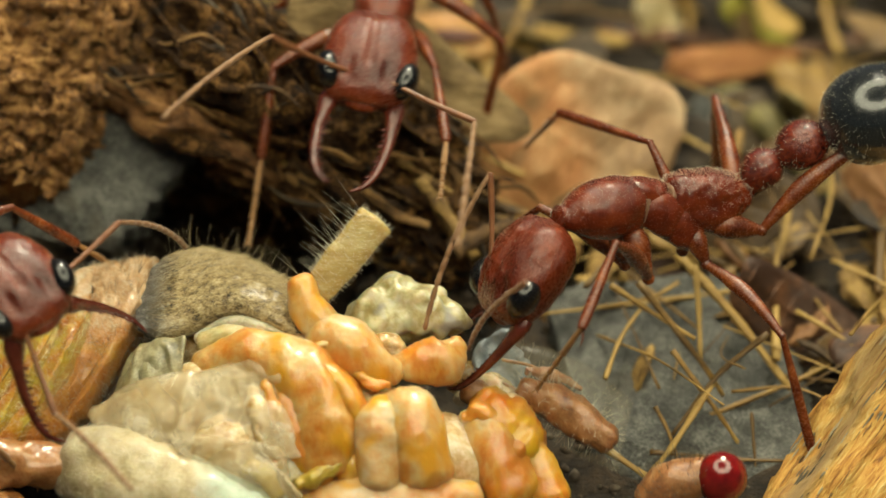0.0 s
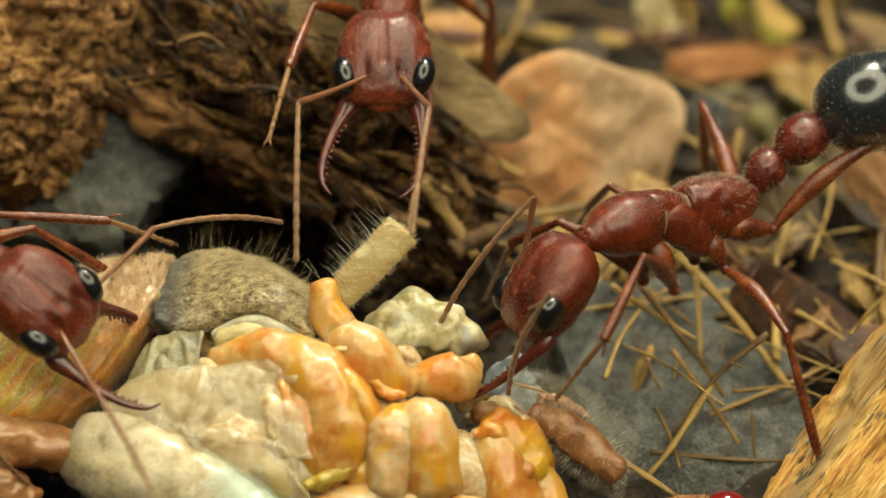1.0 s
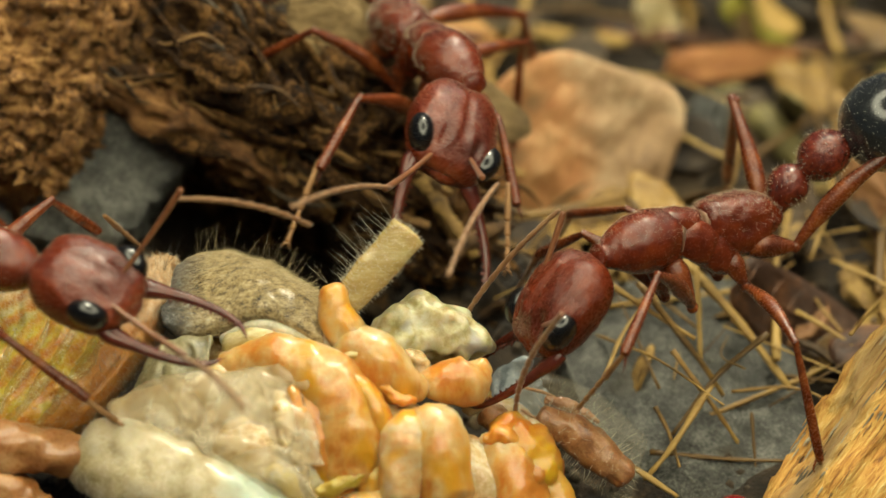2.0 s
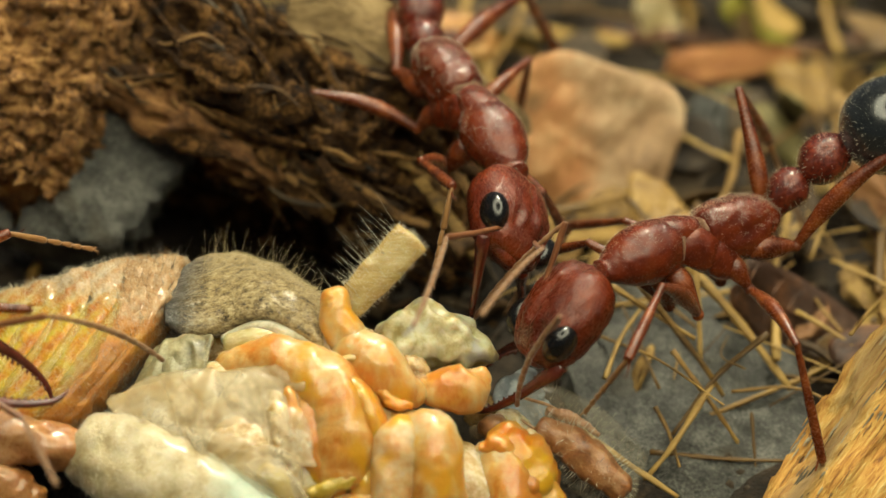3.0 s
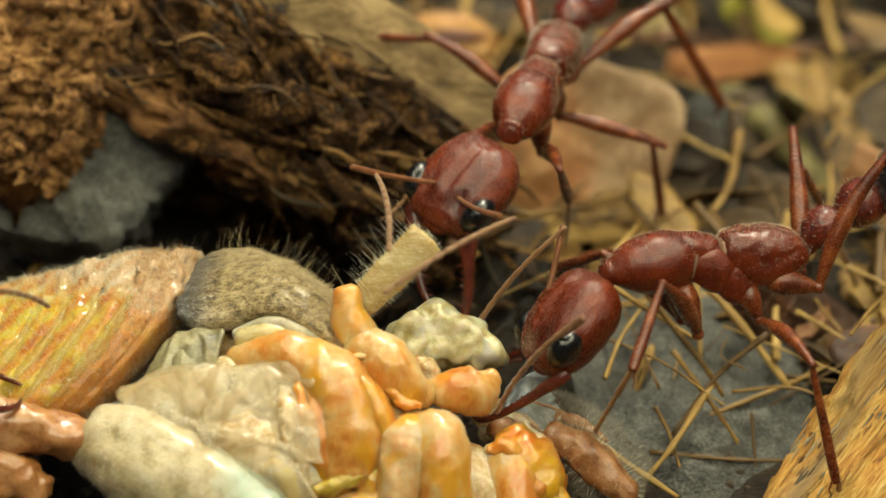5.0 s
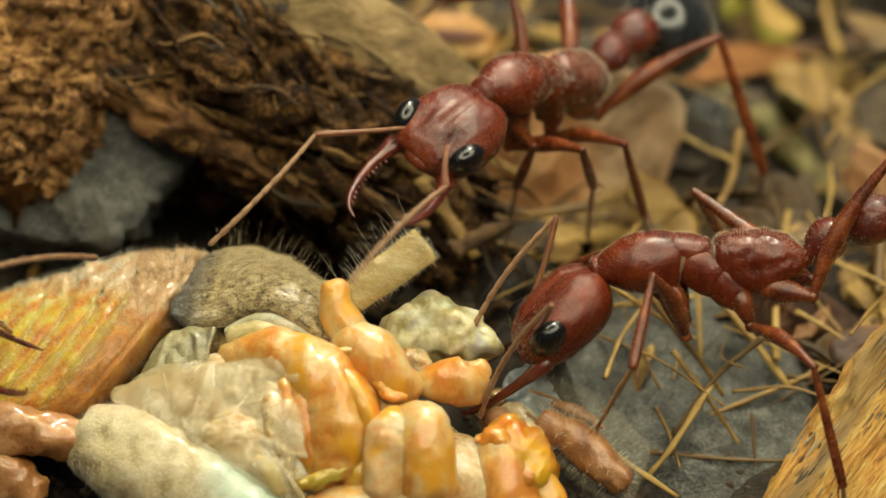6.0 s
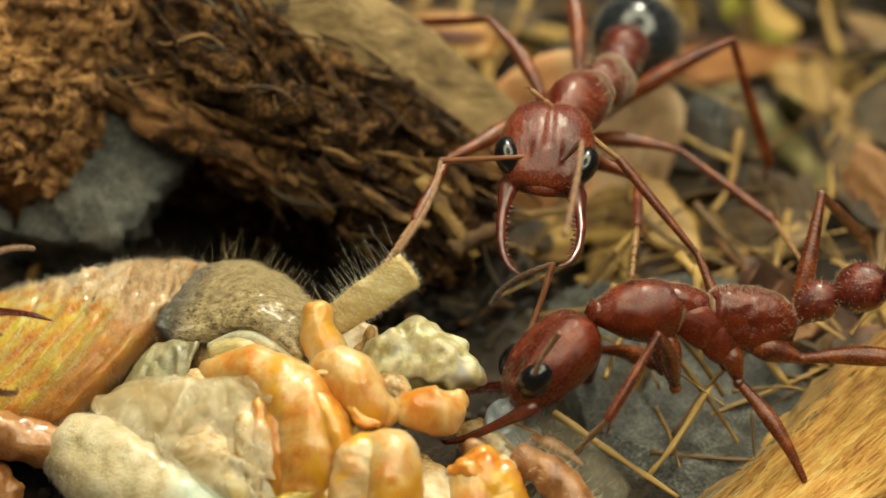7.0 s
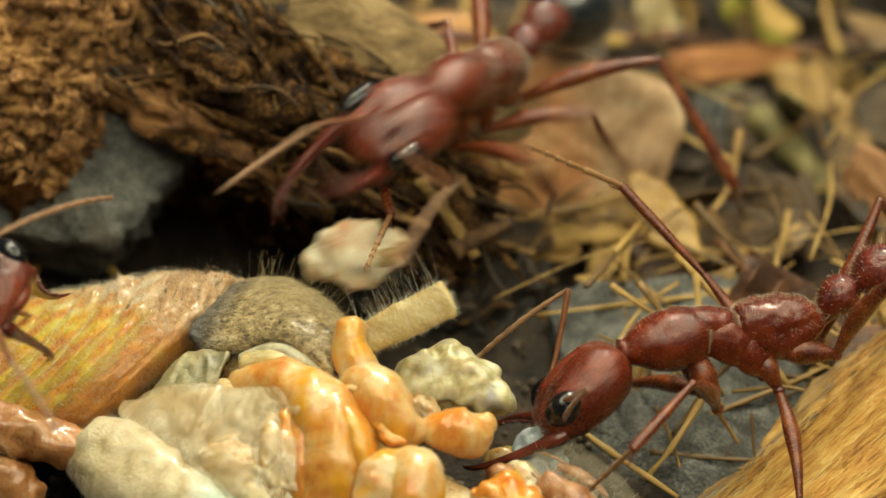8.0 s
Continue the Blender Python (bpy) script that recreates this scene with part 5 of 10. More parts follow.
    h = hairs(src, 44, 1.5, 0.0055, 33, (-0.6, 0, 0.9), keep=lambda c, n: n.x < -0.1 and n.z > 0.1, spread=0.22)
    tagged(prey_part("bristles", h, M_hair, "long pale bristles", stump), kind="stuff")
    src.free()
    # pale felted piece in front and crumpled membranes
    bm = limb([(-12.24, -5.59, 3.6), (-10.67, -6.52, 3.25), (-8.61, -7.66, 2.56), (-6.16, -8.79, 1.5)], [1.55, 1.9, 2.0, 1.9], n=48, rough=0.2, size=1.5, seed=41, k=12)
    src = bm.copy()
    felt = prey_part("head_capsule", bm, M_capsule, "cream felted capsule with a bluish tint")
    h = hairs(src, 5000, 0.2, 0.006, 42, (0.8, 0, -0.5), spread=0.35)
    tagged(prey_part("felt", h, M_hair, "short cream hairs", felt), kind="stuff")
    src.free()
    for ridge, rim, bulge, seed in (
            ([(-11.71, -3.62, 4.5), (-9.93, -3.68, 5.35), (-7.86, -3.88, 5.78), (-5.19, -4.62, 5.53)], [(-11.43, -5, 4.56), (-9.86, -5.55, 4.8), (-7.81, -5.96, 4.71), (-4.85, -6.75, 4.02)], 0.5, 51),
            ([(-9.45, -5.33, 5.15), (-7.61, -5.47, 5.49), (-5.97, -5.75, 5.43), (-4.55, -6.32, 4.71)], [(-8.4, -7.23, 3.62), (-6.76, -7.99, 3.16), (-5.14, -8.29, 2.87), (-3.72, -8.31, 2.64)], 0.5, 52),
            ([(-6.98, -6.8, 4.31), (-5.95, -7.05, 4.48), (-4.84, -7.13, 4.53)], [(-6.35, -7.75, 3.73), (-5.53, -8.02, 3.67), (-4.73, -8.24, 3.33)], 0.25, 53)):
        bm = plate(ridge, rim, bulge, 0.16, 60, 40)
        rough_up(bm, -0.45, 3.4, seed, Matrix.Diagonal((1.0, 0.6, 0.8)) @ Matrix.Rotation(0.5, 3, "Z"), True, 1)
        rough_up(bm, 0.2, 1.8, seed + 2, None, False, 2)
        rough_up(bm, -0.14, 1.5, seed + 4, Matrix.Diagonal((0.5, 1.0, 1.0)) @ Matrix.Rotation(0.6, 3, "Y"), True, 1)
        prey_part("membrane", bm, M_wing, "crumpled brownish cream membrane")
    # thin clear sheets drawn over them
    for ridge, rim, bulge, seed in (
            ([(-11.87, -4.25, 4.8), (-10.51, -4.24, 5.58), (-9.16, -4.43, 6.02)], [(-10.84, -6.32, 4.71), (-9.2, -6.75, 4.76), (-7.57, -7.05, 4.48)], 0.35, 151),
            ([(-9.89, -4.32, 5.82), (-8.24, -4.41, 6.25), (-6.59, -4.99, 6.07)], [(-9, -6.67, 4.71), (-7.36, -7.13, 4.53), (-5.74, -7.41, 4.47)], 0.4, 152),
            ([(-7.83, -4.66, 6.05), (-6.39, -4.99, 6.27), (-4.85, -5.65, 5.97)], [(-6.75, -7.32, 4.42), (-5.53, -7.87, 4.3), (-4.21, -8.06, 4.19)], 0.3, 153),
            ([(-9, -6.56, 4.88), (-7.36, -7, 4.93), (-5.73, -7.46, 4.76)], [(-7.14, -8.3, 3.62), (-5.72, -8.86, 3.27), (-4.31, -8.97, 3.1)], 0.35, 154),
            ([(-6.61, -3.97, 6.57), (-5.38, -4.03, 6.85), (-4.05, -4.52, 6.45)], [(-6.38, -5.48, 5.86), (-5.15, -5.73, 6.03), (-3.72, -6.09, 6.02)], 0.2, 155)):
        bm = plate(ridge, rim, bulge, 0.03, 60, 40)
        rough_up(bm, -0.34, 3.0, seed, Matrix.Diagonal((1.0, 0.6, 0.8)) @ Matrix.Rotation(0.9, 3, "Z"), True, 1)
        rough_up(bm, 0.14, 1.6, seed + 2, None, False, 2)
        rough_up(bm, -0.08, 1.2, seed + 4, Matrix.Diagonal((0.5, 1.0, 1.0)) @ Matrix.Rotation(0.9, 3, "Y"), True, 1)
        prey_part("membrane", bm, M_veil, "thin clear wrinkled membrane")
    bm = limb([(-1.55, -1.57, 5.23), (-0.31, -1.29, 5.29), (0.94, -1.51, 4.94), (1.66, -1.9, 4.7)], [0.9, 1.15, 1.05, 0.7], n=72, rough=0.03, size=1.1, seed=44, k=18)
    rough_up(bm, 0.36, 1.1, 45, None, False, 2)
    rough_up(bm, 0.1, 0.5, 46, None, False, 1)
    prey_part("fat_body", bm, M_pale, "pale greenish lumpy tissue")
    for pts, r, mat, seed, nm in (([(-1.42, -3.1, 5.14), (-0.8, -3.24, 5.11), (-0.19, -3.45, 4.95)], [0.4, 0.45, 0.35], M_wing, 81, "membrane"),
                              ([(1.97, -3.54, 2.74), (2.58, -3.95, 2.27), (2.89, -4.47, 1.63)], [0.45, 0.55, 0.4], M_shell, 82, "leg"),
                              ([(2.48, -2.76, 2.58), (3.2, -3.26, 2.16), (3.72, -3.83, 1.43)], [0.3, 0.42, 0.35], M_wing, 83, "membrane"),
                              ([(1.76, -5.59, 2.86), (2.48, -6.13, 2.36), (3.39, -6.67, 1.87)], [0.45, 0.7, 0.75], M_flesh, 84, "leg_muscle"),
                              ([(4.17, -3, 2.84), (5.1, -3.08, 2.52), (6.04, -3.41, 1.99)], [0.18, 0.22, 0.15], M_shell, 86, "leg")):
        bm = limb(pts, r, n=28, rough=0.16, size=0.7, seed=seed, k=10)
        prey_part(nm, bm, mat)
    bm = plate([(3.25, -1.9, 3.48), (4.49, -2.01, 3.3), (6.16, -2.59, 2.56), (7.81, -3.69, 1.18)], [(3.02, -4.1, 2.21), (4.05, -4.73, 1.39), (5.29, -5.36, 0.58), (6.93, -5.99, -0.24)], 0.4, 0.04, 30, 16)
    rough_up(bm, 0.12, 1.2, 88, None, True, 1)
    src = bm.copy()
    film = prey_part("wing", bm, M_film, "clear crumpled wing film")
    h = hairs(src, 150, 0.35, 0.006, 89)
    tagged(prey_part("bristles", h, M_hair, "fine pale hairs", film), kind="stuff")
    src.free()
    for pts in ([(3.34, -2.48, 3.11), (4.69, -2.89, 2.64), (6.55, -4.16, 0.99)], [(3.23, -3.25, 2.63), (4.27, -3.77, 1.99), (5.71, -4.81, 0.7)]):
        bm = limb(pts, [0.06, 0.06, 0.05], n=8, rough=0.01, k=6)
        prey_part("wing_vein", bm, M_shell, "", film)
    # far side pieces
    bm = limb([(2.49, -4.82, 2.95), (2.99, -5.58, 2.48), (3.61, -6.29, 1.73)], [0.7, 1.1, 1.0], n=28, rough=0.2, size=0.7, seed=61, k=10)
    prey_part("leg_muscle", bm, M_orange)
    bm = limb([(3.94, -4.21, 2.79), (5.27, -4.82, 2.2), (6.71, -5.66, 1.04)], [0.5, 0.72, 0.55], n=36, rough=0.14, size=0.7, seed=62, k=10)
    src = bm.copy()
    shin = prey_part("leg", bm, M_shell, "pinkish brown leg piece with pale hairs")
    h = hairs(src, 160, 0.5, 0.01, 63)
    tagged(prey_part("bristles", h, M_hair, "fine pale hairs", shin), kind="stuff")
    src.free()
    bm = limb([(2.16, -3.9, 1.7), (2.99, -3.46, 1.65), (4.23, -3.35, 1.45)], [0.4, 0.5, 0.4], n=20, rough=0.15, size=0.5, seed=64, k=8)
    prey_part("membrane", bm, M_wing)
    bm = limb([(3.03, -1.59, 3.07), (3.34, -1.98, 2.46), (3.45, -2.36, 1.84)], [0.75, 0.9, 0.6], [0.12, 0.12, 0.1], n=28, rough=0.3, size=0.6, seed=65, k=8)
    prey_part("wing_scrap", bm, M_blue, "bluish translucent wing scrap")
    bm = limb([(-18.4, -5.7, 4.7), (-15.53, -6.0, 4.6), (-12.9, -6.0, 4.0)], [1.1, 0.95, 0.75], n=36, rough=0.22, size=0.8, seed=66, k=12)
    prey_part("leg", bm, M_legbase, "wet orange-brown leg base")
    bm = limb([(-17.82, -6.62, 2.7), (-15.96, -6.79, 3.01), (-14.53, -7.19, 2.55)], [1.0, 1.1, 0.7], n=36, rough=0.25, size=0.8, seed=69, k=12)
    prey_part("leg", bm, M_legbase, "wet orange-brown leg base")
    bm = limb([(7.95, -6.89, -1.12), (8.87, -6.78, -0.56), (9.89, -6.83, -0.27)], [0.8, 0.9, 0.7], n=24, rough=0.08, seed=67, k=8)
    src = bm.copy()
    face = prey_part("face", bm, M_shell, "hairy brown face piece")
    h = hairs(src, 240, 0.7, 0.012, 68, (0, 0, 0.5))
    tagged(prey_part("bristles", h, M_darkhair, "dark bristles", face), kind="stuff")
    src.free()
    bm = bmesh.new()
    ball(bm, (10.59, -7.11, -0.33), (0.95, 0.9, 1.0), 4)
    prey_part("compound_eye", bm, M_redeye, "glossy red bulging eye", face)
    return stump


limb_stump = build_prey()


def morsel():
    """A scrap of pale flesh that is jerked up at the end."""
    bm = limb([(-1.0, 0, -1.0), (0, 0, 0), (1.0, 0.2, 0.9)], [0.8, 1.35, 0.8], [0.4, 0.6, 0.35], n=36, rough=0.35, size=0.9, seed=71, k=8)
    ob = new("flesh_scrap", finish("flesh_scrap", bm, M_scrap))
    bm = limb([(0.5, -0.35, 0.3), (1.0, -0.45, 0.9), (1.25, -0.2, 1.7)], [0.4, 0.3, 0.12], [0.2, 0.15, 0.06], n=20, rough=0.15, size=0.5, seed=72, k=6)
    part("shred", bm, M_amber, ob, "loose amber shred")
    return tagged(ob, "torn pale cream scrap of prey flesh", "insect scrap")


scrap = morsel()


def ring_lamp():
    """The lamp ring overhead."""
    bm = bmesh.new()
    c = Vector((12, -24, 120))
    f = (Vector((0, 0, 8)) - c).normalized()
    r = f.cross(Vector((0, 0, 1))).normalized()
    u = r.cross(f).normalized()
    n, k = 64, 10
    rings = []
    for i in range(n):
        a = 2 * math.pi * i / n
        d = r * math.cos(a) + u * math.sin(a)
        p = c + d * 64
        rings.append([bm.verts.new(p + d * (23 * math.cos(2 * math.pi * j / k)) + f * (8 * math.sin(2 * math.pi * j / k))) for j in range(k)])
    for i in range(n):
        r0, r1 = rings[i], rings[(i + 1) % n]
        for j in range(k):
            bm.faces.new((r0[j], r0[(j + 1) % k], r1[(j + 1) % k], r1[j]))
    m = bpy.data.materials.new("lamp_glow")
    m.use_nodes = True
    b = m.node_tree.nodes["Principled BSDF"]
    b.inputs["Base Color"].default_value = (0.9, 0.88, 0.82, 1)
    b.inputs["Emission Color"].default_value = (1.0, 0.95, 0.67, 1)
    b.inputs["Emission Strength"].default_value = 6.0
    lamp = new("ring_lamp")
    tagged(lamp, "white glowing ring lamp on a bent metal stand", "lamp")
    part("ring", bm, m, lamp, "glowing white ring")
    bm = bmesh.new()
    tube(bm, spline([(12, -108, 134), (30, -180, 140), (60, -240, 90), (70, -260, 0)], 10), 3.5, n=12)
    part("stand", bm, M_slate, lamp, "grey metal arm")
    bm = bmesh.new()
    tube(bm, [(70, -260, -2), (70, -260, 0), (70, -260, 7), (70, -260, 8)], [30, 32, 32, 29], n=32)
    part("base_plate", bm, M_slate, lamp)


ring_lamp()


def motions():
    # prey, dragged about by the ants
    walk(prey, [(0, mm(-5.96, -2.18, 5.4, 1.6, -8.5, 3.3)), (0.5, mm(-5.31, -2.22, 4.97, 3.9, -3.4, 3.1)), (1, mm(-5.37, -2.48, 5.44, -0.6, -3.2, 2.8)), (1.5, mm(-5.07, -3.06, 5.67, 1.0, -2.6, 4.9)), (3, mm(-5.04, -2.67, 5.26, -0.4, -2.1, 1.0)), (3.5, mm(-4.9, -3.22, 5.52, 0.7, -2.1, -0.5)), (4, mm(-4.54, -3.18, 5.5, 1.7, -1.1, -0.8)), (4.5, mm(-4.61, -3.02, 5.46, 0.0, -0.0, 0.0)), (6, mm(-4.95, -1.81, 5.03, -0.7, -5.6, -4.5)), (6.5, mm(-5.92, -2.8, 5.01, 0.2, -7.3, -12.0)), (7, mm(-5.62, -2.58, 4.67, 0.3, -5.4, -10.1)), (7.5, mm(-4.47, -3.67, 4.73, -2.6, -3.3, -11.7)), (8, mm(-4.51, -3.7, 4.74, -2.4, -3.8, -12.6))])
    walk(limb_stump, [(0, mm(-0.22, 0.1, 0.16, -0.4, 5.6, -3.7)), (0.5, mm(-0.13, 0.06, 0.08, -0.0, 3.2, -2.3)), (1, mm(-0.19, 0.09, 0.14, -0.1, 5.0, -3.1)), (1.5, mm(-0.14, 0.07, 0.1, 0.1, 3.6, -2.4)), (3, mm(-0.1, 0.04, 0.07, -0.0, 2.5, -1.6)), (3.5, mm(-0.17, 0.07, 0.12, -0.3, 4.4, -2.8)), (4, mm(-0.07, 0.03, 0.05, -0.1, 1.8, -1.2)), (4.5, mm(-0.02, 0.01, 0.01, -0.0, 0.6, -0.4)), (6, mm(-0.44, 0.18, 0.39, -2.6, 12.2, -7.7)), (6.5, mm(-0.5, 0.15, 0.49, -5.3, 13.7, -9.3)), (7, mm(-0.42, 0.14, 0.39, -3.6, 11.5, -7.6)), (7.5, mm(-0.53, 0.17, 0.53, -5.0, 15.1, -9.4)), (8, mm(-0.55, 0.18, 0.56, -5.7, 15.9, -10.1))])
    # gripping ant
    a = gripping_ant
    walk(a["root"], [(0, mm(7.54, 1.55, 9.39, 14.0, -13.6, -157.3)), (0.5, mm(7.93, 1.53, 9.01, 16.3, -11.6, -148.9)), (1, mm(8.11, 1.51, 8.9, 16.3, -12.3, -147.6)), (1.5, mm(8.76, 1.23, 8.65, 15.6, -11.9, -151.6)), (2.8, mm(8.83, 0.93, 8.24, 18.0, -7.0, -150.1)), (3, mm(8.81, 0.91, 8.16, 18.2, -7.1, -149.2)), (3.5, mm(8.9, 0.72, 7.95, 14.3, -13.7, -155.3)), (4, mm(9.41, 0.54, 7.79, 14.2, -13.0, -157.6)), (4.5, mm(9.47, 0.5, 7.74, 14.2, -13.0, -157.7)), (5.8, mm(9.27, -0.33, 8.1, 13.9, -2.3, 176.5)), (6, mm(9.17, -0.33, 8.09, 13.9, -2.4, 176.4)), (6.5, mm(8.49, -0.64, 6.5, 13.4, -13.5, -169.5)), (7, mm(9.01, -0.86, 6.16, 13.1, -15.8, -171.3)), (7.5, mm(10.07, -1.38, 5.59, 14.5, -6.4, -170.5)), (8, mm(10, -1.28, 5.56, 15.1, -5.6, -166.4))])
    walk(a["head"], [(0, mm(3.7, 0.04, -0.88, -4.0, 60.9, -0.1)), (0.5, mm(3.73, -0.06, -0.67, -11.2, 55.9, -13.7)), (1, mm(3.74, -0.08, -0.67, -11.3, 56.7, -15.0)), (1.5, mm(3.72, -0.01, -0.81, -10.4, 55.5, -11.0)), (2.8, mm(3.75, -0.08, -0.59, -13.6, 48.3, -13.8)), (3, mm(3.73, -0.07, -0.6, -14.0, 48.0, -15.1)), (3.5, mm(3.62, 0.07, -0.86, -7.1, 58.2, -5.1)), (4, mm(3.57, 0.1, -0.87, -7.4, 56.6, -3.5)), (4.5, mm(3.63, 0.09, -0.91, -6.3, 57.8, -2.2)), (5.8, mm(3.47, 0.15, -0.92, 3.0, 45.4, 22.1)), (6, mm(3.36, 0.15, -0.91, 3.0, 45.4, 22.2)), (6.5, mm(3.63, 0.05, -0.7, 2.0, 49.7, 4.3)), (7, mm(3.61, 0.14, -0.98, 11.6, 54.8, 9.2)), (7.5, mm(3.58, 0.14, -0.92, 9.7, 43.2, 5.2)), (8, mm(3.58, 0.06, -0.68, 9.1, 43.3, 1.8))])
    walk(a["petiole"], [(0, mm(-3.6, 0, 0, 0.0, -51.9, 164.6)), (0.5, mm(-3.6, 0, 0, 0.0, -51.9, 156.8)), (1, mm(-3.6, 0, 0, 0.0, -51.9, 154.9)), (1.5, mm(-3.6, 0, 0, -0.0, -53.9, 160.6)), (2.8, mm(-3.6, 0, 0, -0.0, -48.2, 159.7)), (3, mm(-3.6, 0, 0, 0.0, -46.0, 157.7)), (3.5, mm(-3.6, 0, 0, -0.0, -52.0, 162.5)), (4, mm(-3.6, 0, 0, 0.0, -49.2, 163.8)), (4.5, mm(-3.6, 0, 0, 0.0, -48.9, 163.7)), (5.8, mm(-3.6, 0, 0, -0.0, -39.3, -168.0)), (6, mm(-3.6, 0, 0, -0.0, -37.0, -169.2)), (6.5, mm(-3.6, 0, 0, 0.0, -39.3, 171.4)), (7, mm(-3.6, 0, 0, 0.0, -44.2, 174.2)), (7.5, mm(-3.6, 0, 0, -0.0, -47.4, -178.3)), (8, mm(-3.6, 0, 0, 0.0, -43.7, 175.9))])
    walk(a["postpetiole"], [(0, mm(-5.03, 0.39, 1.89, 0.0, -35.2, 156.8)), (0.5, mm(-4.96, 0.58, 1.89, 0.0, -39.4, 150.9)), (1, mm(-4.94, 0.63, 1.89, -0.0, -40.9, 149.7)), (1.5, mm(-4.93, 0.47, 1.94, -0.0, -42.2, 154.3)), (2.8, mm(-5.1, 0.55, 1.79, 0.0, -35.0, 153.7)), (3, mm(-5.14, 0.63, 1.73, -0.0, -37.2, 153.5)), (3.5, mm(-5.01, 0.44, 1.89, 0.0, -44.9, 158.0)), (4, mm(-5.11, 0.44, 1.82, 0.0, -42.8, 159.9)), (4.5, mm(-5.12, 0.44, 1.81, 0.0, -41.8, 159.5)), (5.8, mm(-5.42, -0.39, 1.52, -0.0, -17.1, -151.9)), (6, mm(-5.48, -0.36, 1.44, -0.0, -26.3, -174.7)), (6.5, mm(-5.44, 0.28, 1.52, -0.0, -23.0, 164.5)), (7, mm(-5.31, 0.18, 1.67, -0.0, -27.8, 166.4)), (7.5, mm(-5.22, -0.05, 1.77, 0.0, -38.2, 175.7)), (8, mm(-5.33, 0.12, 1.66, 0.0, -34.2, 170.5))])
    walk(a["gaster"], [(0, mm(-6.49, 1.02, 3.01, 0.0, -29.3, 153.2)), (0.5, mm(-6.28, 1.32, 3.13, 0.0, -18.8, 172.0)), (1, mm(-6.21, 1.37, 3.17, 0.0, -20.6, 166.5)), (1.5, mm(-6.23, 1.1, 3.25, -0.0, -22.1, 169.0)), (2.8, mm(-6.53, 1.26, 2.91, 0.0, -16.7, 147.3)), (3, mm(-6.53, 1.33, 2.91, 0.0, -17.5, 146.6)), (3.5, mm(-6.29, 0.96, 3.27, 0.0, -25.6, 150.3)), (4, mm(-6.45, 0.93, 3.14, -0.0, -27.8, 153.2)), (4.5, mm(-6.48, 0.95, 3.11, -0.0, -27.0, 153.0)), (5.8, mm(-7.06, -1.27, 2.09, 0.0, -9.5, -164.3)), (6, mm(-7.22, -0.52, 2.31, 0.0, -8.6, -160.0)), (6.5, mm(-7.17, 0.76, 2.28, -0.0, -17.8, 161.2)), (7, mm(-6.99, 0.58, 2.58, -0.0, -20.9, 162.4)), (7.5, mm(-6.75, 0.07, 2.97, 0.0, -14.3, 165.1)), (8, mm(-6.92, 0.39, 2.75, 0.0, -15.9, 162.4))])
    walk(a["fl_femur"], [(0, mm(0.1, 0.95, -2.6, 0.0, -29.4, 36.6)), (0.5, mm(0.1, 0.95, -2.6, 2.5, -27.6, 31.4)), (1, mm(0.1, 0.95, -2.6, 2.0, -29.0, 32.4)), (1.5, mm(0.1, 0.95, -2.6, 1.7, -30.2, 33.1)), (2.8, mm(0.1, 0.95, -2.6, 0.9, -29.1, 34.7)), (3, mm(0.1, 0.95, -2.6, 1.0, -29.2, 34.5)), (3.5, mm(0.1, 0.95, -2.6, 1.8, -36.3, 33.1)), (4, mm(0.1, 0.95, -2.6, -0.1, -34.5, 36.2)), (4.5, mm(0.1, 0.95, -2.6, 0.2, -35.5, 35.8)), (5.8, mm(0.1, 0.95, -2.6, -11.8, -48.9, 53.4)), (6, mm(0.1, 0.95, -2.6, -13.7, -49.4, 55.9)), (6.5, mm(0.1, 0.95, -2.6, -2.4, -44.1, 40.5)), (7, mm(0.1, 0.95, -2.6, -8.1, -41.3, 48.8)), (7.5, mm(0.1, 0.95, -2.6, -13.8, -30.2, 58.6)), (8, mm(0.1, 0.95, -2.6, -12.0, -29.7, 54.9))])
    walk(a["fl_tibia"], [(0, mm(2.76, 2.93, -0.74, -0.0, 51.3, 38.9)), (0.5, mm(2.97, 2.71, -0.84, -16.7, 52.7, 17.8)), (1, mm(2.91, 2.73, -0.76, -16.4, 49.2, 18.2)), (1.5, mm(2.85, 2.74, -0.69, -9.9, 48.6, 26.8)), (2.8, mm(2.83, 2.84, -0.75, -6.5, 32.8, 31.9)), (3, mm(2.84, 2.83, -0.75, -7.9, 33.9, 29.4)), (3.5, mm(2.67, 2.62, -0.35, -4.5, 51.6, 34.3)), (4, mm(2.62, 2.8, -0.44, -0.5, 48.3, 39.5)), (4.5, mm(2.61, 2.76, -0.39, -0.5, 48.4, 39.5)), (5.8, mm(1.59, 2.96, 0.26, 28.3, 51.8, 76.6)), (6, mm(1.49, 3, 0.28, 28.4, 51.8, 76.7)), (6.5, mm(2.17, 2.72, 0.04, -5.0, 59.9, 36.9)), (7, mm(1.98, 3.1, -0.09, -14.5, 66.2, 26.3)), (7.5, mm(1.81, 3.75, -0.69, -3.0, 28.2, 41.1)), (8, mm(2, 3.65, -0.72, -8.7, 31.6, 29.6))])
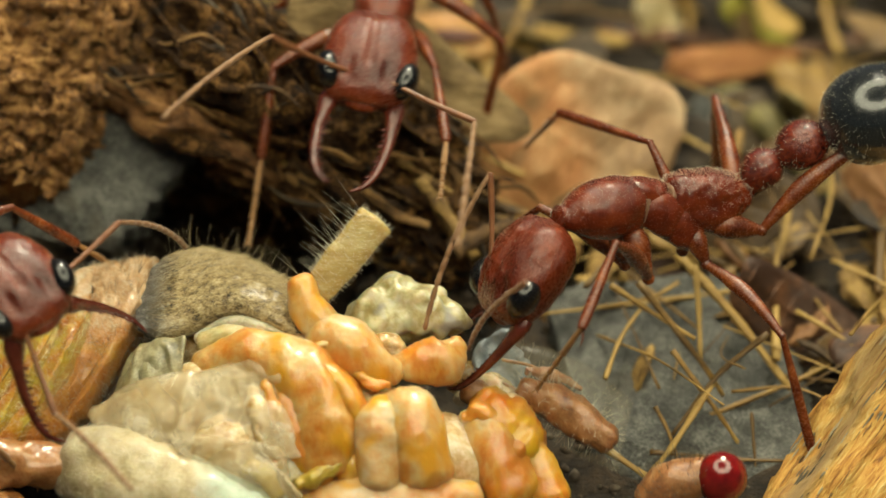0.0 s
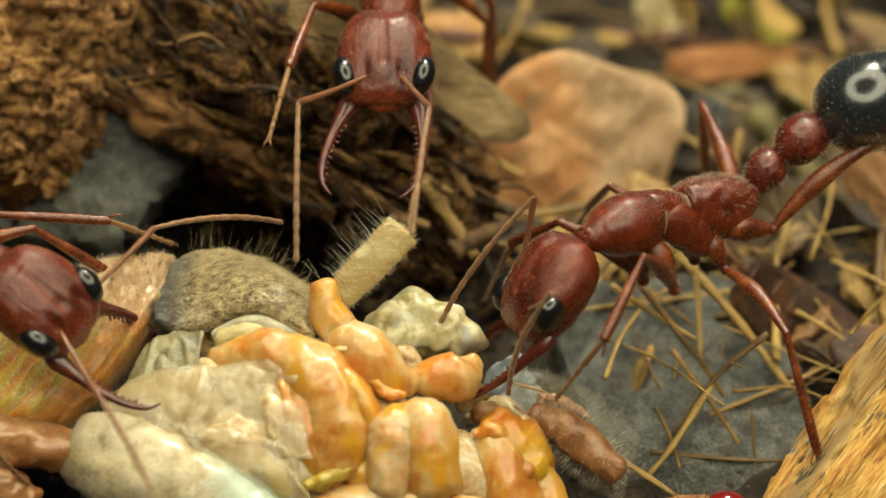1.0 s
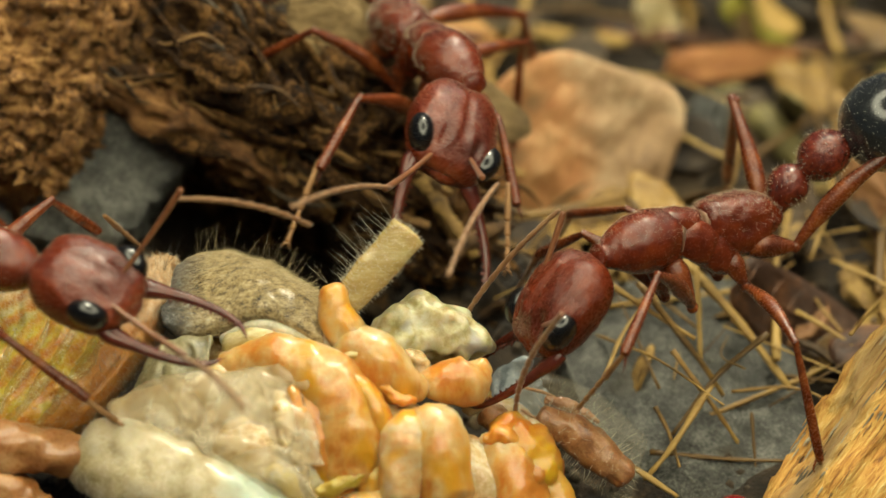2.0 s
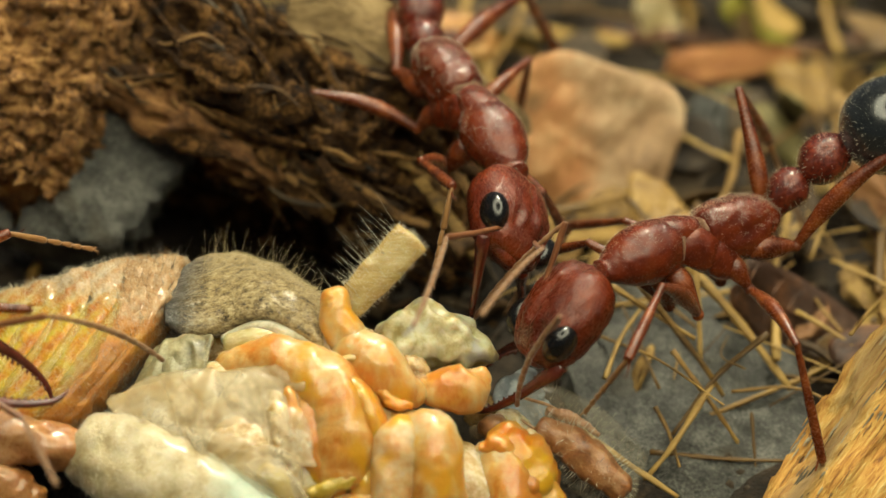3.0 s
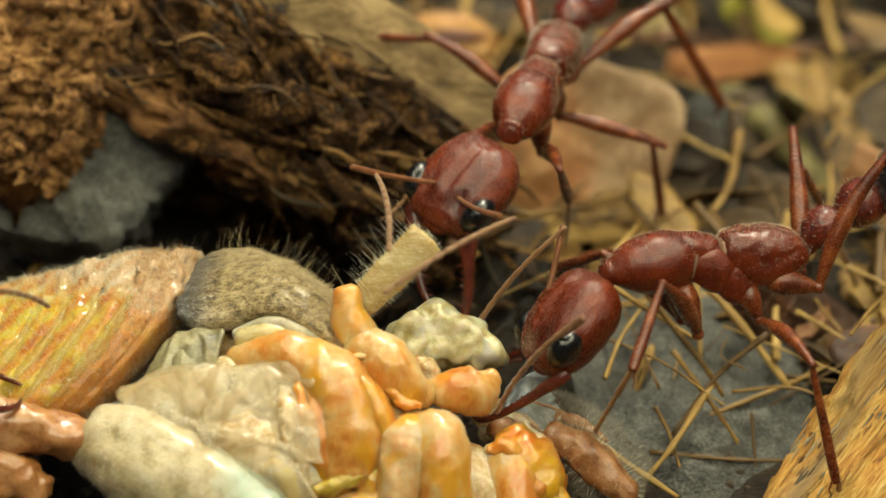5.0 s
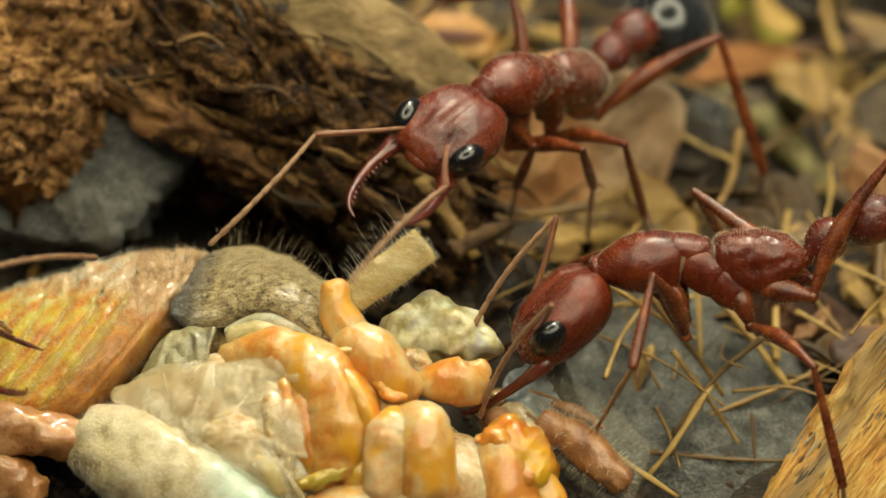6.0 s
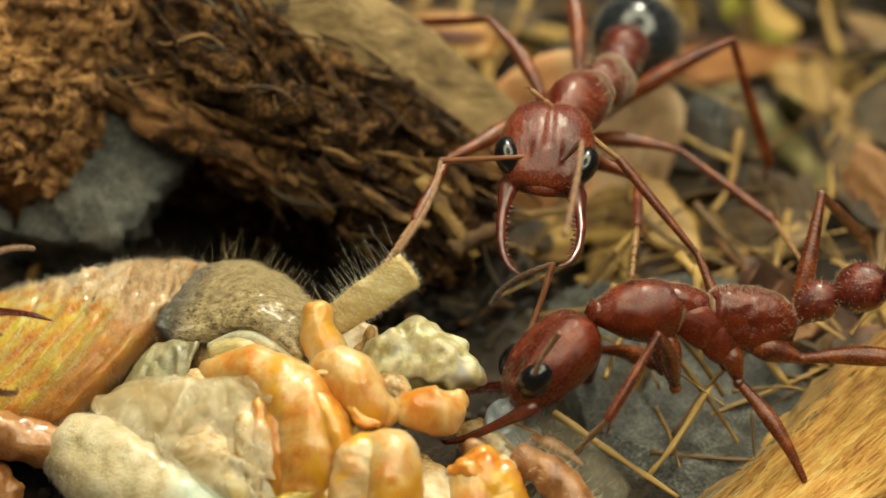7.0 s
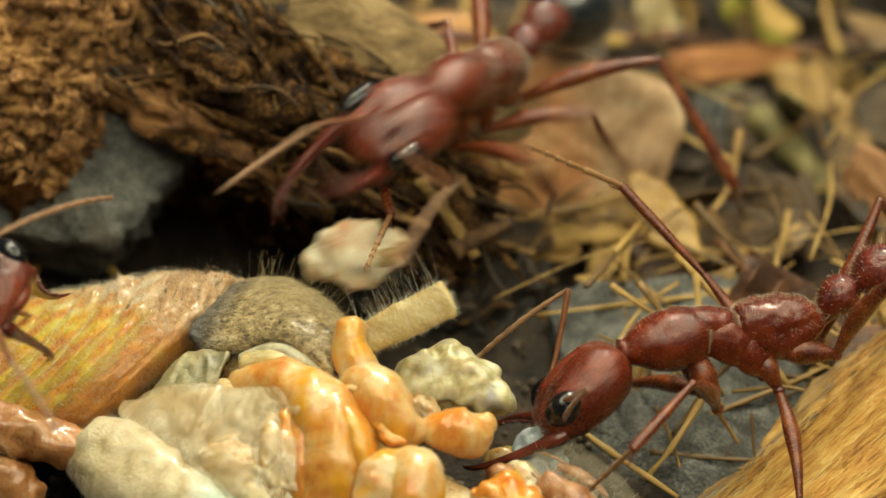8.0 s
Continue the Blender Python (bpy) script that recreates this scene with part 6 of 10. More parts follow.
    walk(a["fl_tarsus"], [(0, mm(4.46, 4.3, -3.47, 0.0, 54.5, -79.1)), (0.5, mm(5, 3.36, -3.62, -10.0, 45.0, -92.1)), (1, mm(5.08, 3.44, -3.41, -3.3, 47.6, -82.9)), (1.5, mm(4.92, 3.79, -3.32, -2.3, 47.5, -81.4)), (2.8, mm(5.33, 4.39, -2.65, -3.3, 42.9, -82.8)), (3, mm(5.37, 4.26, -2.7, -3.8, 42.6, -83.7)), (3.5, mm(4.46, 3.85, -3.09, -11.4, 54.6, -93.7)), (4, mm(4.42, 4.28, -3.06, -3.0, 57.1, -83.5)), (4.5, mm(4.4, 4.24, -3.01, -5.4, 55.1, -86.5)), (5.8, mm(2.09, 5.06, -2.49, 22.3, 57.4, -53.4)), (6, mm(1.99, 5.1, -2.47, 22.3, 57.4, -53.5)), (6.5, mm(3.58, 3.78, -2.98, -2.0, 55.4, -82.5)), (7, mm(3.25, 3.73, -3.29, -0.3, 48.4, -80.2)), (7.5, mm(4.14, 5.78, -2.34, 12.2, 44.5, -63.1)), (8, mm(4.59, 5.12, -2.55, 8.8, 43.3, -68.0))])
    walk(a["ml_femur"], [(0, mm(-2.25, 0.95, -2.05, 0.0, 24.7, 114.1)), (0.5, mm(-2.25, 0.95, -2.05, -8.7, 25.3, 93.8)), (1, mm(-2.25, 0.95, -2.05, -10.8, 23.4, 88.6)), (1.5, mm(-2.25, 0.95, -2.05, -11.8, 17.4, 85.9)), (2.8, mm(-2.25, 0.95, -2.05, -13.5, 16.2, 80.0)), (3, mm(-2.25, 0.95, -2.05, -13.7, 17.3, 79.3)), (3.5, mm(-2.25, 0.95, -2.05, -11.7, 3.0, 90.2)), (4, mm(-2.25, 0.95, -2.05, -11.6, 6.1, 91.5)), (4.5, mm(-2.25, 0.95, -2.05, -11.7, 6.7, 90.7)), (5.8, mm(-2.25, 0.95, -2.05, -9.4, 2.0, 120.3)), (6, mm(-2.25, 0.95, -2.05, -9.4, 2.1, 122.1)), (6.5, mm(-2.25, 0.95, -2.05, -2.2, -18.6, 75.5)), (6.733, mm(-2.25, 0.95, -2.05, -4.5, 9.9, 104.1)), (7, mm(-2.25, 0.95, -2.05, 13.1, 38.5, 144.2)), (7.5, mm(-2.25, 0.95, -2.05, -20.6, 43.2, 94.5)), (8, mm(-2.25, 0.95, -2.05, -23.1, 49.6, 91.0))])
    walk(a["ml_tibia"], [(0, mm(-3.81, 4.43, -3.81, 0.0, 68.3, 159.6)), (0.5, mm(-2.5, 4.74, -3.85, -14.3, 74.2, 144.5)), (1, mm(-2.15, 4.8, -3.72, -15.5, 73.6, 143.3)), (1.5, mm(-1.96, 4.95, -3.3, 9.1, 73.7, 168.8)), (2.8, mm(-1.55, 4.92, -3.22, 10.3, 79.6, 170.1)), (3, mm(-1.51, 4.89, -3.3, 17.2, 79.1, 177.1)), (3.5, mm(-2.27, 5.14, -2.27, -1.5, 72.0, 157.8)), (4, mm(-2.36, 5.12, -2.5, -14.2, 72.4, 144.5)), (4.5, mm(-2.3, 5.12, -2.54, -1.1, 71.8, 158.3)), (5.8, mm(-4.37, 4.57, -2.2, 12.0, 72.2, 172.0)), (6, mm(-4.48, 4.51, -2.21, 11.8, 72.1, 171.8)), (6.5, mm(-1.25, 4.8, -0.71, 54.8, 57.2, -141.4)), (7, mm(-4.92, 2.87, -4.66, 46.2, 52.9, -151.9)), (7.5, mm(-2.49, 4, -4.92, 69.7, 53.8, -122.8)), (8, mm(-2.3, 3.67, -5.25, 68.9, 54.1, -123.8))])
    walk(a["ml_tarsus"], [(0, mm(-5.4, 5.03, -8.08, -0.0, 44.9, -130.4)), (0.5, mm(-3.52, 5.46, -8.27, -2.5, 47.6, -133.8)), (1, mm(-3.19, 5.58, -8.13, -2.9, 47.3, -134.4)), (1.5, mm(-3.23, 5.2, -7.72, -1.6, 49.6, -132.7)), (2.8, mm(-2.37, 5.06, -7.75, 4.0, 51.8, -125.3)), (3, mm(-2.38, 4.94, -7.82, 3.5, 50.6, -126.0)), (3.5, mm(-3.58, 5.68, -6.65, -2.2, 51.1, -133.4)), (4, mm(-3.5, 5.93, -6.88, -0.4, 44.8, -130.9)), (4.5, mm(-3.64, 5.65, -6.91, 0.2, 45.0, -130.2)), (5.8, mm(-5.76, 4.77, -6.57, 22.3, 46.7, -99.7)), (6, mm(-5.88, 4.71, -6.58, 22.2, 46.7, -99.7)), (6.5, mm(-3.2, 3.25, -4.58, 7.8, 43.1, -120.1)), (7, mm(-7.36, 1.57, -8.33, 0.3, 45.2, -130.9)), (7.5, mm(-3.96, 1.72, -8.64, 12.1, 46.5, -114.5)), (8, mm(-3.8, 1.44, -8.97, 10.9, 46.5, -116.0))])
    walk(a["hl_femur"], [(0, mm(-4.4, 0.95, -0.75, 0.0, -45.8, 159.6)), (0.5, mm(-4.4, 0.95, -0.75, 6.4, -39.0, 150.1)), (1, mm(-4.4, 0.95, -0.75, 7.2, -40.6, 148.9)), (1.5, mm(-4.4, 0.95, -0.75, 2.9, -46.1, 155.1)), (2.8, mm(-4.4, 0.95, -0.75, 18.4, -42.0, 132.9)), (3, mm(-4.4, 0.95, -0.75, 16.9, -41.6, 135.3)), (3.5, mm(-4.4, 0.95, -0.75, -6.5, -58.9, 165.0)), (4, mm(-4.4, 0.95, -0.75, 42.4, -55.4, 108.2)), (4.5, mm(-4.4, 0.95, -0.75, 22.0, -63.7, 131.8)), (5.8, mm(-4.4, 0.95, -0.75, -50.2, -61.6, -149.5)), (6, mm(-4.4, 0.95, -0.75, -35.9, -64.7, -165.5)), (6.5, mm(-4.4, 0.95, -0.75, 4.3, -11.8, 138.8)), (7, mm(-4.4, 0.95, -0.75, 0.2, -10.0, 160.2)), (7.5, mm(-4.4, 0.95, -0.75, 28.3, -39.3, 99.9)), (8, mm(-4.4, 0.95, -0.75, 20.5, -47.9, 111.2))])
    walk(a["hl_tibia"], [(0, mm(-8.06, 2.31, 3.27, -0.0, 25.5, 98.5)), (0.5, mm(-8.17, 3.12, 2.78, -6.5, 30.2, 84.6)), (1, mm(-8.04, 3.15, 2.89, -7.4, 30.6, 82.9)), (1.5, mm(-7.92, 2.58, 3.29, -8.8, 26.3, 79.8)), (2.8, mm(-7.24, 4, 3, -10.6, 23.6, 75.7)), (3, mm(-7.37, 3.9, 2.97, -11.0, 23.9, 74.7)), (3.5, mm(-7.19, 1.7, 4.05, -5.8, 18.5, 89.0)), (4, mm(-5.39, 3.97, 3.86, -6.5, 5.8, 85.4)), (4.5, mm(-6.05, 2.8, 4.27, -6.4, 12.6, 86.0)), (5.8, mm(-6.7, -0.4, 4.17, -0.3, 10.7, 115.6)), (6, mm(-6.71, 0.35, 4.31, -0.3, 9.4, 115.8)), (6.5, mm(-8.52, 4.56, 0.4, -0.4, -6.0, 113.9)), (7, mm(-9.59, 2.81, 0.22, 1.4, -13.5, 103.5)), (7.5, mm(-5.15, 5.22, 2.79, 2.0, 4.3, 96.4)), (8, mm(-5.76, 4.45, 3.41, 0.7, 19.3, 90.4))])
    walk(a["hl_tarsus"], [(0, mm(-8.83, 7.49, 0.77, 0.0, 29.4, 76.2)), (0.5, mm(-7.69, 8.11, -0.14, -5.3, 32.1, 65.8)), (1, mm(-7.43, 8.1, -0.06, -6.0, 32.5, 64.5)), (1.5, mm(-7, 7.7, 0.72, -3.6, 31.1, 69.1)), (2.8, mm(-5.92, 9.15, 0.68, -5.5, 30.9, 65.4)), (3, mm(-5.98, 9.01, 0.62, -6.1, 31.2, 64.3)), (3.5, mm(-7.1, 7.2, 2.2, -1.2, 29.8, 73.9)), (4, mm(-4.93, 9.72, 3.28, -0.3, 28.0, 75.7)), (4.5, mm(-5.66, 8.45, 3, -0.2, 28.5, 76.0)), (5.8, mm(-9.16, 4.74, 3.1, 11.2, 24.3, 101.4)), (6, mm(-9.2, 5.5, 3.36, 11.2, 24.0, 101.3)), (6.5, mm(-10.87, 9.83, 1, 5.5, 15.4, 84.4)), (7, mm(-10.91, 8.3, 1.57, 6.0, 15.0, 86.5)), (7.5, mm(-5.79, 10.97, 2.36, 6.8, 29.2, 88.7)), (8, mm(-5.79, 9.92, 1.49, 4.6, 30.8, 84.2))])
    walk(a["fr_femur"], [(0, mm(0.1, -0.95, -2.6, -0.0, -26.1, -34.6)), (0.5, mm(0.1, -0.95, -2.6, 3.2, -30.5, -41.4)), (1, mm(0.1, -0.95, -2.6, 4.2, -32.6, -43.2)), (1.5, mm(0.1, -0.95, -2.6, 2.9, -33.3, -40.8)), (2.8, mm(0.1, -0.95, -2.6, 3.7, -39.9, -42.2)), (3, mm(0.1, -0.95, -2.6, 4.3, -40.1, -43.0)), (3.5, mm(0.1, -0.95, -2.6, 2.1, -34.9, -39.6)), (4, mm(0.1, -0.95, -2.6, 1.0, -33.8, -37.5)), (4.5, mm(0.1, -0.95, -2.6, 0.8, -32.8, -37.2)), (5.8, mm(0.1, -0.95, -2.6, -13.0, -32.0, -11.7)), (6, mm(0.1, -0.95, -2.6, -12.1, -35.5, -13.4)), (6.5, mm(0.1, -0.95, -2.6, -4.5, -29.5, -27.4)), (7, mm(0.1, -0.95, -2.6, 2.6, 10.7, -67.1)), (7.5, mm(0.1, -0.95, -2.6, 4.8, 10.5, -55.3)), (8, mm(0.1, -0.95, -2.6, 4.1, 8.9, -59.8))])
    walk(a["fr_tibia"], [(0, mm(2.91, -2.89, -0.93, -0.0, 33.1, -93.1)), (0.5, mm(2.56, -3.11, -0.67, -0.2, 23.9, -93.5)), (1, mm(2.43, -3.14, -0.55, 0.4, 23.6, -92.1)), (1.5, mm(2.51, -3.02, -0.52, -0.1, 25.9, -93.2)), (2.8, mm(2.26, -2.91, -0.16, 3.0, 17.5, -84.9)), (3, mm(2.22, -2.93, -0.15, 2.5, 15.8, -86.6)), (3.5, mm(2.5, -2.93, -0.43, 0.9, 25.8, -91.1)), (4, mm(2.61, -2.87, -0.49, 1.7, 25.9, -89.3)), (4.5, mm(2.64, -2.88, -0.54, 1.8, 24.1, -89.1)), (5.8, mm(3.26, -1.61, -0.59, 16.2, 26.5, -56.0)), (6, mm(3.11, -1.67, -0.4, 17.2, 29.5, -53.9)), (6.5, mm(3.04, -2.47, -0.73, 4.0, 35.0, -78.3)), (7, mm(1.55, -4.39, -3.31, -12.3, 62.2, -99.4)), (7.5, mm(2.23, -4.02, -3.29, 13.1, 55.6, -69.9)), (8, mm(1.99, -4.19, -3.19, 14.5, 53.8, -68.3))])
    walk(a["fr_tarsus"], [(0, mm(2.75, -5.81, -2.84, 0.0, 51.7, -102.4)), (0.5, mm(2.36, -6.31, -2.09, -1.2, 48.7, -104.0)), (1, mm(2.31, -6.34, -1.95, -0.4, 48.3, -102.9)), (1.5, mm(2.33, -6.17, -2.04, 2.2, 45.6, -99.4)), (2.8, mm(2.56, -6.23, -1.21, 7.8, 47.5, -91.6)), (3, mm(2.42, -6.3, -1.1, 7.2, 47.1, -92.4)), (3.5, mm(2.44, -6.08, -1.95, 2.8, 51.5, -98.3)), (4, mm(2.64, -6.02, -2.02, 2.1, 52.1, -99.1)), (4.5, mm(2.69, -6.07, -1.97, 2.1, 52.1, -99.1)), (5.8, mm(5.01, -4.2, -2.15, 31.9, 55.1, -62.6)), (6, mm(4.9, -4.13, -2.12, 31.8, 55.1, -62.7)), (6.5, mm(3.62, -5.28, -2.74, 9.8, 56.0, -89.2)), (7, mm(1.28, -6, -6.41, -33.9, 52.1, -141.9)), (7.5, mm(2.91, -5.88, -6.18, -20.0, 41.8, -123.1)), (8, mm(2.76, -6.11, -6.01, -21.3, 42.1, -124.9))])
    walk(a["mr_femur"], [(0, mm(-2.25, -0.95, -2.05, 0.0, -63.5, -53.6)), (0.5, mm(-2.25, -0.95, -2.05, -0.7, -57.9, -52.8)), (1, mm(-2.25, -0.95, -2.05, -6.3, -38.6, -45.4)), (1.5, mm(-2.25, -0.95, -2.05, -9.0, -33.4, -40.9)), (2.8, mm(-2.25, -0.95, -2.05, -9.1, -35.1, -40.6)), (3, mm(-2.25, -0.95, -2.05, -8.8, -34.4, -41.1)), (3.5, mm(-2.25, -0.95, -2.05, -11.0, -25.3, -36.8)), (4, mm(-2.25, -0.95, -2.05, -11.2, -30.0, -36.3)), (4.5, mm(-2.25, -0.95, -2.05, -11.6, -26.8, -35.5)), (5.8, mm(-2.25, -0.95, -2.05, -23.1, -18.5, -6.3)), (6, mm(-2.25, -0.95, -2.05, -22.9, -20.1, -6.9)), (6.5, mm(-2.25, -0.95, -2.05, -0.2, -54.7, -41.8)), (7, mm(-2.25, -0.95, -2.05, 1.5, -58.4, -43.9)), (7.5, mm(-2.25, -0.95, -2.05, -7.8, -46.8, -32.3)), (8, mm(-2.25, -0.95, -2.05, -1.5, -54.6, -40.4))])
    walk(a["mr_tibia"], [(0, mm(-1.14, -2.46, 1.71, 0.0, -0.9, -69.0)), (0.5, mm(-0.9, -2.73, 1.51, -3.4, 23.3, -85.8)), (1, mm(0.05, -3.29, 0.57, -15.1, 22.3, -115.6)), (1.5, mm(0.4, -3.24, 0.26, -7.5, 18.4, -93.8)), (2.8, mm(0.36, -3.19, 0.36, -7.3, 11.3, -93.2)), (3, mm(0.36, -3.23, 0.32, -7.7, 12.1, -95.2)), (3.5, mm(0.79, -3.23, -0.26, -9.0, 15.5, -100.8)), (4, mm(0.68, -3.1, 0.05, -6.1, 16.0, -90.1)), (4.5, mm(0.8, -3.13, -0.16, -6.4, 16.8, -91.2)), (5.8, mm(1.71, -1.39, -0.72, 7.5, 19.6, -48.4)), (6, mm(1.67, -1.42, -0.61, 7.3, 21.1, -49.0)), (6.5, mm(-0.44, -2.57, 1.38, -4.7, 30.7, -76.0)), (6.733, mm(-0.55, -2.52, 1.45, 1.4, -0.2, -53.9)), (7, mm(-0.66, -2.48, 1.53, -7.2, -35.3, -27.7)), (7.5, mm(0.18, -2.49, 1.01, -7.9, -37.6, -26.3)), (8, mm(-0.4, -2.53, 1.37, -4.7, -43.0, -31.3))])
    walk(a["mr_tarsus"], [(0, mm(0.51, -6.76, 1.78, 0.0, 31.7, -99.8)), (0.5, mm(-0.6, -6.94, -0.31, -0.6, 42.5, -100.8)), (1, mm(-1.78, -7.13, -1.18, -7.9, 32.9, -112.6)), (1.5, mm(0.11, -7.6, -1.19, -5.0, 34.1, -107.5)), (2.8, mm(0.11, -7.69, -0.54, -4.0, 33.1, -105.6)), (3, mm(-0.04, -7.71, -0.65, -4.4, 32.9, -106.3)), (3.5, mm(-0.04, -7.58, -1.49, -5.7, 35.5, -108.7)), (4, mm(0.67, -7.53, -1.21, -4.5, 34.4, -106.5)), (4.5, mm(0.71, -7.53, -1.48, -4.5, 32.9, -106.5)), (5.8, mm(4.59, -4.63, -2.26, 15.4, 36.8, -72.4)), (6, mm(4.48, -4.66, -2.27, 15.4, 36.8, -72.5)), (6.5, mm(0.51, -6.41, -0.97, 6.4, 43.4, -86.4)), (6.733, mm(1.59, -5.31, 1.61, 23.6, 13.8, -52.3)), (7, mm(2.66, -4.22, 4.18, 20.8, -23.9, -22.5)), (7.5, mm(3.45, -4.1, 3.82, 18.6, -0.5, -12.6)), (8, mm(2.47, -4.28, 4.51, 13.7, -25.6, 8.6))])
    walk(a["hr_femur"], [(0, mm(-4.4, -0.95, -0.75, -0.0, -39.2, -101.2)), (0.5, mm(-4.4, -0.95, -0.75, 2.9, -36.9, -105.9)), (1, mm(-4.4, -0.95, -0.75, 2.5, -40.8, -105.2)), (1.5, mm(-4.4, -0.95, -0.75, -7.0, -45.4, -91.4)), (2.8, mm(-4.4, -0.95, -0.75, 24.8, -78.9, -125.7)), (3, mm(-4.4, -0.95, -0.75, -12.3, -76.6, -87.7)), (3.5, mm(-4.4, -0.95, -0.75, 33.6, -61.0, -136.2)), (4, mm(-4.4, -0.95, -0.75, -32.6, -70.4, -65.3)), (4.5, mm(-4.4, -0.95, -0.75, 31.4, -42.8, -137.3)), (5.133, mm(-4.4, -0.95, -0.75, -25.1, -58.5, -68.2)), (5.8, mm(-4.4, -0.95, -0.75, -67.4, -30.9, -11.9)), (6, mm(-4.4, -0.95, -0.75, -59.5, -24.5, -28.8)), (6.5, mm(-4.4, -0.95, -0.75, 43.8, -74.3, -141.8)), (7, mm(-4.4, -0.95, -0.75, 5.5, -76.2, -102.3)), (7.5, mm(-4.4, -0.95, -0.75, 33.8, -42.1, -133.6)), (8, mm(-4.4, -0.95, -0.75, 59.7, -65.0, -164.9))])
    walk(a["hr_tibia"], [(0, mm(-5.24, -5.21, 2.79, -0.0, 46.9, -128.2)), (0.5, mm(-5.63, -5.26, 2.61, -1.4, 40.0, -130.3)), (1, mm(-5.51, -5.04, 2.91, -2.2, 43.4, -131.5)), (1.5, mm(-4.5, -4.88, 3.24, 14.7, 43.4, -107.1)), (2.8, mm(-5.03, -1.83, 4.74, -10.7, 34.8, -146.3)), (3, mm(-4.35, -2.25, 4.7, -5.3, 31.0, -136.4)), (3.5, mm(-6.36, -2.83, 4.15, -4.7, 21.7, -135.0)), (4, mm(-3.61, -2.66, 4.53, -4.3, 29.4, -134.1)), (4.5, mm(-7.42, -3.74, 3.05, -6.4, 34.5, -138.1)), (5.8, mm(0.3, -1.94, 2.12, 7.6, 42.1, -115.7)), (6, mm(0.06, -3.4, 1.58, 8.7, 41.5, -114.1)), (6.5, mm(-5.59, -1.89, 4.64, -3.7, 12.0, -140.3)), (7, mm(-4.68, -2.26, 4.69, -1.9, 26.4, -134.9)), (7.5, mm(-7.27, -3.96, 3, 1.1, 35.4, -129.1)), (8, mm(-6.68, -1.56, 4.33, -4.2, 37.6, -137.9))])
    walk(a["hr_tarsus"], [(0, mm(-7.69, -8.32, -1.45, -0.0, 51.3, -136.2)), (0.5, mm(-8.5, -8.64, -1.12, 0.5, 48.4, -135.6)), (1, mm(-8.3, -8.2, -1.08, -0.1, 45.0, -136.3)), (1.5, mm(-5.74, -8.91, -0.75, 12.4, 49.3, -119.4)), (2.8, mm(-8.99, -4.47, 1.43, -15.2, 42.1, -157.3)), (3, mm(-7.95, -5.68, 1.71, -7.0, 51.7, -146.0)), (3.5, mm(-10.18, -6.64, 2, -10.6, 38.8, -151.1)), (4, mm(-7.13, -6.28, 1.67, -7.7, 42.4, -146.6)), (4.5, mm(-10.98, -6.93, -0.23, -9.9, 39.8, -150.0)), (5.8, mm(-1.56, -5.82, -1.77, 18.1, 52.3, -112.0)), (6, mm(-1.71, -7.37, -2.27, 17.8, 52.6, -112.4)), (6.5, mm(-9.96, -5.51, 3.43, -1.6, 39.1, -139.0)), (7, mm(-8.35, -5.93, 2.11, 1.6, 43.2, -134.1)), (7.5, mm(-10.25, -7.63, -0.35, 4.8, 45.0, -129.5)), (8, mm(-10.09, -4.65, 0.79, 3.0, 47.5, -132.0))])
    walk(a["r_scape"], [(0, mm(5.87, -0.51, -3.16, -78.0, -75.8, -90.0)), (0.5, mm(5.97, -1.06, -2.71, 88.2, -76.9, 103.4)), (1, mm(5.93, -1.12, -2.75, 84.3, -77.4, 107.4)), (1.5, mm(6.01, -0.92, -2.85, 22.8, -75.1, 170.4)), (2.8, mm(6.26, -1.12, -2.29, 14.8, -65.7, 178.7)), (3, mm(6.23, -1.16, -2.28, 27.8, -65.0, 164.5)), (3.5, mm(5.87, -0.64, -3.02, 32.6, -76.6, 159.5)), (4, mm(5.9, -0.54, -2.96, 43.4, -80.4, 148.4)), (4.5, mm(5.92, -0.51, -3.06, -10.1, -73.1, -157.0)), (5.8, mm(6.17, 0.56, -2.58, -37.4, -67.8, -128.1)), (6, mm(6.06, 0.56, -2.58, -37.5, -67.8, -128.0)), (6.5, mm(6.19, -0.38, -2.55, -5.7, -64.3, -162.6)), (7, mm(5.95, -0.23, -3.12, -34.7, -73.0, -131.6)), (7.5, mm(6.29, -0.34, -2.54, -21.7, -68.1, -145.4)), (8, mm(6.27, -0.57, -2.3, -27.8, -70.9, -138.9))])
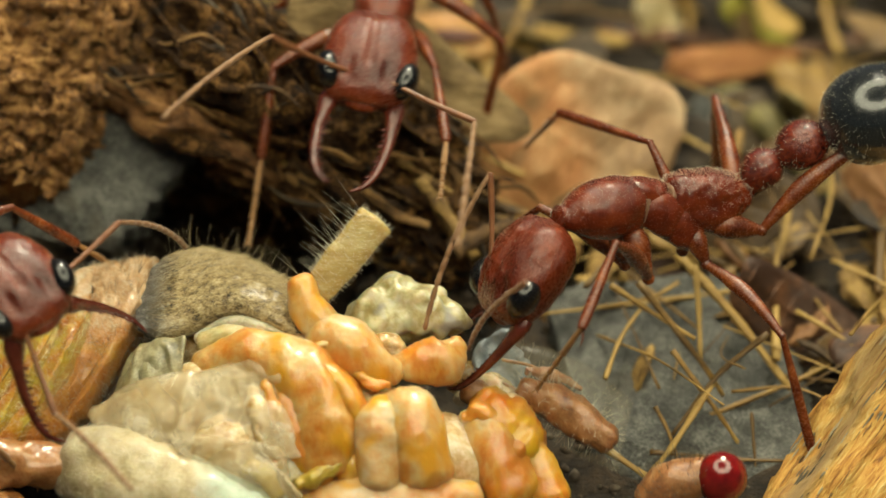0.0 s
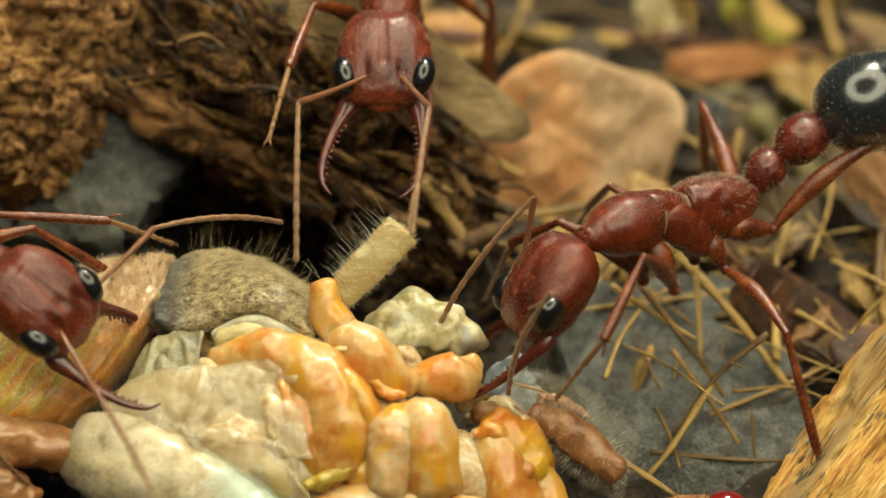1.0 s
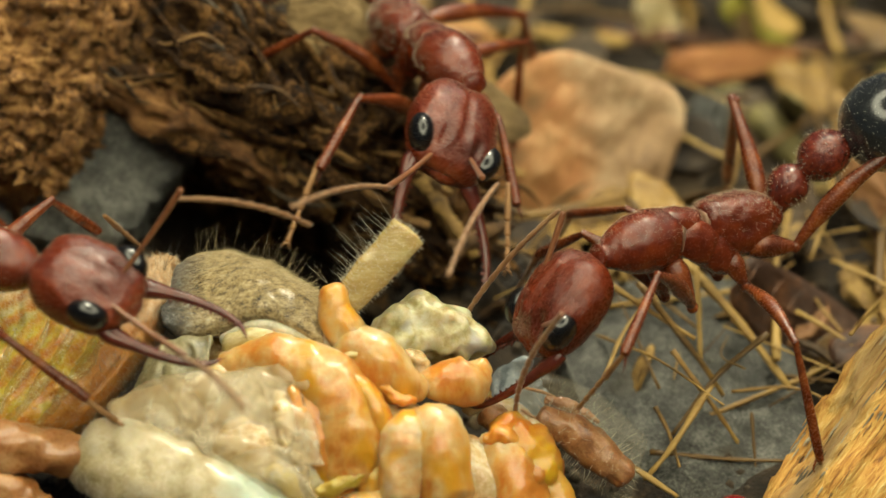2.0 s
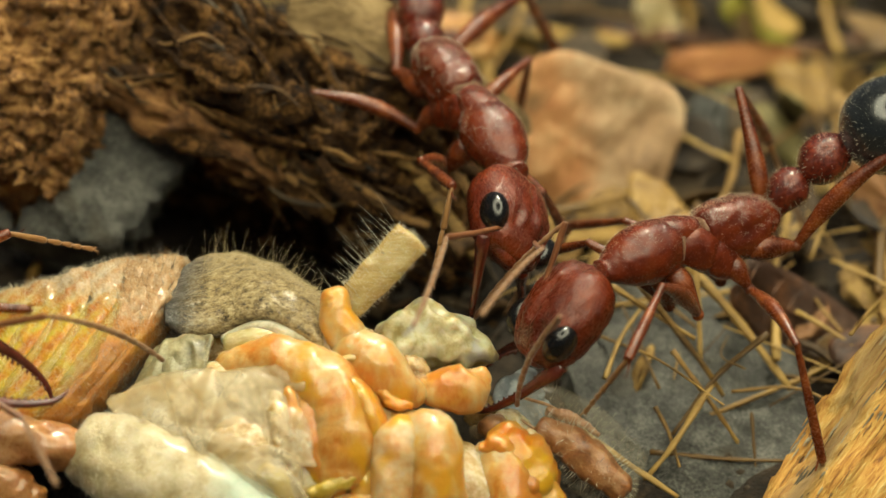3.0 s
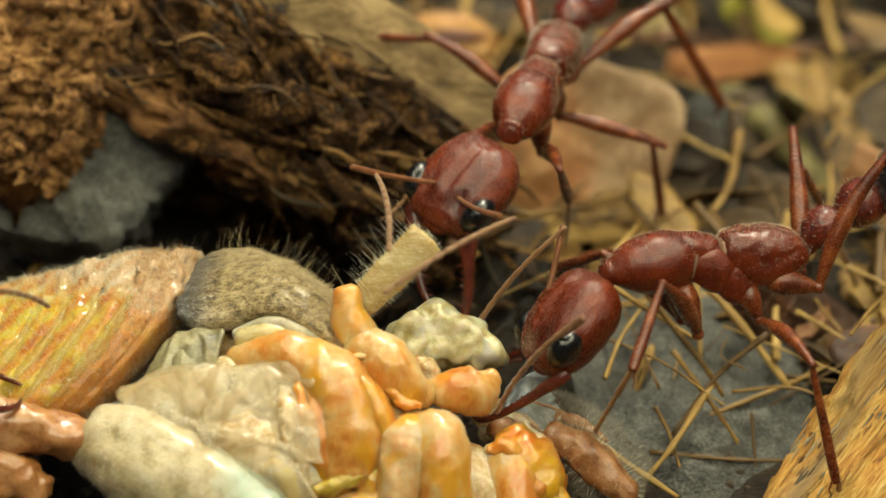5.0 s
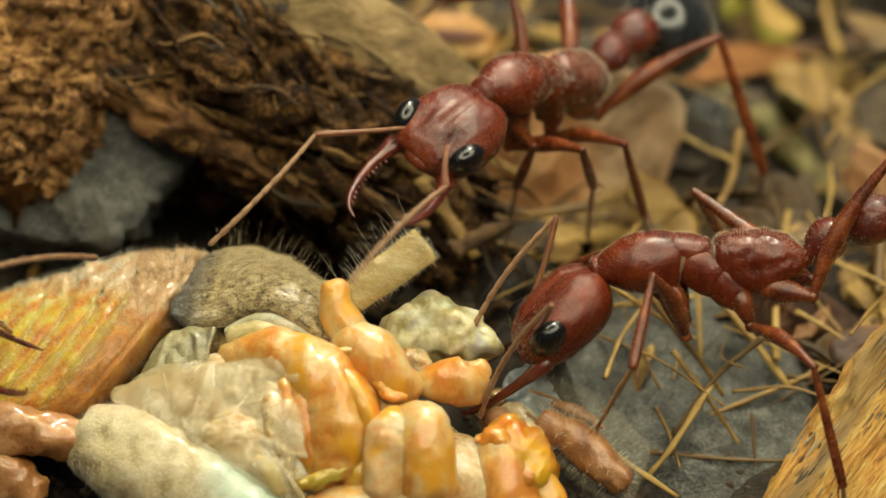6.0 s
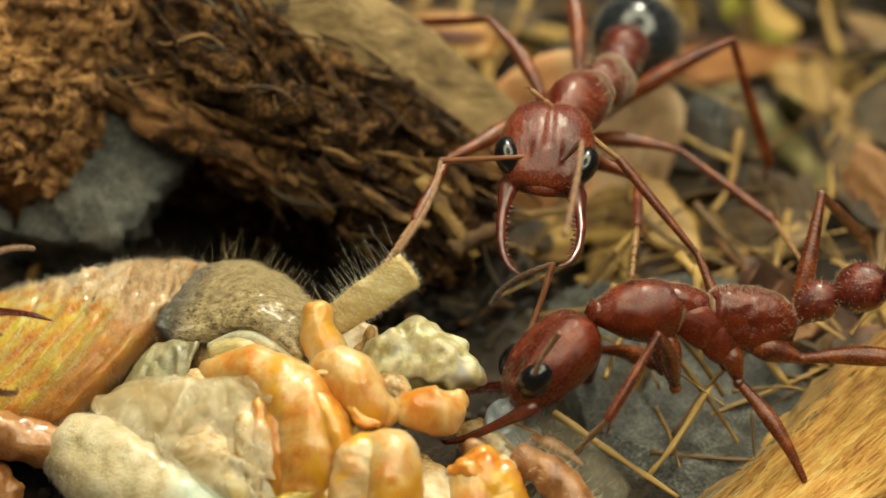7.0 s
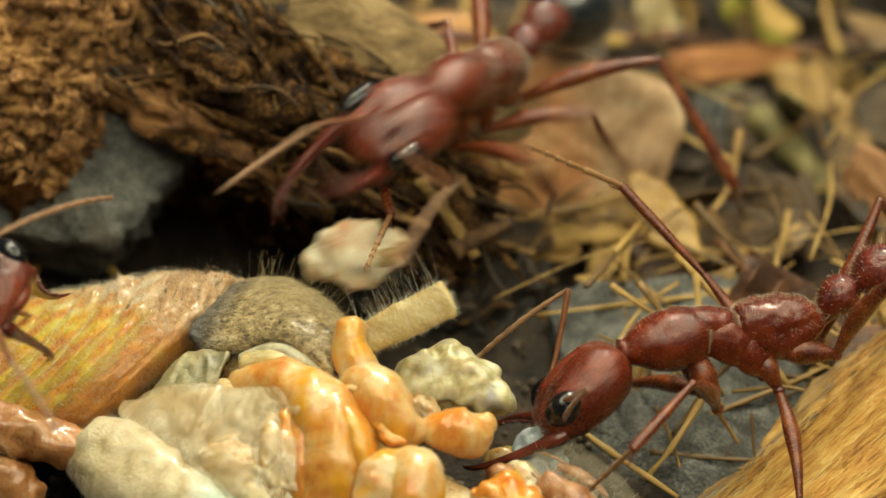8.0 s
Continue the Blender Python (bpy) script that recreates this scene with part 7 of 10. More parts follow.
    walk(a["r_funiculus"], [(0, mm(5.87, -1.49, 0.72, 4.3, 70.2, 9.3)), (0.5, mm(5.76, -0.18, 1.18, -53.7, 59.6, -53.4)), (1, mm(5.67, -0.29, 1.16, -55.8, 55.0, -55.9)), (1.5, mm(5, -0.75, 1.02, -53.2, 51.5, -52.6)), (2.8, mm(4.61, -1.08, 1.36, -62.3, 46.7, -64.6)), (3, mm(4.6, -0.71, 1.35, -62.3, 43.9, -64.6)), (3.5, mm(5, -0.31, 0.87, -65.1, 48.3, -68.5)), (4, mm(5.33, -0.19, 0.98, -65.3, 50.3, -68.8)), (4.5, mm(4.85, -0.97, 0.77, -52.9, 52.9, -53.0)), (5.8, mm(5.23, -0.63, 1.12, 3.1, 60.7, 11.7)), (6, mm(5.13, -0.63, 1.12, 13.0, 56.3, 23.4)), (6.5, mm(4.54, -0.9, 1.05, -72.3, 40.9, -77.8)), (7, mm(5.18, -1.1, 0.71, -77.4, 34.1, -86.2)), (7.5, mm(5.06, -1.19, 1.17, -56.0, 41.2, -51.9)), (8, mm(5.28, -1.43, 1.48, -38.1, 44.7, -25.9))])
    walk(a["l_scape"], [(0, mm(5.8, 0.69, -3.2, 67.4, -20.6, 72.2)), (0.5, mm(6.06, 0.12, -2.84, 69.2, -19.0, 66.8)), (1, mm(6.05, 0.06, -2.88, 69.3, -20.4, 66.5)), (1.5, mm(6.06, 0.28, -2.97, 68.4, -19.1, 69.0)), (2.8, mm(6.33, 0.07, -2.47, 68.6, -22.3, 68.4)), (3, mm(6.32, 0.02, -2.48, 68.5, -23.4, 68.8)), (3.5, mm(5.85, 0.56, -3.1, 67.2, -26.3, 71.9)), (4, mm(5.84, 0.66, -3.05, 68.3, -22.8, 69.3)), (4.5, mm(5.85, 0.68, -3.13, 60.9, -31.6, 85.3)), (5.8, mm(5.76, 1.69, -2.54, 56.1, -26.8, 95.1)), (6, mm(5.65, 1.68, -2.54, 53.6, -32.8, 100.1)), (6.5, mm(6.14, 0.82, -2.53, 61.8, -31.6, 84.9)), (7, mm(5.96, 0.96, -2.98, 58.0, -42.0, 91.1)), (7.5, mm(6.32, 0.85, -2.39, 54.4, -22.5, 97.8)), (8, mm(6.36, 0.62, -2.17, 55.9, -24.2, 94.1))])
    walk(a["l_funiculus"], [(0, mm(6.94, 4.26, -1.79, -72.7, 39.1, -96.9)), (0.5, mm(7.55, 3.6, -1.54, -81.7, 47.0, -110.2)), (1, mm(7.55, 3.5, -1.48, -78.1, 48.8, -105.3)), (1.5, mm(7.41, 3.8, -1.66, -75.4, 49.1, -101.6)), (2.8, mm(7.69, 3.51, -0.95, -73.0, 44.2, -98.4)), (3, mm(7.65, 3.44, -0.88, -73.6, 43.9, -99.3)), (3.5, mm(6.96, 3.97, -1.32, -77.1, 49.5, -104.0)), (4, mm(7.15, 4.11, -1.5, -73.4, 48.1, -99.2)), (4.5, mm(6.13, 4.08, -1.04, -45.7, 50.8, -63.2)), (5.8, mm(5.44, 5.24, -0.74, -46.5, 51.2, -64.3)), (6, mm(5.06, 4.99, -0.37, -29.8, 58.6, -44.0)), (6.5, mm(6.44, 4.21, -0.43, -35.9, 57.8, -51.2)), (7, mm(5.9, 3.94, -0.3, -79.1, 53.3, -102.4)), (7.5, mm(5.82, 4.52, -0.86, -62.2, 35.9, -78.7)), (8, mm(6.1, 4.26, -0.53, -72.5, 39.4, -95.5))])
    walk(a["l_mandible"], [(0, mm(3.55, 1.15, -0.25, -0.0, 3.6, -26.6)), (0.5, mm(3.55, 1.15, -0.25, 0.0, -1.2, -26.2)), (1, mm(3.55, 1.15, -0.25, -0.0, -6.3, -25.7)), (1.5, mm(3.55, 1.15, -0.25, 0.0, -4.1, -28.8)), (2.8, mm(3.55, 1.15, -0.25, 0.0, -1.2, -34.8)), (3, mm(3.55, 1.15, -0.25, 0.0, 0.4, -37.5)), (3.5, mm(3.55, 1.15, -0.25, 0.0, -2.2, -34.6)), (4, mm(3.55, 1.15, -0.25, -0.0, -4.8, -27.9)), (4.5, mm(3.55, 1.15, -0.25, 0.0, -6.9, -32.5)), (5.8, mm(3.55, 1.15, -0.25, -0.0, 0.7, -31.2)), (6, mm(3.55, 1.15, -0.25, 0.0, -0.2, -28.0)), (6.5, mm(3.55, 1.15, -0.25, 0.0, -6.1, -12.4)), (7, mm(3.55, 1.15, -0.25, -0.0, -10.3, -31.0)), (7.5, mm(3.55, 1.15, -0.25, 0.0, -12.6, -28.5)), (8, mm(3.55, 1.15, -0.25, -0.0, -16.0, -26.0))])
    walk(a["r_mandible"], [(0, mm(3.55, -1.15, -0.25, -0.0, 23.0, -57.9)), (0.5, mm(3.55, -1.15, -0.25, 0.0, 25.3, -53.7)), (1, mm(3.55, -1.15, -0.25, 0.0, 20.4, -56.1)), (1.5, mm(3.55, -1.15, -0.25, 0.0, 19.5, -56.0)), (2.8, mm(3.55, -1.15, -0.25, -0.0, 19.5, -64.3)), (3, mm(3.55, -1.15, -0.25, 0.0, 20.5, -64.7)), (3.5, mm(3.55, -1.15, -0.25, 0.0, 19.6, -64.5)), (4, mm(3.55, -1.15, -0.25, 0.0, 19.0, -60.1)), (4.5, mm(3.55, -1.15, -0.25, 0.0, 17.0, -64.2)), (5.8, mm(3.55, -1.15, -0.25, 0.0, 12.1, -63.5)), (6, mm(3.55, -1.15, -0.25, 0.0, 12.9, -62.2)), (6.5, mm(3.55, -1.15, -0.25, 0.0, 12.6, -62.6)), (7, mm(3.55, -1.15, -0.25, 0.0, -2.8, -65.7)), (7.5, mm(3.55, -1.15, -0.25, -0.0, -5.0, -68.6)), (8, mm(3.55, -1.15, -0.25, 0.0, -5.5, -67.3))])
    # approaching ant
    a = approaching_ant
    walk(a["root"], [(0, mm(-2.14, 11.4, 13.69, -3.0, 6.5, -92.2)), (0.5, mm(-5.37, 11.01, 13.75, 8.6, 19.9, -81.9)), (1, mm(-2.31, 11.43, 13.8, 11.0, 7.1, -81.7)), (1.5, mm(-3.04, 9.92, 11.75, 6.2, -10.5, -75.0)), (1.7, mm(-2.16, 9.81, 11.7, 13.6, -11.9, -66.7)), (2.8, mm(1.23, 7.55, 10.32, 0.7, -3.7, -61.7)), (3, mm(1.15, 7.21, 10.06, -5.1, 4.7, -62.8)), (3.5, mm(1, 6.98, 10.05, -12.5, 12.8, -61.9)), (4, mm(1.57, 7.96, 11.11, -8.9, 1.3, -62.8)), (4.5, mm(2.88, 7.78, 10.65, -2.8, 3.4, -80.0)), (5.8, mm(3.73, 9.18, 10.65, -30.2, -29.9, -123.9)), (6, mm(3.67, 8.92, 10.3, -30.9, -26.7, -124.8)), (6.5, mm(4.43, 8.15, 9.72, -45.9, -20.5, -109.2)), (7, mm(5.56, 8.85, 9.75, -47.9, -22.9, -102.6)), (7.2, mm(2.1, 8.83, 10.04, -11.3, -13.1, -110.4)), (7.5, mm(1.24, 9.39, 10.74, -33.7, -21.2, -108.6)), (7.9, mm(-0.96, 8.18, 10.11, -23.3, -2.4, -135.6)), (8, mm(1.19, 9.17, 10.38, -25.0, -24.4, -111.4))])
    walk(a["head"], [(0, mm(3.23, -0.2, -0.04, -5.1, 16.6, -5.3)), (0.5, mm(3.17, -0.14, -0.16, -14.7, 3.4, -20.9)), (1, mm(3.15, -0.35, 0.03, -10.0, 17.1, -11.1)), (1.5, mm(3.76, -0.51, -1.16, -26.8, 40.3, -22.7)), (1.7, mm(3.47, -0.73, -0.7, -46.3, 25.1, -44.5)), (2.8, mm(3.52, -0.56, -0.87, -58.2, 28.0, -30.0)), (3, mm(3.6, -0.51, -0.92, -45.3, 10.9, -23.4)), (3.5, mm(3.68, -0.07, -0.65, -45.6, -0.6, -27.1)), (4, mm(3.53, -0.16, -0.58, -50.8, 25.9, -28.3)), (4.5, mm(3.82, -0.52, -0.99, -21.3, 28.8, -36.4)), (5.8, mm(3.68, 0.57, -1.41, 18.4, 39.8, 9.6)), (6, mm(3.56, 0.59, -0.98, 16.2, 30.9, 13.4)), (6.5, mm(3.77, 0.24, -1.05, 40.2, 5.5, 25.3)), (7, mm(3.66, -0.21, -0.86, 47.3, 17.8, 32.9)), (7.2, mm(3.49, -0.1, -0.24, 6.9, 26.4, 7.3)), (7.5, mm(3.67, 0.09, -0.82, 21.7, 34.6, 16.8)), (7.9, mm(2.72, 0.05, 0.25, 9.1, 9.6, 23.3)), (8, mm(3.58, 0.28, -0.77, -13.3, 37.8, -16.9))])
    walk(a["petiole"], [(0, mm(-3.6, 0, 0, 0.0, -9.0, 178.9)), (0.5, mm(-3.6, 0, 0, 0.0, 12.2, -177.0)), (1, mm(-3.6, 0, 0, 0.0, -10.3, 172.6)), (1.5, mm(-3.6, 0, 0, 0.0, -23.4, 175.5)), (1.7, mm(-3.6, 0, 0, 0.0, -30.2, 160.0)), (2.8, mm(-3.6, 0, 0, 0.0, 0.7, 160.8)), (3, mm(-3.6, 0, 0, 0.0, 5.9, 160.7)), (3.5, mm(-3.6, 0, 0, 0.0, 13.6, 152.2)), (4, mm(-3.6, 0, 0, 0.0, -10.2, 165.2)), (4.5, mm(-3.6, 0, 0, -0.0, 0.9, 168.5)), (5.8, mm(-3.6, 0, 0, 0.0, -62.7, -149.8)), (6, mm(-3.6, 0, 0, 0.0, -39.0, -152.3)), (6.5, mm(-3.6, 0, 0, -0.0, -2.9, -170.5)), (7, mm(-3.6, 0, 0, -0.0, -16.7, -166.2)), (7.2, mm(-3.6, 0, 0, 0.0, -18.8, -168.6)), (7.5, mm(-3.6, 0, 0, -0.0, -29.8, -171.1)), (7.9, mm(-3.6, 0, 0, 0.0, 15.1, -146.6)), (8, mm(-3.6, 0, 0, 0.0, -33.8, -168.6))])
    walk(a["postpetiole"], [(0, mm(-5.97, 0.04, 0.37, -0.0, -31.1, 176.5)), (0.5, mm(-5.94, -0.12, -0.51, -0.0, -19.9, -175.2)), (1, mm(-5.94, 0.3, 0.43, 0.0, -29.7, 173.8)), (1.5, mm(-5.79, 0.17, 0.96, 0.0, -48.8, 175.8)), (1.7, mm(-5.55, 0.71, 1.21, -0.0, -46.4, 157.7)), (2.8, mm(-5.87, 0.79, -0.03, 0.0, -46.5, 154.0)), (3, mm(-5.85, 0.79, -0.25, -0.0, -32.0, 160.9)), (3.5, mm(-5.66, 1.09, -0.57, 0.0, -34.3, 167.7)), (4, mm(-5.88, 0.6, 0.42, -0.0, -24.5, 171.1)), (4.5, mm(-5.95, 0.48, -0.04, 0.0, -32.1, 171.8)), (5.8, mm(-4.55, -0.55, 2.13, 0.0, -27.3, -176.7)), (6, mm(-5.25, -0.87, 1.51, 0.0, -23.6, -172.0)), (6.5, mm(-5.96, -0.4, 0.12, -0.0, -7.3, -177.0)), (7, mm(-5.83, -0.55, 0.69, 0.0, -7.3, -170.0)), (7.2, mm(-5.83, -0.45, 0.77, -0.0, -16.4, -177.2)), (7.5, mm(-5.66, -0.32, 1.19, -0.0, -23.7, 179.7)), (7.9, mm(-5.53, -1.28, -0.63, 0.0, 0.6, -160.5)), (8, mm(-5.55, -0.39, 1.34, -0.0, -28.5, -178.3))])
    walk(a["gaster"], [(0, mm(-7.64, 0.15, 1.38, -0.0, 5.7, 179.6)), (0.5, mm(-7.77, -0.27, 0.16, 0.0, 22.4, 179.6)), (1, mm(-7.63, 0.49, 1.4, 0.0, 10.0, 177.0)), (1.5, mm(-7.07, 0.27, 2.42, 0.0, -9.4, 170.5)), (1.7, mm(-6.79, 1.22, 2.62, 0.0, -7.0, 160.8)), (2.8, mm(-7.07, 1.38, 1.38, -0.0, -4.9, 154.4)), (3, mm(-7.42, 1.33, 0.79, 0.0, 0.3, 155.6)), (3.5, mm(-7.24, 1.43, 0.53, 0.0, 7.1, 152.2)), (4, mm(-7.64, 0.88, 1.23, 0.0, -1.4, 158.4)), (4.5, mm(-7.59, 0.71, 1, 0.0, 3.7, 169.2)), (5.8, mm(-6.28, -0.66, 3.02, 0.0, 4.3, 179.5)), (6, mm(-7.02, -1.11, 2.29, 0.0, 6.9, -178.5)), (6.5, mm(-7.9, -0.5, 0.37, 0.0, 9.4, 176.4)), (7, mm(-7.74, -0.89, 0.94, 0.0, 3.6, 175.8)), (7.2, mm(-7.69, -0.54, 1.33, 0.0, 5.3, -179.5)), (7.5, mm(-7.44, -0.31, 1.98, -0.0, -4.6, -178.6)), (7.9, mm(-7.37, -1.93, -0.65, 0.0, 23.2, -159.8)), (8, mm(-7.27, -0.44, 2.27, 0.0, -1.8, -178.5))])
    walk(a["fr_femur"], [(0, mm(0.1, -0.95, -2.6, -0.0, 8.4, -56.1)), (0.5, mm(0.1, -0.95, -2.6, -0.0, -9.7, -52.2)), (1, mm(0.1, -0.95, -2.6, -1.2, -49.9, -50.0)), (1.5, mm(0.1, -0.95, -2.6, -3.9, -31.6, -45.9)), (1.7, mm(0.1, -0.95, -2.6, 10.1, -38.3, -70.1)), (2.8, mm(0.1, -0.95, -2.6, -2.8, -42.5, -50.3)), (3, mm(0.1, -0.95, -2.6, -3.5, -36.6, -49.2)), (3.5, mm(0.1, -0.95, -2.6, -7.3, -28.7, -42.1)), (4, mm(0.1, -0.95, -2.6, -5.6, -26.8, -45.8)), (4.5, mm(0.1, -0.95, -2.6, -4.9, -25.0, -47.4)), (5.133, mm(0.1, -0.95, -2.6, -28.8, -18.2, 12.2)), (5.8, mm(0.1, -0.95, -2.6, -35.6, 5.1, 66.4)), (6, mm(0.1, -0.95, -2.6, -35.5, -22.0, 65.7)), (6.5, mm(0.1, -0.95, -2.6, -38.5, 26.3, 1.2)), (7, mm(0.1, -0.95, -2.6, -42.2, 42.3, -5.3)), (7.2, mm(0.1, -0.95, -2.6, -47.2, 4.0, -17.2)), (7.5, mm(0.1, -0.95, -2.6, -41.7, 27.0, 2.6)), (7.9, mm(0.1, -0.95, -2.6, -42.5, -29.6, 30.3)), (8, mm(0.1, -0.95, -2.6, -38.2, 14.3, 1.2))])
    walk(a["fr_tibia"], [(0, mm(2.2, -4.07, -3.15, 0.0, 51.9, -6.7)), (0.5, mm(2.39, -3.91, -1.96, -14.2, 34.5, -27.2)), (1, mm(1.67, -2.83, 0.31, -12.8, 1.5, -22.8)), (1.5, mm(2.35, -3.28, -0.61, -36.5, 49.0, -71.2)), (1.7, mm(1.12, -3.75, -0.24, -37.6, 29.9, -72.9)), (2.8, mm(1.89, -3.11, -0.03, -20.5, 1.5, -16.2)), (3, mm(2.09, -3.26, -0.33, -21.5, -17.8, -9.3)), (3.5, mm(2.57, -3.19, -0.78, -21.0, -18.3, -11.0)), (4, mm(2.46, -3.38, -0.89, -22.9, 3.6, 3.8)), (4.5, mm(2.43, -3.49, -0.99, -21.2, -10.6, -23.5)), (5.133, mm(2.02, -0.48, -1.97, -19.2, 60.0, -19.4)), (5.8, mm(1.61, 2.52, -2.94, 153.7, 45.5, 154.8)), (6, mm(1.55, 2.26, -1.18, 177.3, 46.7, -172.9)), (6.267, mm(2.53, 0.69, -2.73, 38.8, 75.1, 44.8)), (6.5, mm(3.51, -0.88, -4.28, 16.8, 28.2, 19.2)), (7, mm(2.9, -1.21, -5.16, 18.3, 30.5, 22.4)), (7.2, mm(3.72, -2.07, -2.87, 17.6, 10.3, 20.3)), (7.5, mm(3.48, -0.8, -4.32, 26.5, 21.6, 51.7)), (7.9, mm(2.95, 0.71, -0.72, 27.7, -2.8, 59.1)), (8, mm(3.78, -0.87, -3.54, 26.3, 17.9, 49.0))])
    walk(a["fr_tarsus"], [(0, mm(4.34, -4.32, -5.91, 0.0, 26.7, -4.4)), (0.5, mm(4.96, -5.23, -3.94, -5.5, 8.6, -22.0)), (1, mm(4.9, -4.18, 0.21, -5.4, 10.0, -21.8)), (1.5, mm(3.09, -5.45, -3.25, -9.9, 25.2, -36.5)), (1.7, mm(2.01, -6.65, -1.99, -17.0, 21.2, -54.2)), (2.8, mm(5.25, -4.09, -0.12, -18.8, 56.8, -57.1)), (3, mm(5.38, -3.8, 0.73, -3.5, 55.7, -38.6)), (3.5, mm(5.83, -3.82, 0.32, 15.6, 50.5, -14.9)), (4, mm(5.95, -3.15, -1.11, -7.1, 26.7, -49.8)), (4.5, mm(5.59, -4.86, -0.35, 0.1, 1.9, -22.1)), (5.133, mm(2.49, -0.65, -2.89, -14.2, 64.2, -44.3)), (5.8, mm(-0.61, 3.56, -5.44, -154.5, 44.9, 169.0)), (6, mm(-0.83, 1.97, -3.73, -159.5, 52.7, 162.4)), (6.267, mm(2.79, 1.05, -4.83, 92.0, 57.6, 43.5)), (6.5, mm(6.42, 0.14, -5.93, 73.5, 11.2, 13.8)), (7, mm(5.69, -0.06, -6.93, 72.9, 17.7, 11.5)), (7.2, mm(6.95, -0.88, -3.49, 71.8, 16.6, 7.9)), (7.5, mm(5.5, 1.76, -5.61, 73.5, 11.1, 15.0)), (7.9, mm(4.75, 3.72, -0.55, 73.7, -10.3, 31.6)), (8, mm(5.97, 1.64, -4.61, 72.8, 18.0, 19.1))])
    walk(a["fl_femur"], [(0, mm(0.1, 0.95, -2.6, -0.0, -13.8, 17.5)), (0.5, mm(0.1, 0.95, -2.6, 1.5, -12.3, 10.7)), (1, mm(0.1, 0.95, -2.6, -0.6, 26.2, -5.6)), (1.5, mm(0.1, 0.95, -2.6, 1.3, -6.8, 5.2)), (1.7, mm(0.1, 0.95, -2.6, 2.8, -5.7, -8.4)), (2.8, mm(0.1, 0.95, -2.6, 2.4, -6.9, -4.6)), (3, mm(0.1, 0.95, -2.6, 0.7, -16.1, 3.8)), (3.5, mm(0.1, 0.95, -2.6, -3.7, -20.0, 18.0)), (4, mm(0.1, 0.95, -2.6, -3.4, 5.2, 15.9)), (4.5, mm(0.1, 0.95, -2.6, -3.5, -3.8, 12.9)), (5.8, mm(0.1, 0.95, -2.6, -21.7, -40.2, 57.2)), (6, mm(0.1, 0.95, -2.6, -30.9, -44.3, 70.9)), (6.5, mm(0.1, 0.95, -2.6, -93.2, -81.8, 136.2)), (7, mm(0.1, 0.95, -2.6, -27.1, -40.7, 66.7)), (7.2, mm(0.1, 0.95, -2.6, -12.8, -21.1, 39.7)), (7.5, mm(0.1, 0.95, -2.6, -9.8, -17.6, 30.4)), (7.9, mm(0.1, 0.95, -2.6, -24.5, -40.0, 59.9)), (8, mm(0.1, 0.95, -2.6, -27.2, -25.2, 64.8))])
    walk(a["fl_tibia"], [(0, mm(3.62, 2.06, -1.69, 0.0, 14.9, 10.1)), (0.5, mm(3.75, 1.64, -1.79, -1.5, -4.5, -6.5)), (1, mm(3.49, 0.62, -4.28, -2.4, 12.1, -19.2)), (1.5, mm(3.86, 1.29, -2.15, -1.1, 29.4, -15.7)), (1.7, mm(3.84, 0.4, -2.23, -8.7, 24.8, -32.2)), (2.267, mm(3.85, 0.53, -2.18, 18.8, 73.5, 0.6)), (2.8, mm(3.86, 0.65, -2.14, 142.9, 53.0, 129.2)), (3, mm(3.74, 1.19, -1.55, 132.7, 52.8, 116.4)), (3.5, mm(3.5, 2.05, -1.3, 126.3, 49.2, 108.2)), (4, mm(3.74, 1.99, -2.94, 142.5, 59.3, 128.0)), (4.5, mm(3.8, 1.8, -2.35, -175.5, 56.0, 176.9)), (5.8, mm(1.67, 3.39, -0.15, 176.4, 29.8, 165.3)), (6, mm(0.99, 3.52, 0.06, -178.4, 30.7, 175.5)), (6.267, mm(0.35, 2.42, 0.61, 134.9, 40.4, 102.5)), (6.5, mm(-0.29, 1.33, 1.16, 109.5, 14.5, 51.6)), (7, mm(1.24, 3.6, -0.12, 104.3, 6.5, 23.8)), (7.1, mm(2.04, 3.4, -0.68, 127.8, 49.7, 68.3)), (7.2, mm(2.83, 3.21, -1.23, -158.8, 45.9, 158.6)), (7.333, mm(3.03, 3, -1.34, 142.2, 50.8, 84.4)), (7.5, mm(3.23, 2.78, -1.45, 112.5, 9.7, 31.9)), (7.9, mm(1.56, 3.47, -0.16, 113.0, -4.1, 42.9)), (7.933, mm(1.56, 3.77, -0.57, 115.6, 11.2, 81.9)), (7.967, mm(1.56, 3.91, -0.78, 128.0, 21.3, 124.4)), (8, mm(1.56, 4.06, -0.98, 144.6, 20.3, 168.9))])
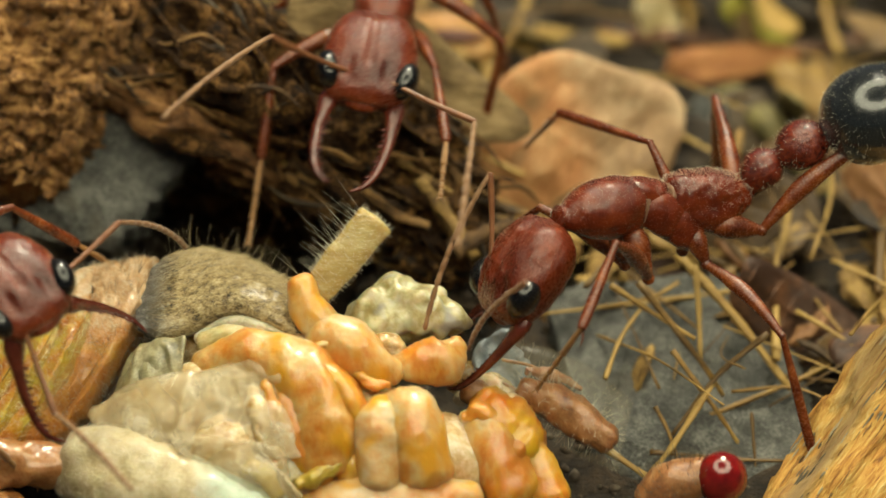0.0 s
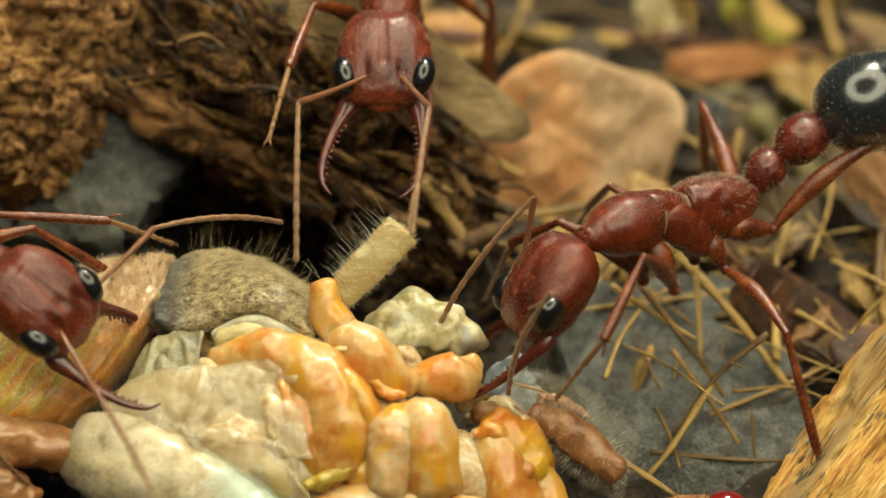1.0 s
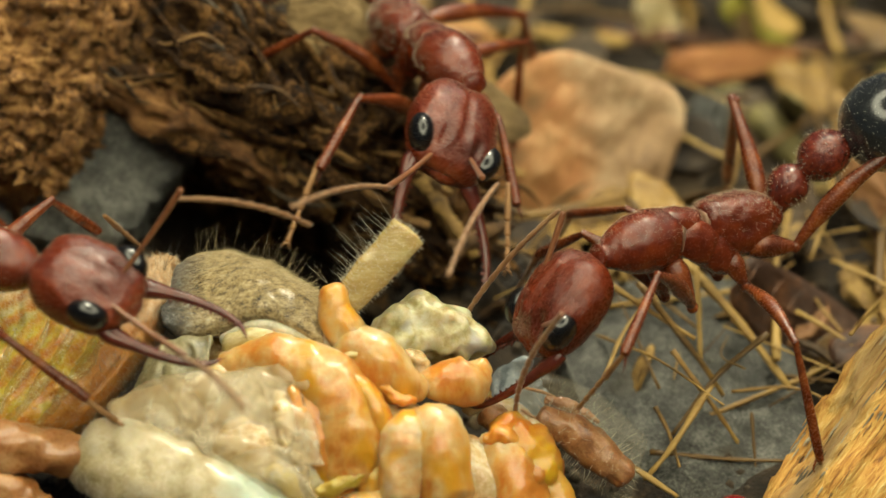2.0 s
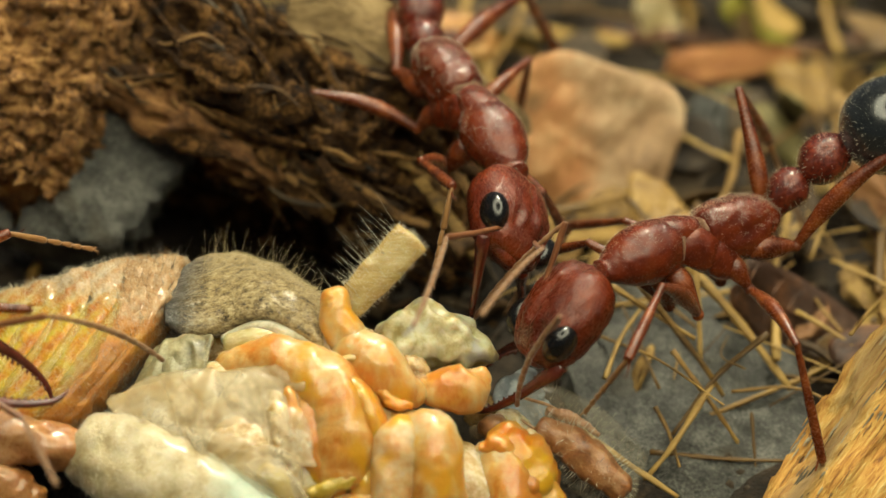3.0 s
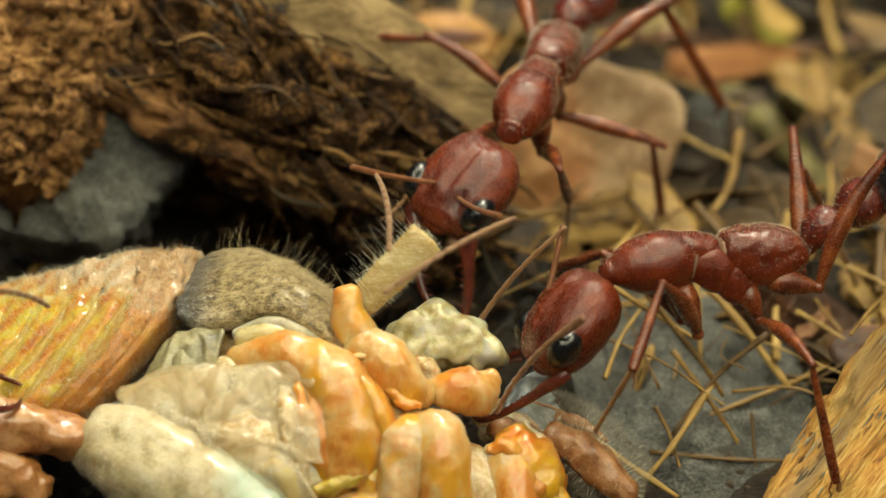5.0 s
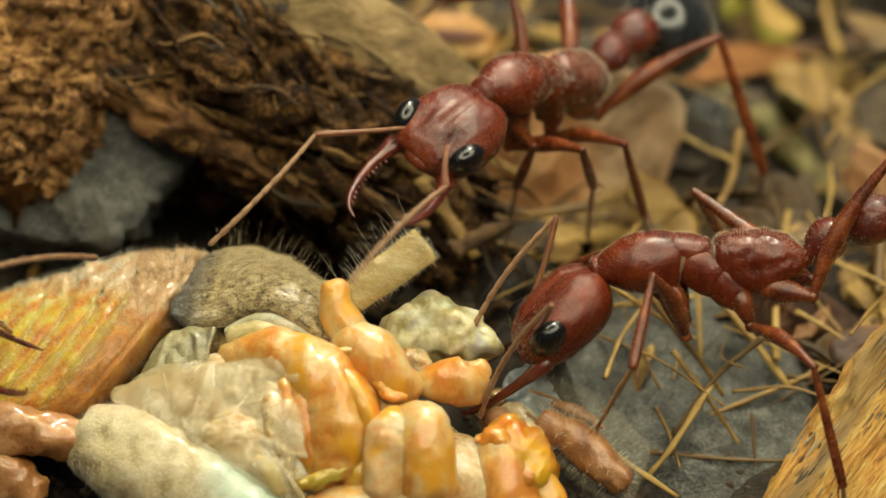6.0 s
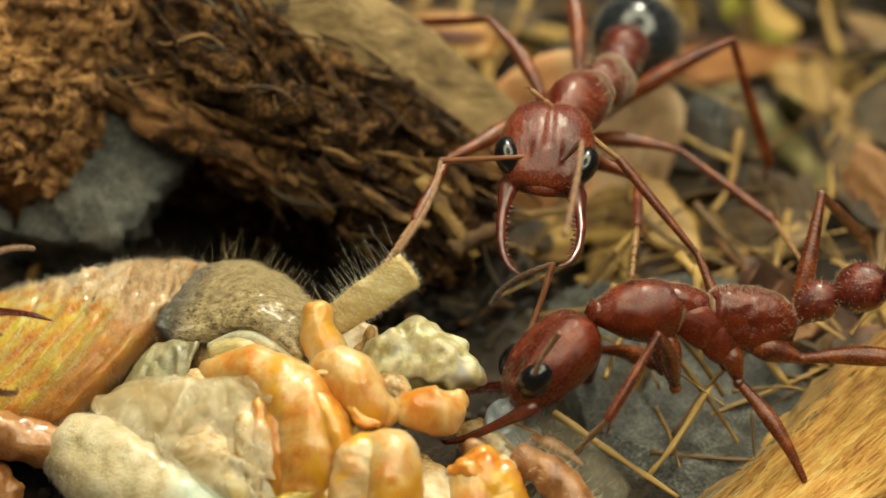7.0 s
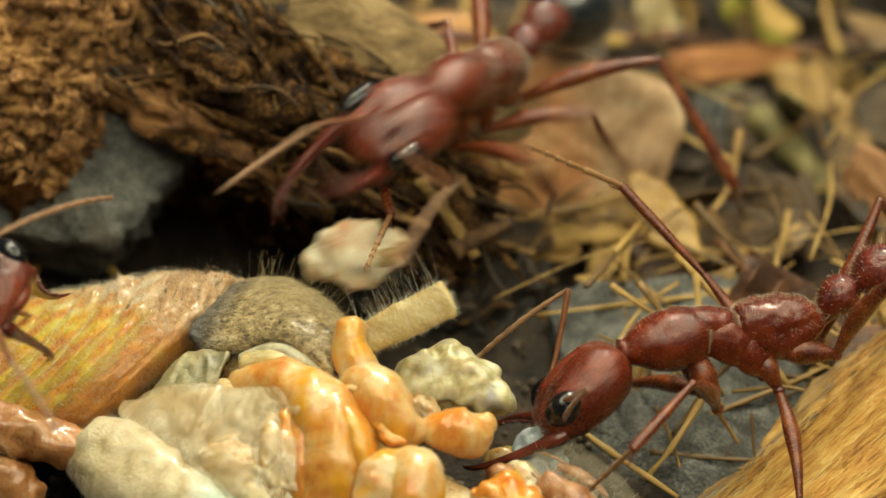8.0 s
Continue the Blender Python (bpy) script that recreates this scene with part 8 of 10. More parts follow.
    walk(a["fl_tarsus"], [(0, mm(6.95, 2.65, -2.59, 0.0, -2.0, -1.3)), (0.5, mm(7.21, 1.25, -1.51, 0.5, -12.1, -5.6)), (1, mm(6.73, -0.51, -5.01, 0.7, 11.1, -18.2)), (1.5, mm(6.79, 0.46, -3.87, -0.2, 20.0, -21.5)), (1.7, mm(6.53, -1.29, -3.69, -2.7, 16.8, -29.3)), (2.267, mm(4.53, 0.49, -4.31, -26.7, 65.9, -61.9)), (2.8, mm(2.53, 2.28, -4.94, -139.5, 55.4, 178.4)), (3, mm(2.8, 3.09, -4.34, -148.5, 63.2, 168.0)), (3.5, mm(2.78, 4.22, -3.95, -170.6, 67.5, 143.7)), (4, mm(2.64, 3.4, -5.95, -159.3, 58.9, 156.3)), (4.5, mm(1.84, 1.9, -5.25, -139.1, 61.9, 179.5)), (5.8, mm(-1.26, 4.16, -1.89, -145.0, 38.7, 172.0)), (6, mm(-2.01, 3.75, -1.73, -145.1, 44.8, 171.8)), (6.267, mm(-0.1, 3.87, -0.72, 127.5, 46.8, 65.6)), (6.5, mm(1.81, 3.98, 0.29, 110.4, -1.5, 26.3)), (7, mm(4.42, 5, -0.52, 110.1, 9.1, 21.7)), (7.1, mm(2.49, 4.55, -2.13, 132.0, 63.8, 53.9)), (7.2, mm(0.56, 4.1, -3.74, -110.2, 49.3, -179.9)), (7.5, mm(6.15, 4.6, -2.04, -120.6, 42.9, 165.8)), (7.7, mm(5.14, 5.22, -0.97, -171.2, 26.2, 86.7)), (7.9, mm(4.12, 5.84, 0.1, -175.3, -17.8, 37.6)), (7.933, mm(1.23, 5.27, -1.05, -175.8, 16.2, 69.5)), (7.967, mm(-0.22, 4.98, -1.62, -151.9, 43.9, 114.0)), (8, mm(-1.66, 4.69, -2.2, -104.9, 42.6, 178.9))])
    walk(a["mr_femur"], [(0, mm(-2.25, -0.95, -2.05, 0.0, 31.4, -99.9)), (0.5, mm(-2.25, -0.95, -2.05, 19.9, 22.0, -57.5)), (1, mm(-2.25, -0.95, -2.05, 14.9, -6.7, -92.7)), (1.5, mm(-2.25, -0.95, -2.05, 20.8, -30.4, -110.8)), (1.7, mm(-2.25, -0.95, -2.05, 8.6, -57.3, -93.8)), (2.8, mm(-2.25, -0.95, -2.05, 32.2, -23.3, -127.9)), (3, mm(-2.25, -0.95, -2.05, 31.6, -10.5, -126.1)), (3.5, mm(-2.25, -0.95, -2.05, 27.4, -9.1, -101.6)), (4, mm(-2.25, -0.95, -2.05, 26.9, -15.0, -99.5)), (4.5, mm(-2.25, -0.95, -2.05, 27.2, -1.1, -101.7)), (5.8, mm(-2.25, -0.95, -2.05, 19.5, -44.4, -83.2)), (6, mm(-2.25, -0.95, -2.05, 20.3, -39.2, -84.5)), (6.5, mm(-2.25, -0.95, -2.05, 28.7, -1.7, -107.0)), (7, mm(-2.25, -0.95, -2.05, 28.6, 3.4, -115.8)), (7.2, mm(-2.25, -0.95, -2.05, 30.1, -43.3, -119.9)), (7.5, mm(-2.25, -0.95, -2.05, 48.1, -24.2, -151.2)), (7.9, mm(-2.25, -0.95, -2.05, 45.8, -7.1, -142.7)), (8, mm(-2.25, -0.95, -2.05, 44.9, -25.8, -139.8))])
    walk(a["mr_tibia"], [(0, mm(-2.87, -4.48, -4.24, 0.0, 26.4, -102.5)), (0.5, mm(-0.16, -4.23, -3.63, 7.8, 6.7, -76.0)), (1, mm(-2.44, -5.12, -1.56, 7.3, -1.1, -86.9)), (1.5, mm(-3.53, -4.34, 0.08, 8.5, -9.4, -100.3)), (1.7, mm(-2.4, -3.21, 1.49, 9.3, 5.7, -123.7)), (2.8, mm(-4.62, -3.99, -0.39, 4.2, 30.0, -139.9)), (3, mm(-4.68, -4.29, -1.28, 0.5, 43.8, -145.9)), (3.5, mm(-3.08, -5.01, -1.38, -6.9, 59.4, -155.3)), (4, mm(-2.92, -4.95, -0.96, 11.5, 48.9, -132.8)), (4.5, mm(-3.1, -5.06, -1.97, 38.3, 17.5, -87.4)), (5.8, mm(-1.89, -3.93, 0.89, 17.6, 32.3, -133.8)), (6, mm(-1.94, -4.19, 0.61, 21.6, 43.4, -127.4)), (6.5, mm(-3.48, -4.97, -1.93, 0.3, 43.5, -158.0)), (7, mm(-4.07, -4.73, -2.3, 5.2, 41.4, -150.8)), (7.2, mm(-3.77, -3.6, 0.83, 15.2, 33.7, -134.4)), (7.5, mm(-5.61, -2.79, -0.33, 9.1, 43.4, -144.1)), (7.9, mm(-5.57, -3.47, -1.53, 37.9, 52.9, -106.2)), (8, mm(-5.14, -3.39, -0.22, 11.7, 31.6, -143.8))])
    walk(a["mr_tarsus"], [(0, mm(-3.76, -8.5, -6.29, 0.0, 53.7, -112.5)), (0.5, mm(0.94, -8.67, -4.16, 11.8, 19.2, -93.6)), (1, mm(-2.2, -9.71, -1.47, 12.7, 30.5, -91.4)), (1.5, mm(-4.35, -8.8, 0.83, 11.7, 3.1, -95.0)), (1.7, mm(-4.94, -7.02, 1.03, -3.7, 28.5, -146.6)), (2.8, mm(-7.67, -6.56, -2.69, -2.0, 35.8, -143.3)), (3, mm(-7.43, -6.15, -4.47, -2.9, 44.1, -144.8)), (3.5, mm(-5.21, -5.99, -5.34, -10.8, 47.3, -155.8)), (4, mm(-4.97, -7.17, -4.43, -1.9, 38.5, -142.8)), (4.5, mm(-2.9, -9.44, -3.35, 20.6, 28.0, -103.1)), (5.8, mm(-4.58, -6.74, -1.57, -9.8, 54.1, -146.9)), (6, mm(-3.97, -6.84, -2.55, -7.0, 54.8, -143.5)), (6.5, mm(-6.57, -6.22, -5.09, -23.3, 52.4, -163.7)), (7, mm(-7.09, -6.41, -5.34, -28.2, 43.4, -170.2)), (7.2, mm(-6.45, -6.33, -1.72, -12.7, 33.8, -145.8)), (7.5, mm(-8.31, -4.75, -3.49, -23.8, 38.1, -164.5)), (7.9, mm(-6.34, -6.14, -5.2, 8.3, 56.9, -122.4)), (8, mm(-8.3, -5.71, -2.63, -12.7, 30.8, -151.6))])
    walk(a["ml_femur"], [(0, mm(-2.25, 0.95, -2.05, 0.0, 25.6, 74.4)), (0.5, mm(-2.25, 0.95, -2.05, -10.6, 27.4, 50.9)), (1, mm(-2.25, 0.95, -2.05, 16.2, 52.1, 90.9)), (1.5, mm(-2.25, 0.95, -2.05, 27.0, 11.2, 110.2)), (1.7, mm(-2.25, 0.95, -2.05, 25.5, 19.1, 104.5)), (2.8, mm(-2.25, 0.95, -2.05, 25.7, -14.1, 107.1)), (3, mm(-2.25, 0.95, -2.05, 23.8, -15.5, 114.3)), (3.5, mm(-2.25, 0.95, -2.05, 41.3, -22.0, 63.2)), (4, mm(-2.25, 0.95, -2.05, 41.5, -12.1, 62.5)), (4.5, mm(-2.25, 0.95, -2.05, 41.3, 11.5, 111.4)), (5.8, mm(-2.25, 0.95, -2.05, 51.3, -32.3, 62.7)), (6, mm(-2.25, 0.95, -2.05, 49.0, -41.7, 66.7)), (6.5, mm(-2.25, 0.95, -2.05, 53.1, -45.7, 60.7)), (7, mm(-2.25, 0.95, -2.05, 23.1, -46.9, 101.4)), (7.2, mm(-2.25, 0.95, -2.05, 6.6, -16.4, 131.2)), (7.5, mm(-2.25, 0.95, -2.05, 22.4, -8.9, 66.7)), (7.9, mm(-2.25, 0.95, -2.05, 21.3, -12.6, 72.4)), (8, mm(-2.25, 0.95, -2.05, 1.2, -41.0, 114.3))])
    walk(a["ml_tibia"], [(0, mm(-1.23, 4.6, -3.86, 0.0, 80.5, -55.1)), (0.5, mm(0.1, 3.84, -3.98, 67.0, 37.3, 16.3)), (1, mm(-2.29, 3.53, -5.36, 13.3, 71.0, -45.4)), (1.5, mm(-3.67, 4.82, -2.86, -106.5, 76.9, -167.2)), (1.7, mm(-3.24, 4.79, -3.42, -60.3, 69.4, -119.2)), (2.8, mm(-3.45, 4.84, -1.03, -125.1, 57.3, 170.3)), (3, mm(-3.92, 4.64, -0.93, -142.0, 64.2, 151.1)), (3.5, mm(-0.5, 4.43, -0.48, 158.6, 40.6, 80.7)), (4, mm(-0.35, 4.59, -1.17, 166.9, 53.8, 91.9)), (4.5, mm(-3.75, 4.78, -2.89, -171.0, 66.8, 117.2)), (5.8, mm(-0.62, 4.11, 0.19, -124.7, 27.3, 174.7)), (6, mm(-1.01, 3.83, 0.75, -132.1, 34.3, 160.4)), (6.5, mm(-0.81, 3.51, 0.95, -142.3, 31.3, 141.7)), (7, mm(-2.82, 3.76, 1.02, -150.6, -19.1, 78.8)), (7.1, mm(-3.86, 3.87, 0.08, -152.3, 12.2, 106.9)), (7.2, mm(-4.9, 3.98, -0.86, -135.9, 39.9, 142.4)), (7.5, mm(-0.61, 4.76, -1.4, -131.6, 28.0, 149.9)), (7.7, mm(-0.81, 4.81, -1.27, -146.0, 2.1, 99.0)), (7.9, mm(-1.01, 4.86, -1.13, -135.1, -25.4, 49.6)), (7.933, mm(-2.28, 4.35, -0.21, -146.8, -8.9, 87.5)), (8, mm(-3.55, 3.84, 0.7, -133.2, 26.5, 160.5))])
    walk(a["ml_tarsus"], [(0, mm(-0.8, 3.97, -8.4, -0.0, 66.3, -169.6)), (0.5, mm(3.61, 4.87, -6.77, 59.3, 86.9, -109.8)), (1, mm(-1.24, 2.47, -9.71, 7.2, 65.8, -162.4)), (1.5, mm(-4.69, 4.58, -7.34, -8.4, 48.3, 179.3)), (1.7, mm(-4.03, 3.38, -7.73, -7.5, 46.5, -179.4)), (2.8, mm(-5.9, 5.26, -4.9, -11.1, 54.7, 175.9)), (3, mm(-5.67, 5.61, -5.07, -23.2, 60.4, 161.6)), (3.5, mm(0.06, 7.87, -3.47, -91.8, 48.6, 82.0)), (4, mm(-0.45, 7.31, -4.88, -64.4, 54.5, 116.6)), (4.5, mm(-4.58, 6.39, -7.12, -36.4, 65.2, 148.6)), (5.8, mm(-4.69, 4.49, -1.91, -9.3, 36.4, -178.0)), (6, mm(-4.59, 5.1, -1.84, -13.0, 34.6, 175.7)), (6.5, mm(-3.9, 5.95, -1.44, -19.4, 27.9, 163.5)), (6.733, mm(-2.93, 6.99, 0.54, -53.8, 24.8, 93.6)), (7, mm(-1.97, 8.03, 2.52, -64.3, -8.6, 29.6)), (7.1, mm(-4.84, 7.08, -0.65, -53.0, 33.9, 75.6)), (7.2, mm(-7.7, 6.13, -3.82, 3.1, 43.9, 156.0)), (7.5, mm(-4.12, 6.8, -3.56, 9.2, 35.3, 165.5)), (7.7, mm(-1.22, 7.41, -1.36, -26.6, 18.6, 95.2)), (7.9, mm(1.68, 8.02, 0.84, -27.3, -17.1, 41.6)), (7.933, mm(-2.88, 6.62, -0.26, -30.7, 6.5, 76.5)), (7.967, mm(-5.16, 5.91, -0.8, -18.9, 27.7, 114.8)), (8, mm(-7.44, 5.21, -1.35, 7.6, 35.3, 163.2))])
    walk(a["hr_femur"], [(0, mm(-4.4, -0.95, -0.75, -0.0, 26.6, -136.6)), (0.5, mm(-4.4, -0.95, -0.75, -6.3, 43.1, -147.4)), (1, mm(-4.4, -0.95, -0.75, -8.8, 22.9, -152.0)), (1.5, mm(-4.4, -0.95, -0.75, -8.9, -19.9, -155.3)), (1.7, mm(-4.4, -0.95, -0.75, -2.4, -18.4, -174.8)), (2.8, mm(-4.4, -0.95, -0.75, 7.0, -15.2, 153.2)), (3, mm(-4.4, -0.95, -0.75, 6.6, -3.2, 156.2)), (3.5, mm(-4.4, -0.95, -0.75, 6.4, 5.7, 150.0)), (4, mm(-4.4, -0.95, -0.75, 6.3, -7.7, 158.7)), (4.5, mm(-4.4, -0.95, -0.75, 4.6, -0.9, -179.5)), (5.8, mm(-4.4, -0.95, -0.75, -11.3, -25.4, -117.4)), (6, mm(-4.4, -0.95, -0.75, -10.6, -16.9, -119.4)), (6.5, mm(-4.4, -0.95, -0.75, -9.6, 1.3, -126.9)), (7, mm(-4.4, -0.95, -0.75, -8.9, -12.0, -134.4)), (7.2, mm(-4.4, -0.95, -0.75, -8.3, -31.4, -136.0)), (7.5, mm(-4.4, -0.95, -0.75, -6.8, -15.6, -139.6)), (7.9, mm(-4.4, -0.95, -0.75, -8.8, -2.4, -127.2)), (8, mm(-4.4, -0.95, -0.75, -8.1, -28.8, -129.5))])
    walk(a["hr_tibia"], [(0, mm(-8.04, -4.39, -3.26, 0.0, 66.6, -129.1)), (0.5, mm(-7.85, -3.16, -4.57, 31.6, 51.3, -92.9)), (1, mm(-8.95, -3.37, -2.93, 16.8, 49.1, -112.1)), (1.5, mm(-9.18, -3.15, 1.16, -3.5, 26.2, -144.0)), (1.7, mm(-9.69, -1.43, 1.02, -4.8, 23.1, -147.3)), (2.8, mm(-9.22, 1.49, 0.72, -11.6, 38.5, -160.3)), (3, mm(-9.52, 1.31, -0.44, -16.5, 47.1, -167.5)), (3.5, mm(-9.23, 1.84, -1.31, -24.7, 55.8, -178.0)), (4, mm(-9.57, 1.07, 0, -14.5, 48.1, -165.1)), (4.5, mm(-10, -1, -0.66, -5.6, 49.5, -153.3)), (5.8, mm(-6.73, -5.44, 1.65, 13.6, 9.3, -117.3)), (6, mm(-7.03, -5.62, 0.88, 13.3, 11.3, -118.9)), (6.5, mm(-7.76, -5.43, -0.88, 10.1, 18.8, -131.3)), (7, mm(-8.23, -4.86, 0.42, 9.2, 14.3, -134.7)), (7.2, mm(-7.84, -4.27, 2.16, 10.0, -0.5, -127.7)), (7.5, mm(-8.51, -4.44, 0.76, 10.0, 11.8, -127.7)), (7.9, mm(-7.78, -5.41, -0.52, 16.5, 20.9, -105.0)), (8, mm(-7.52, -4.74, 1.95, 12.3, 4.8, -123.6))])
    walk(a["hr_tarsus"], [(0, mm(-9.49, -6.18, -8.58, 0.0, 52.4, -136.3)), (0.5, mm(-8.03, -6.78, -9.1, 13.3, 51.3, -119.5)), (1, mm(-10.38, -6.89, -7.32, 4.1, 42.5, -132.1)), (1.5, mm(-13.4, -6.21, -1.4, -7.7, 32.1, -151.4)), (1.7, mm(-14.18, -4.32, -1.26, -9.6, 28.3, -155.1)), (2.8, mm(-13.5, -0.04, -2.9, -19.9, 37.5, -173.8)), (3, mm(-13.37, 0.45, -4.69, -22.3, 46.3, -177.5)), (3.5, mm(-12.48, 1.72, -6.11, -31.5, 53.7, 170.6)), (4, mm(-13.31, 0.07, -4.32, -24.5, 45.4, 179.8)), (4.5, mm(-13.37, -2.69, -5.07, -5.2, 50.5, -154.4)), (5.8, mm(-9.36, -10.53, 0.72, -9.2, 50.5, -159.7)), (6, mm(-9.78, -10.6, -0.25, -10.0, 54.1, -160.7)), (6.5, mm(-11.39, -9.55, -2.74, -31.4, 51.4, 172.6)), (7, mm(-12.18, -8.86, -1.01, -32.3, 45.1, 171.4)), (7.2, mm(-11.38, -8.86, 2.22, 1.2, 49.8, -144.1)), (7.5, mm(-11.98, -8.93, -0.43, -19.7, 50.9, -171.1)), (7.9, mm(-9.19, -10.64, -2.59, 30.2, 72.6, -116.2)), (8, mm(-10.72, -9.55, 1.46, -8.3, 47.4, -159.2))])
    walk(a["hl_femur"], [(0, mm(-4.4, 0.95, -0.75, 0.0, 54.2, 104.6)), (0.5, mm(-4.4, 0.95, -0.75, -33.8, 24.9, 55.0)), (1, mm(-4.4, 0.95, -0.75, -23.4, 56.4, 70.4)), (1.5, mm(-4.4, 0.95, -0.75, -4.7, 20.3, 98.7)), (1.7, mm(-4.4, 0.95, -0.75, -5.4, 27.4, 97.1)), (2.8, mm(-4.4, 0.95, -0.75, -1.5, -5.2, 116.0)), (3, mm(-4.4, 0.95, -0.75, -1.6, -8.3, 116.6)), (3.5, mm(-4.4, 0.95, -0.75, -1.0, -7.0, 112.1)), (4, mm(-4.4, 0.95, -0.75, 2.9, -24.1, 97.8)), (4.5, mm(-4.4, 0.95, -0.75, -7.7, -4.2, 138.9)), (5.8, mm(-4.4, 0.95, -0.75, -24.2, -70.6, 161.6)), (6, mm(-4.4, 0.95, -0.75, -27.3, -67.6, 164.8)), (6.5, mm(-4.4, 0.95, -0.75, -14.3, -70.9, 150.9)), (7, mm(-4.4, 0.95, -0.75, -13.4, -78.6, 150.0)), (7.2, mm(-4.4, 0.95, -0.75, 3.6, -29.9, 131.0)), (7.5, mm(-4.4, 0.95, -0.75, 13.8, -50.6, 115.4)), (7.9, mm(-4.4, 0.95, -0.75, -4.4, -26.1, 143.8)), (8, mm(-4.4, 0.95, -0.75, 12.8, -47.8, 116.1))])
    walk(a["hl_tibia"], [(0, mm(-5.22, 4.12, -5.29, 0.0, 65.0, 158.4)), (0.5, mm(-1.49, 5.11, -3.11, -104.2, 68.2, 49.5)), (1, mm(-3.36, 3.87, -5.41, 41.0, 69.0, -163.0)), (1.5, mm(-5.19, 6.14, -2.69, 12.2, 54.8, 164.8)), (1.7, mm(-5.01, 5.88, -3.33, 16.0, 59.9, 169.3)), (2.8, mm(-6.85, 5.96, -0.25, -14.7, 48.8, 132.1)), (3, mm(-6.88, 5.9, 0.06, -24.4, 51.3, 119.5)), (3.5, mm(-6.49, 6.1, -0.07, -36.0, 46.5, 104.2)), (4, mm(-5.1, 6.01, 1.54, -29.6, 45.9, 113.0)), (4.5, mm(-8.61, 4.62, -0.34, -16.1, 56.9, 130.1)), (5.8, mm(-6.17, 1.54, 4.53, -26.5, 28.4, 115.3)), (6, mm(-6.46, 1.51, 4.43, -24.5, 30.6, 119.3)), (6.5, mm(-6, 1.84, 4.54, -24.3, 22.1, 119.8)), (7, mm(-5.36, 1.5, 4.74, -25.6, 21.9, 116.4)), (7.2, mm(-7.58, 4.62, 2.04, -45.3, 42.0, 80.6)), (7.5, mm(-5.93, 4.16, 3.57, -40.4, 12.8, 90.9)), (7.9, mm(-8.46, 3.92, 1.71, -33.1, 31.4, 109.7)), (8, mm(-6.05, 4.33, 3.4, -35.0, 26.6, 105.8))])
    walk(a["hl_tarsus"], [(0, mm(-7.51, 5.02, -10.55, 0.0, 66.2, 174.3)), (0.5, mm(-0.09, 6.75, -8.5, 23.8, 78.5, -160.9)), (1, mm(-5.35, 3.26, -10.83, 12.9, 67.4, -172.3)), (1.5, mm(-8.42, 7.02, -7.43, -5.7, 48.8, 166.1)), (1.7, mm(-7.87, 6.42, -8.35, -4.2, 50.9, 168.2)), (2.8, mm(-9.41, 8.79, -4.61, -26.8, 53.5, 139.8)), (3, mm(-8.67, 9.06, -4.47, -37.5, 55.0, 126.7)), (3.5, mm(-7.47, 9.97, -4.28, -48.2, 49.9, 113.1)), (4, mm(-6.67, 9.73, -2.63, -40.3, 48.3, 123.6)), (4.5, mm(-10.65, 7.04, -5.2, -25.7, 56.1, 141.9)), (5.8, mm(-8.35, 6.15, 1.77, 8.0, 27.7, -170.6)), (6, mm(-8.91, 5.86, 1.47, 7.9, 30.2, -170.8)), (6.5, mm(-8.67, 6.5, 2.36, -0.9, 25.5, 170.6)), (7, mm(-7.75, 6.33, 2.58, -2.5, 23.7, 166.7)), (7.2, mm(-6.88, 8.87, -1.84, -0.2, 40.2, 171.0)), (7.5, mm(-6.02, 9.82, 2.29, -6.4, 25.1, 159.7)), (7.9, mm(-10.13, 8.58, -1.31, 3.9, 55.6, 174.9)), (8, mm(-7.46, 9.32, 0.8, -0.2, 27.0, 168.9))])
    walk(a["r_scape"], [(0, mm(6.31, -1.02, -0.15, -21.7, -36.4, -65.9)), (0.5, mm(5.93, -1.61, 0.53, -11.5, -17.3, -87.9)), (1, mm(6.17, -1.41, -0.06, -26.3, -22.1, -46.0)), (1.5, mm(6.39, -1.83, -2.41, -29.2, -53.1, -41.4)), (1.7, mm(5.82, -2.86, -1.14, -22.7, 1.9, -54.7)), (2.8, mm(6.38, -1.84, -1.5, -22.4, -42.7, -55.4)), (3, mm(6.56, -1.67, -0.56, -15.4, -14.5, -69.5)), (3.5, mm(6.44, -1.35, 0.34, -17.9, -16.2, -60.2)), (4, mm(6.41, -1.48, -1.07, -13.7, -51.9, -67.2)), (4.5, mm(6.16, -2.6, -1.66, -4.6, -28.3, -81.0)), (5.133, mm(6.31, -1.19, -2.31, -18.2, -6.3, -38.0)), (5.8, mm(6.46, 0.22, -2.97, -12.9, 20.0, 3.7)), (6, mm(6.57, 0.5, -2.07, -39.1, 42.9, -43.5)), (6.5, mm(6.93, 0.7, -1.16, -28.8, 53.8, -29.8)), (7, mm(6.63, 0.57, -1.73, -30.2, 32.3, -31.9)), (7.2, mm(6.58, -0.4, -1, -28.7, -16.6, -21.7)), (7.5, mm(6.57, 0.09, -2.16, -33.2, 25.8, -71.1)), (7.9, mm(5.86, 0.63, 0.38, -26.2, -7.6, -30.5)), (8, mm(6.27, -0.97, -1.95, -26.7, 5.2, -7.2))])
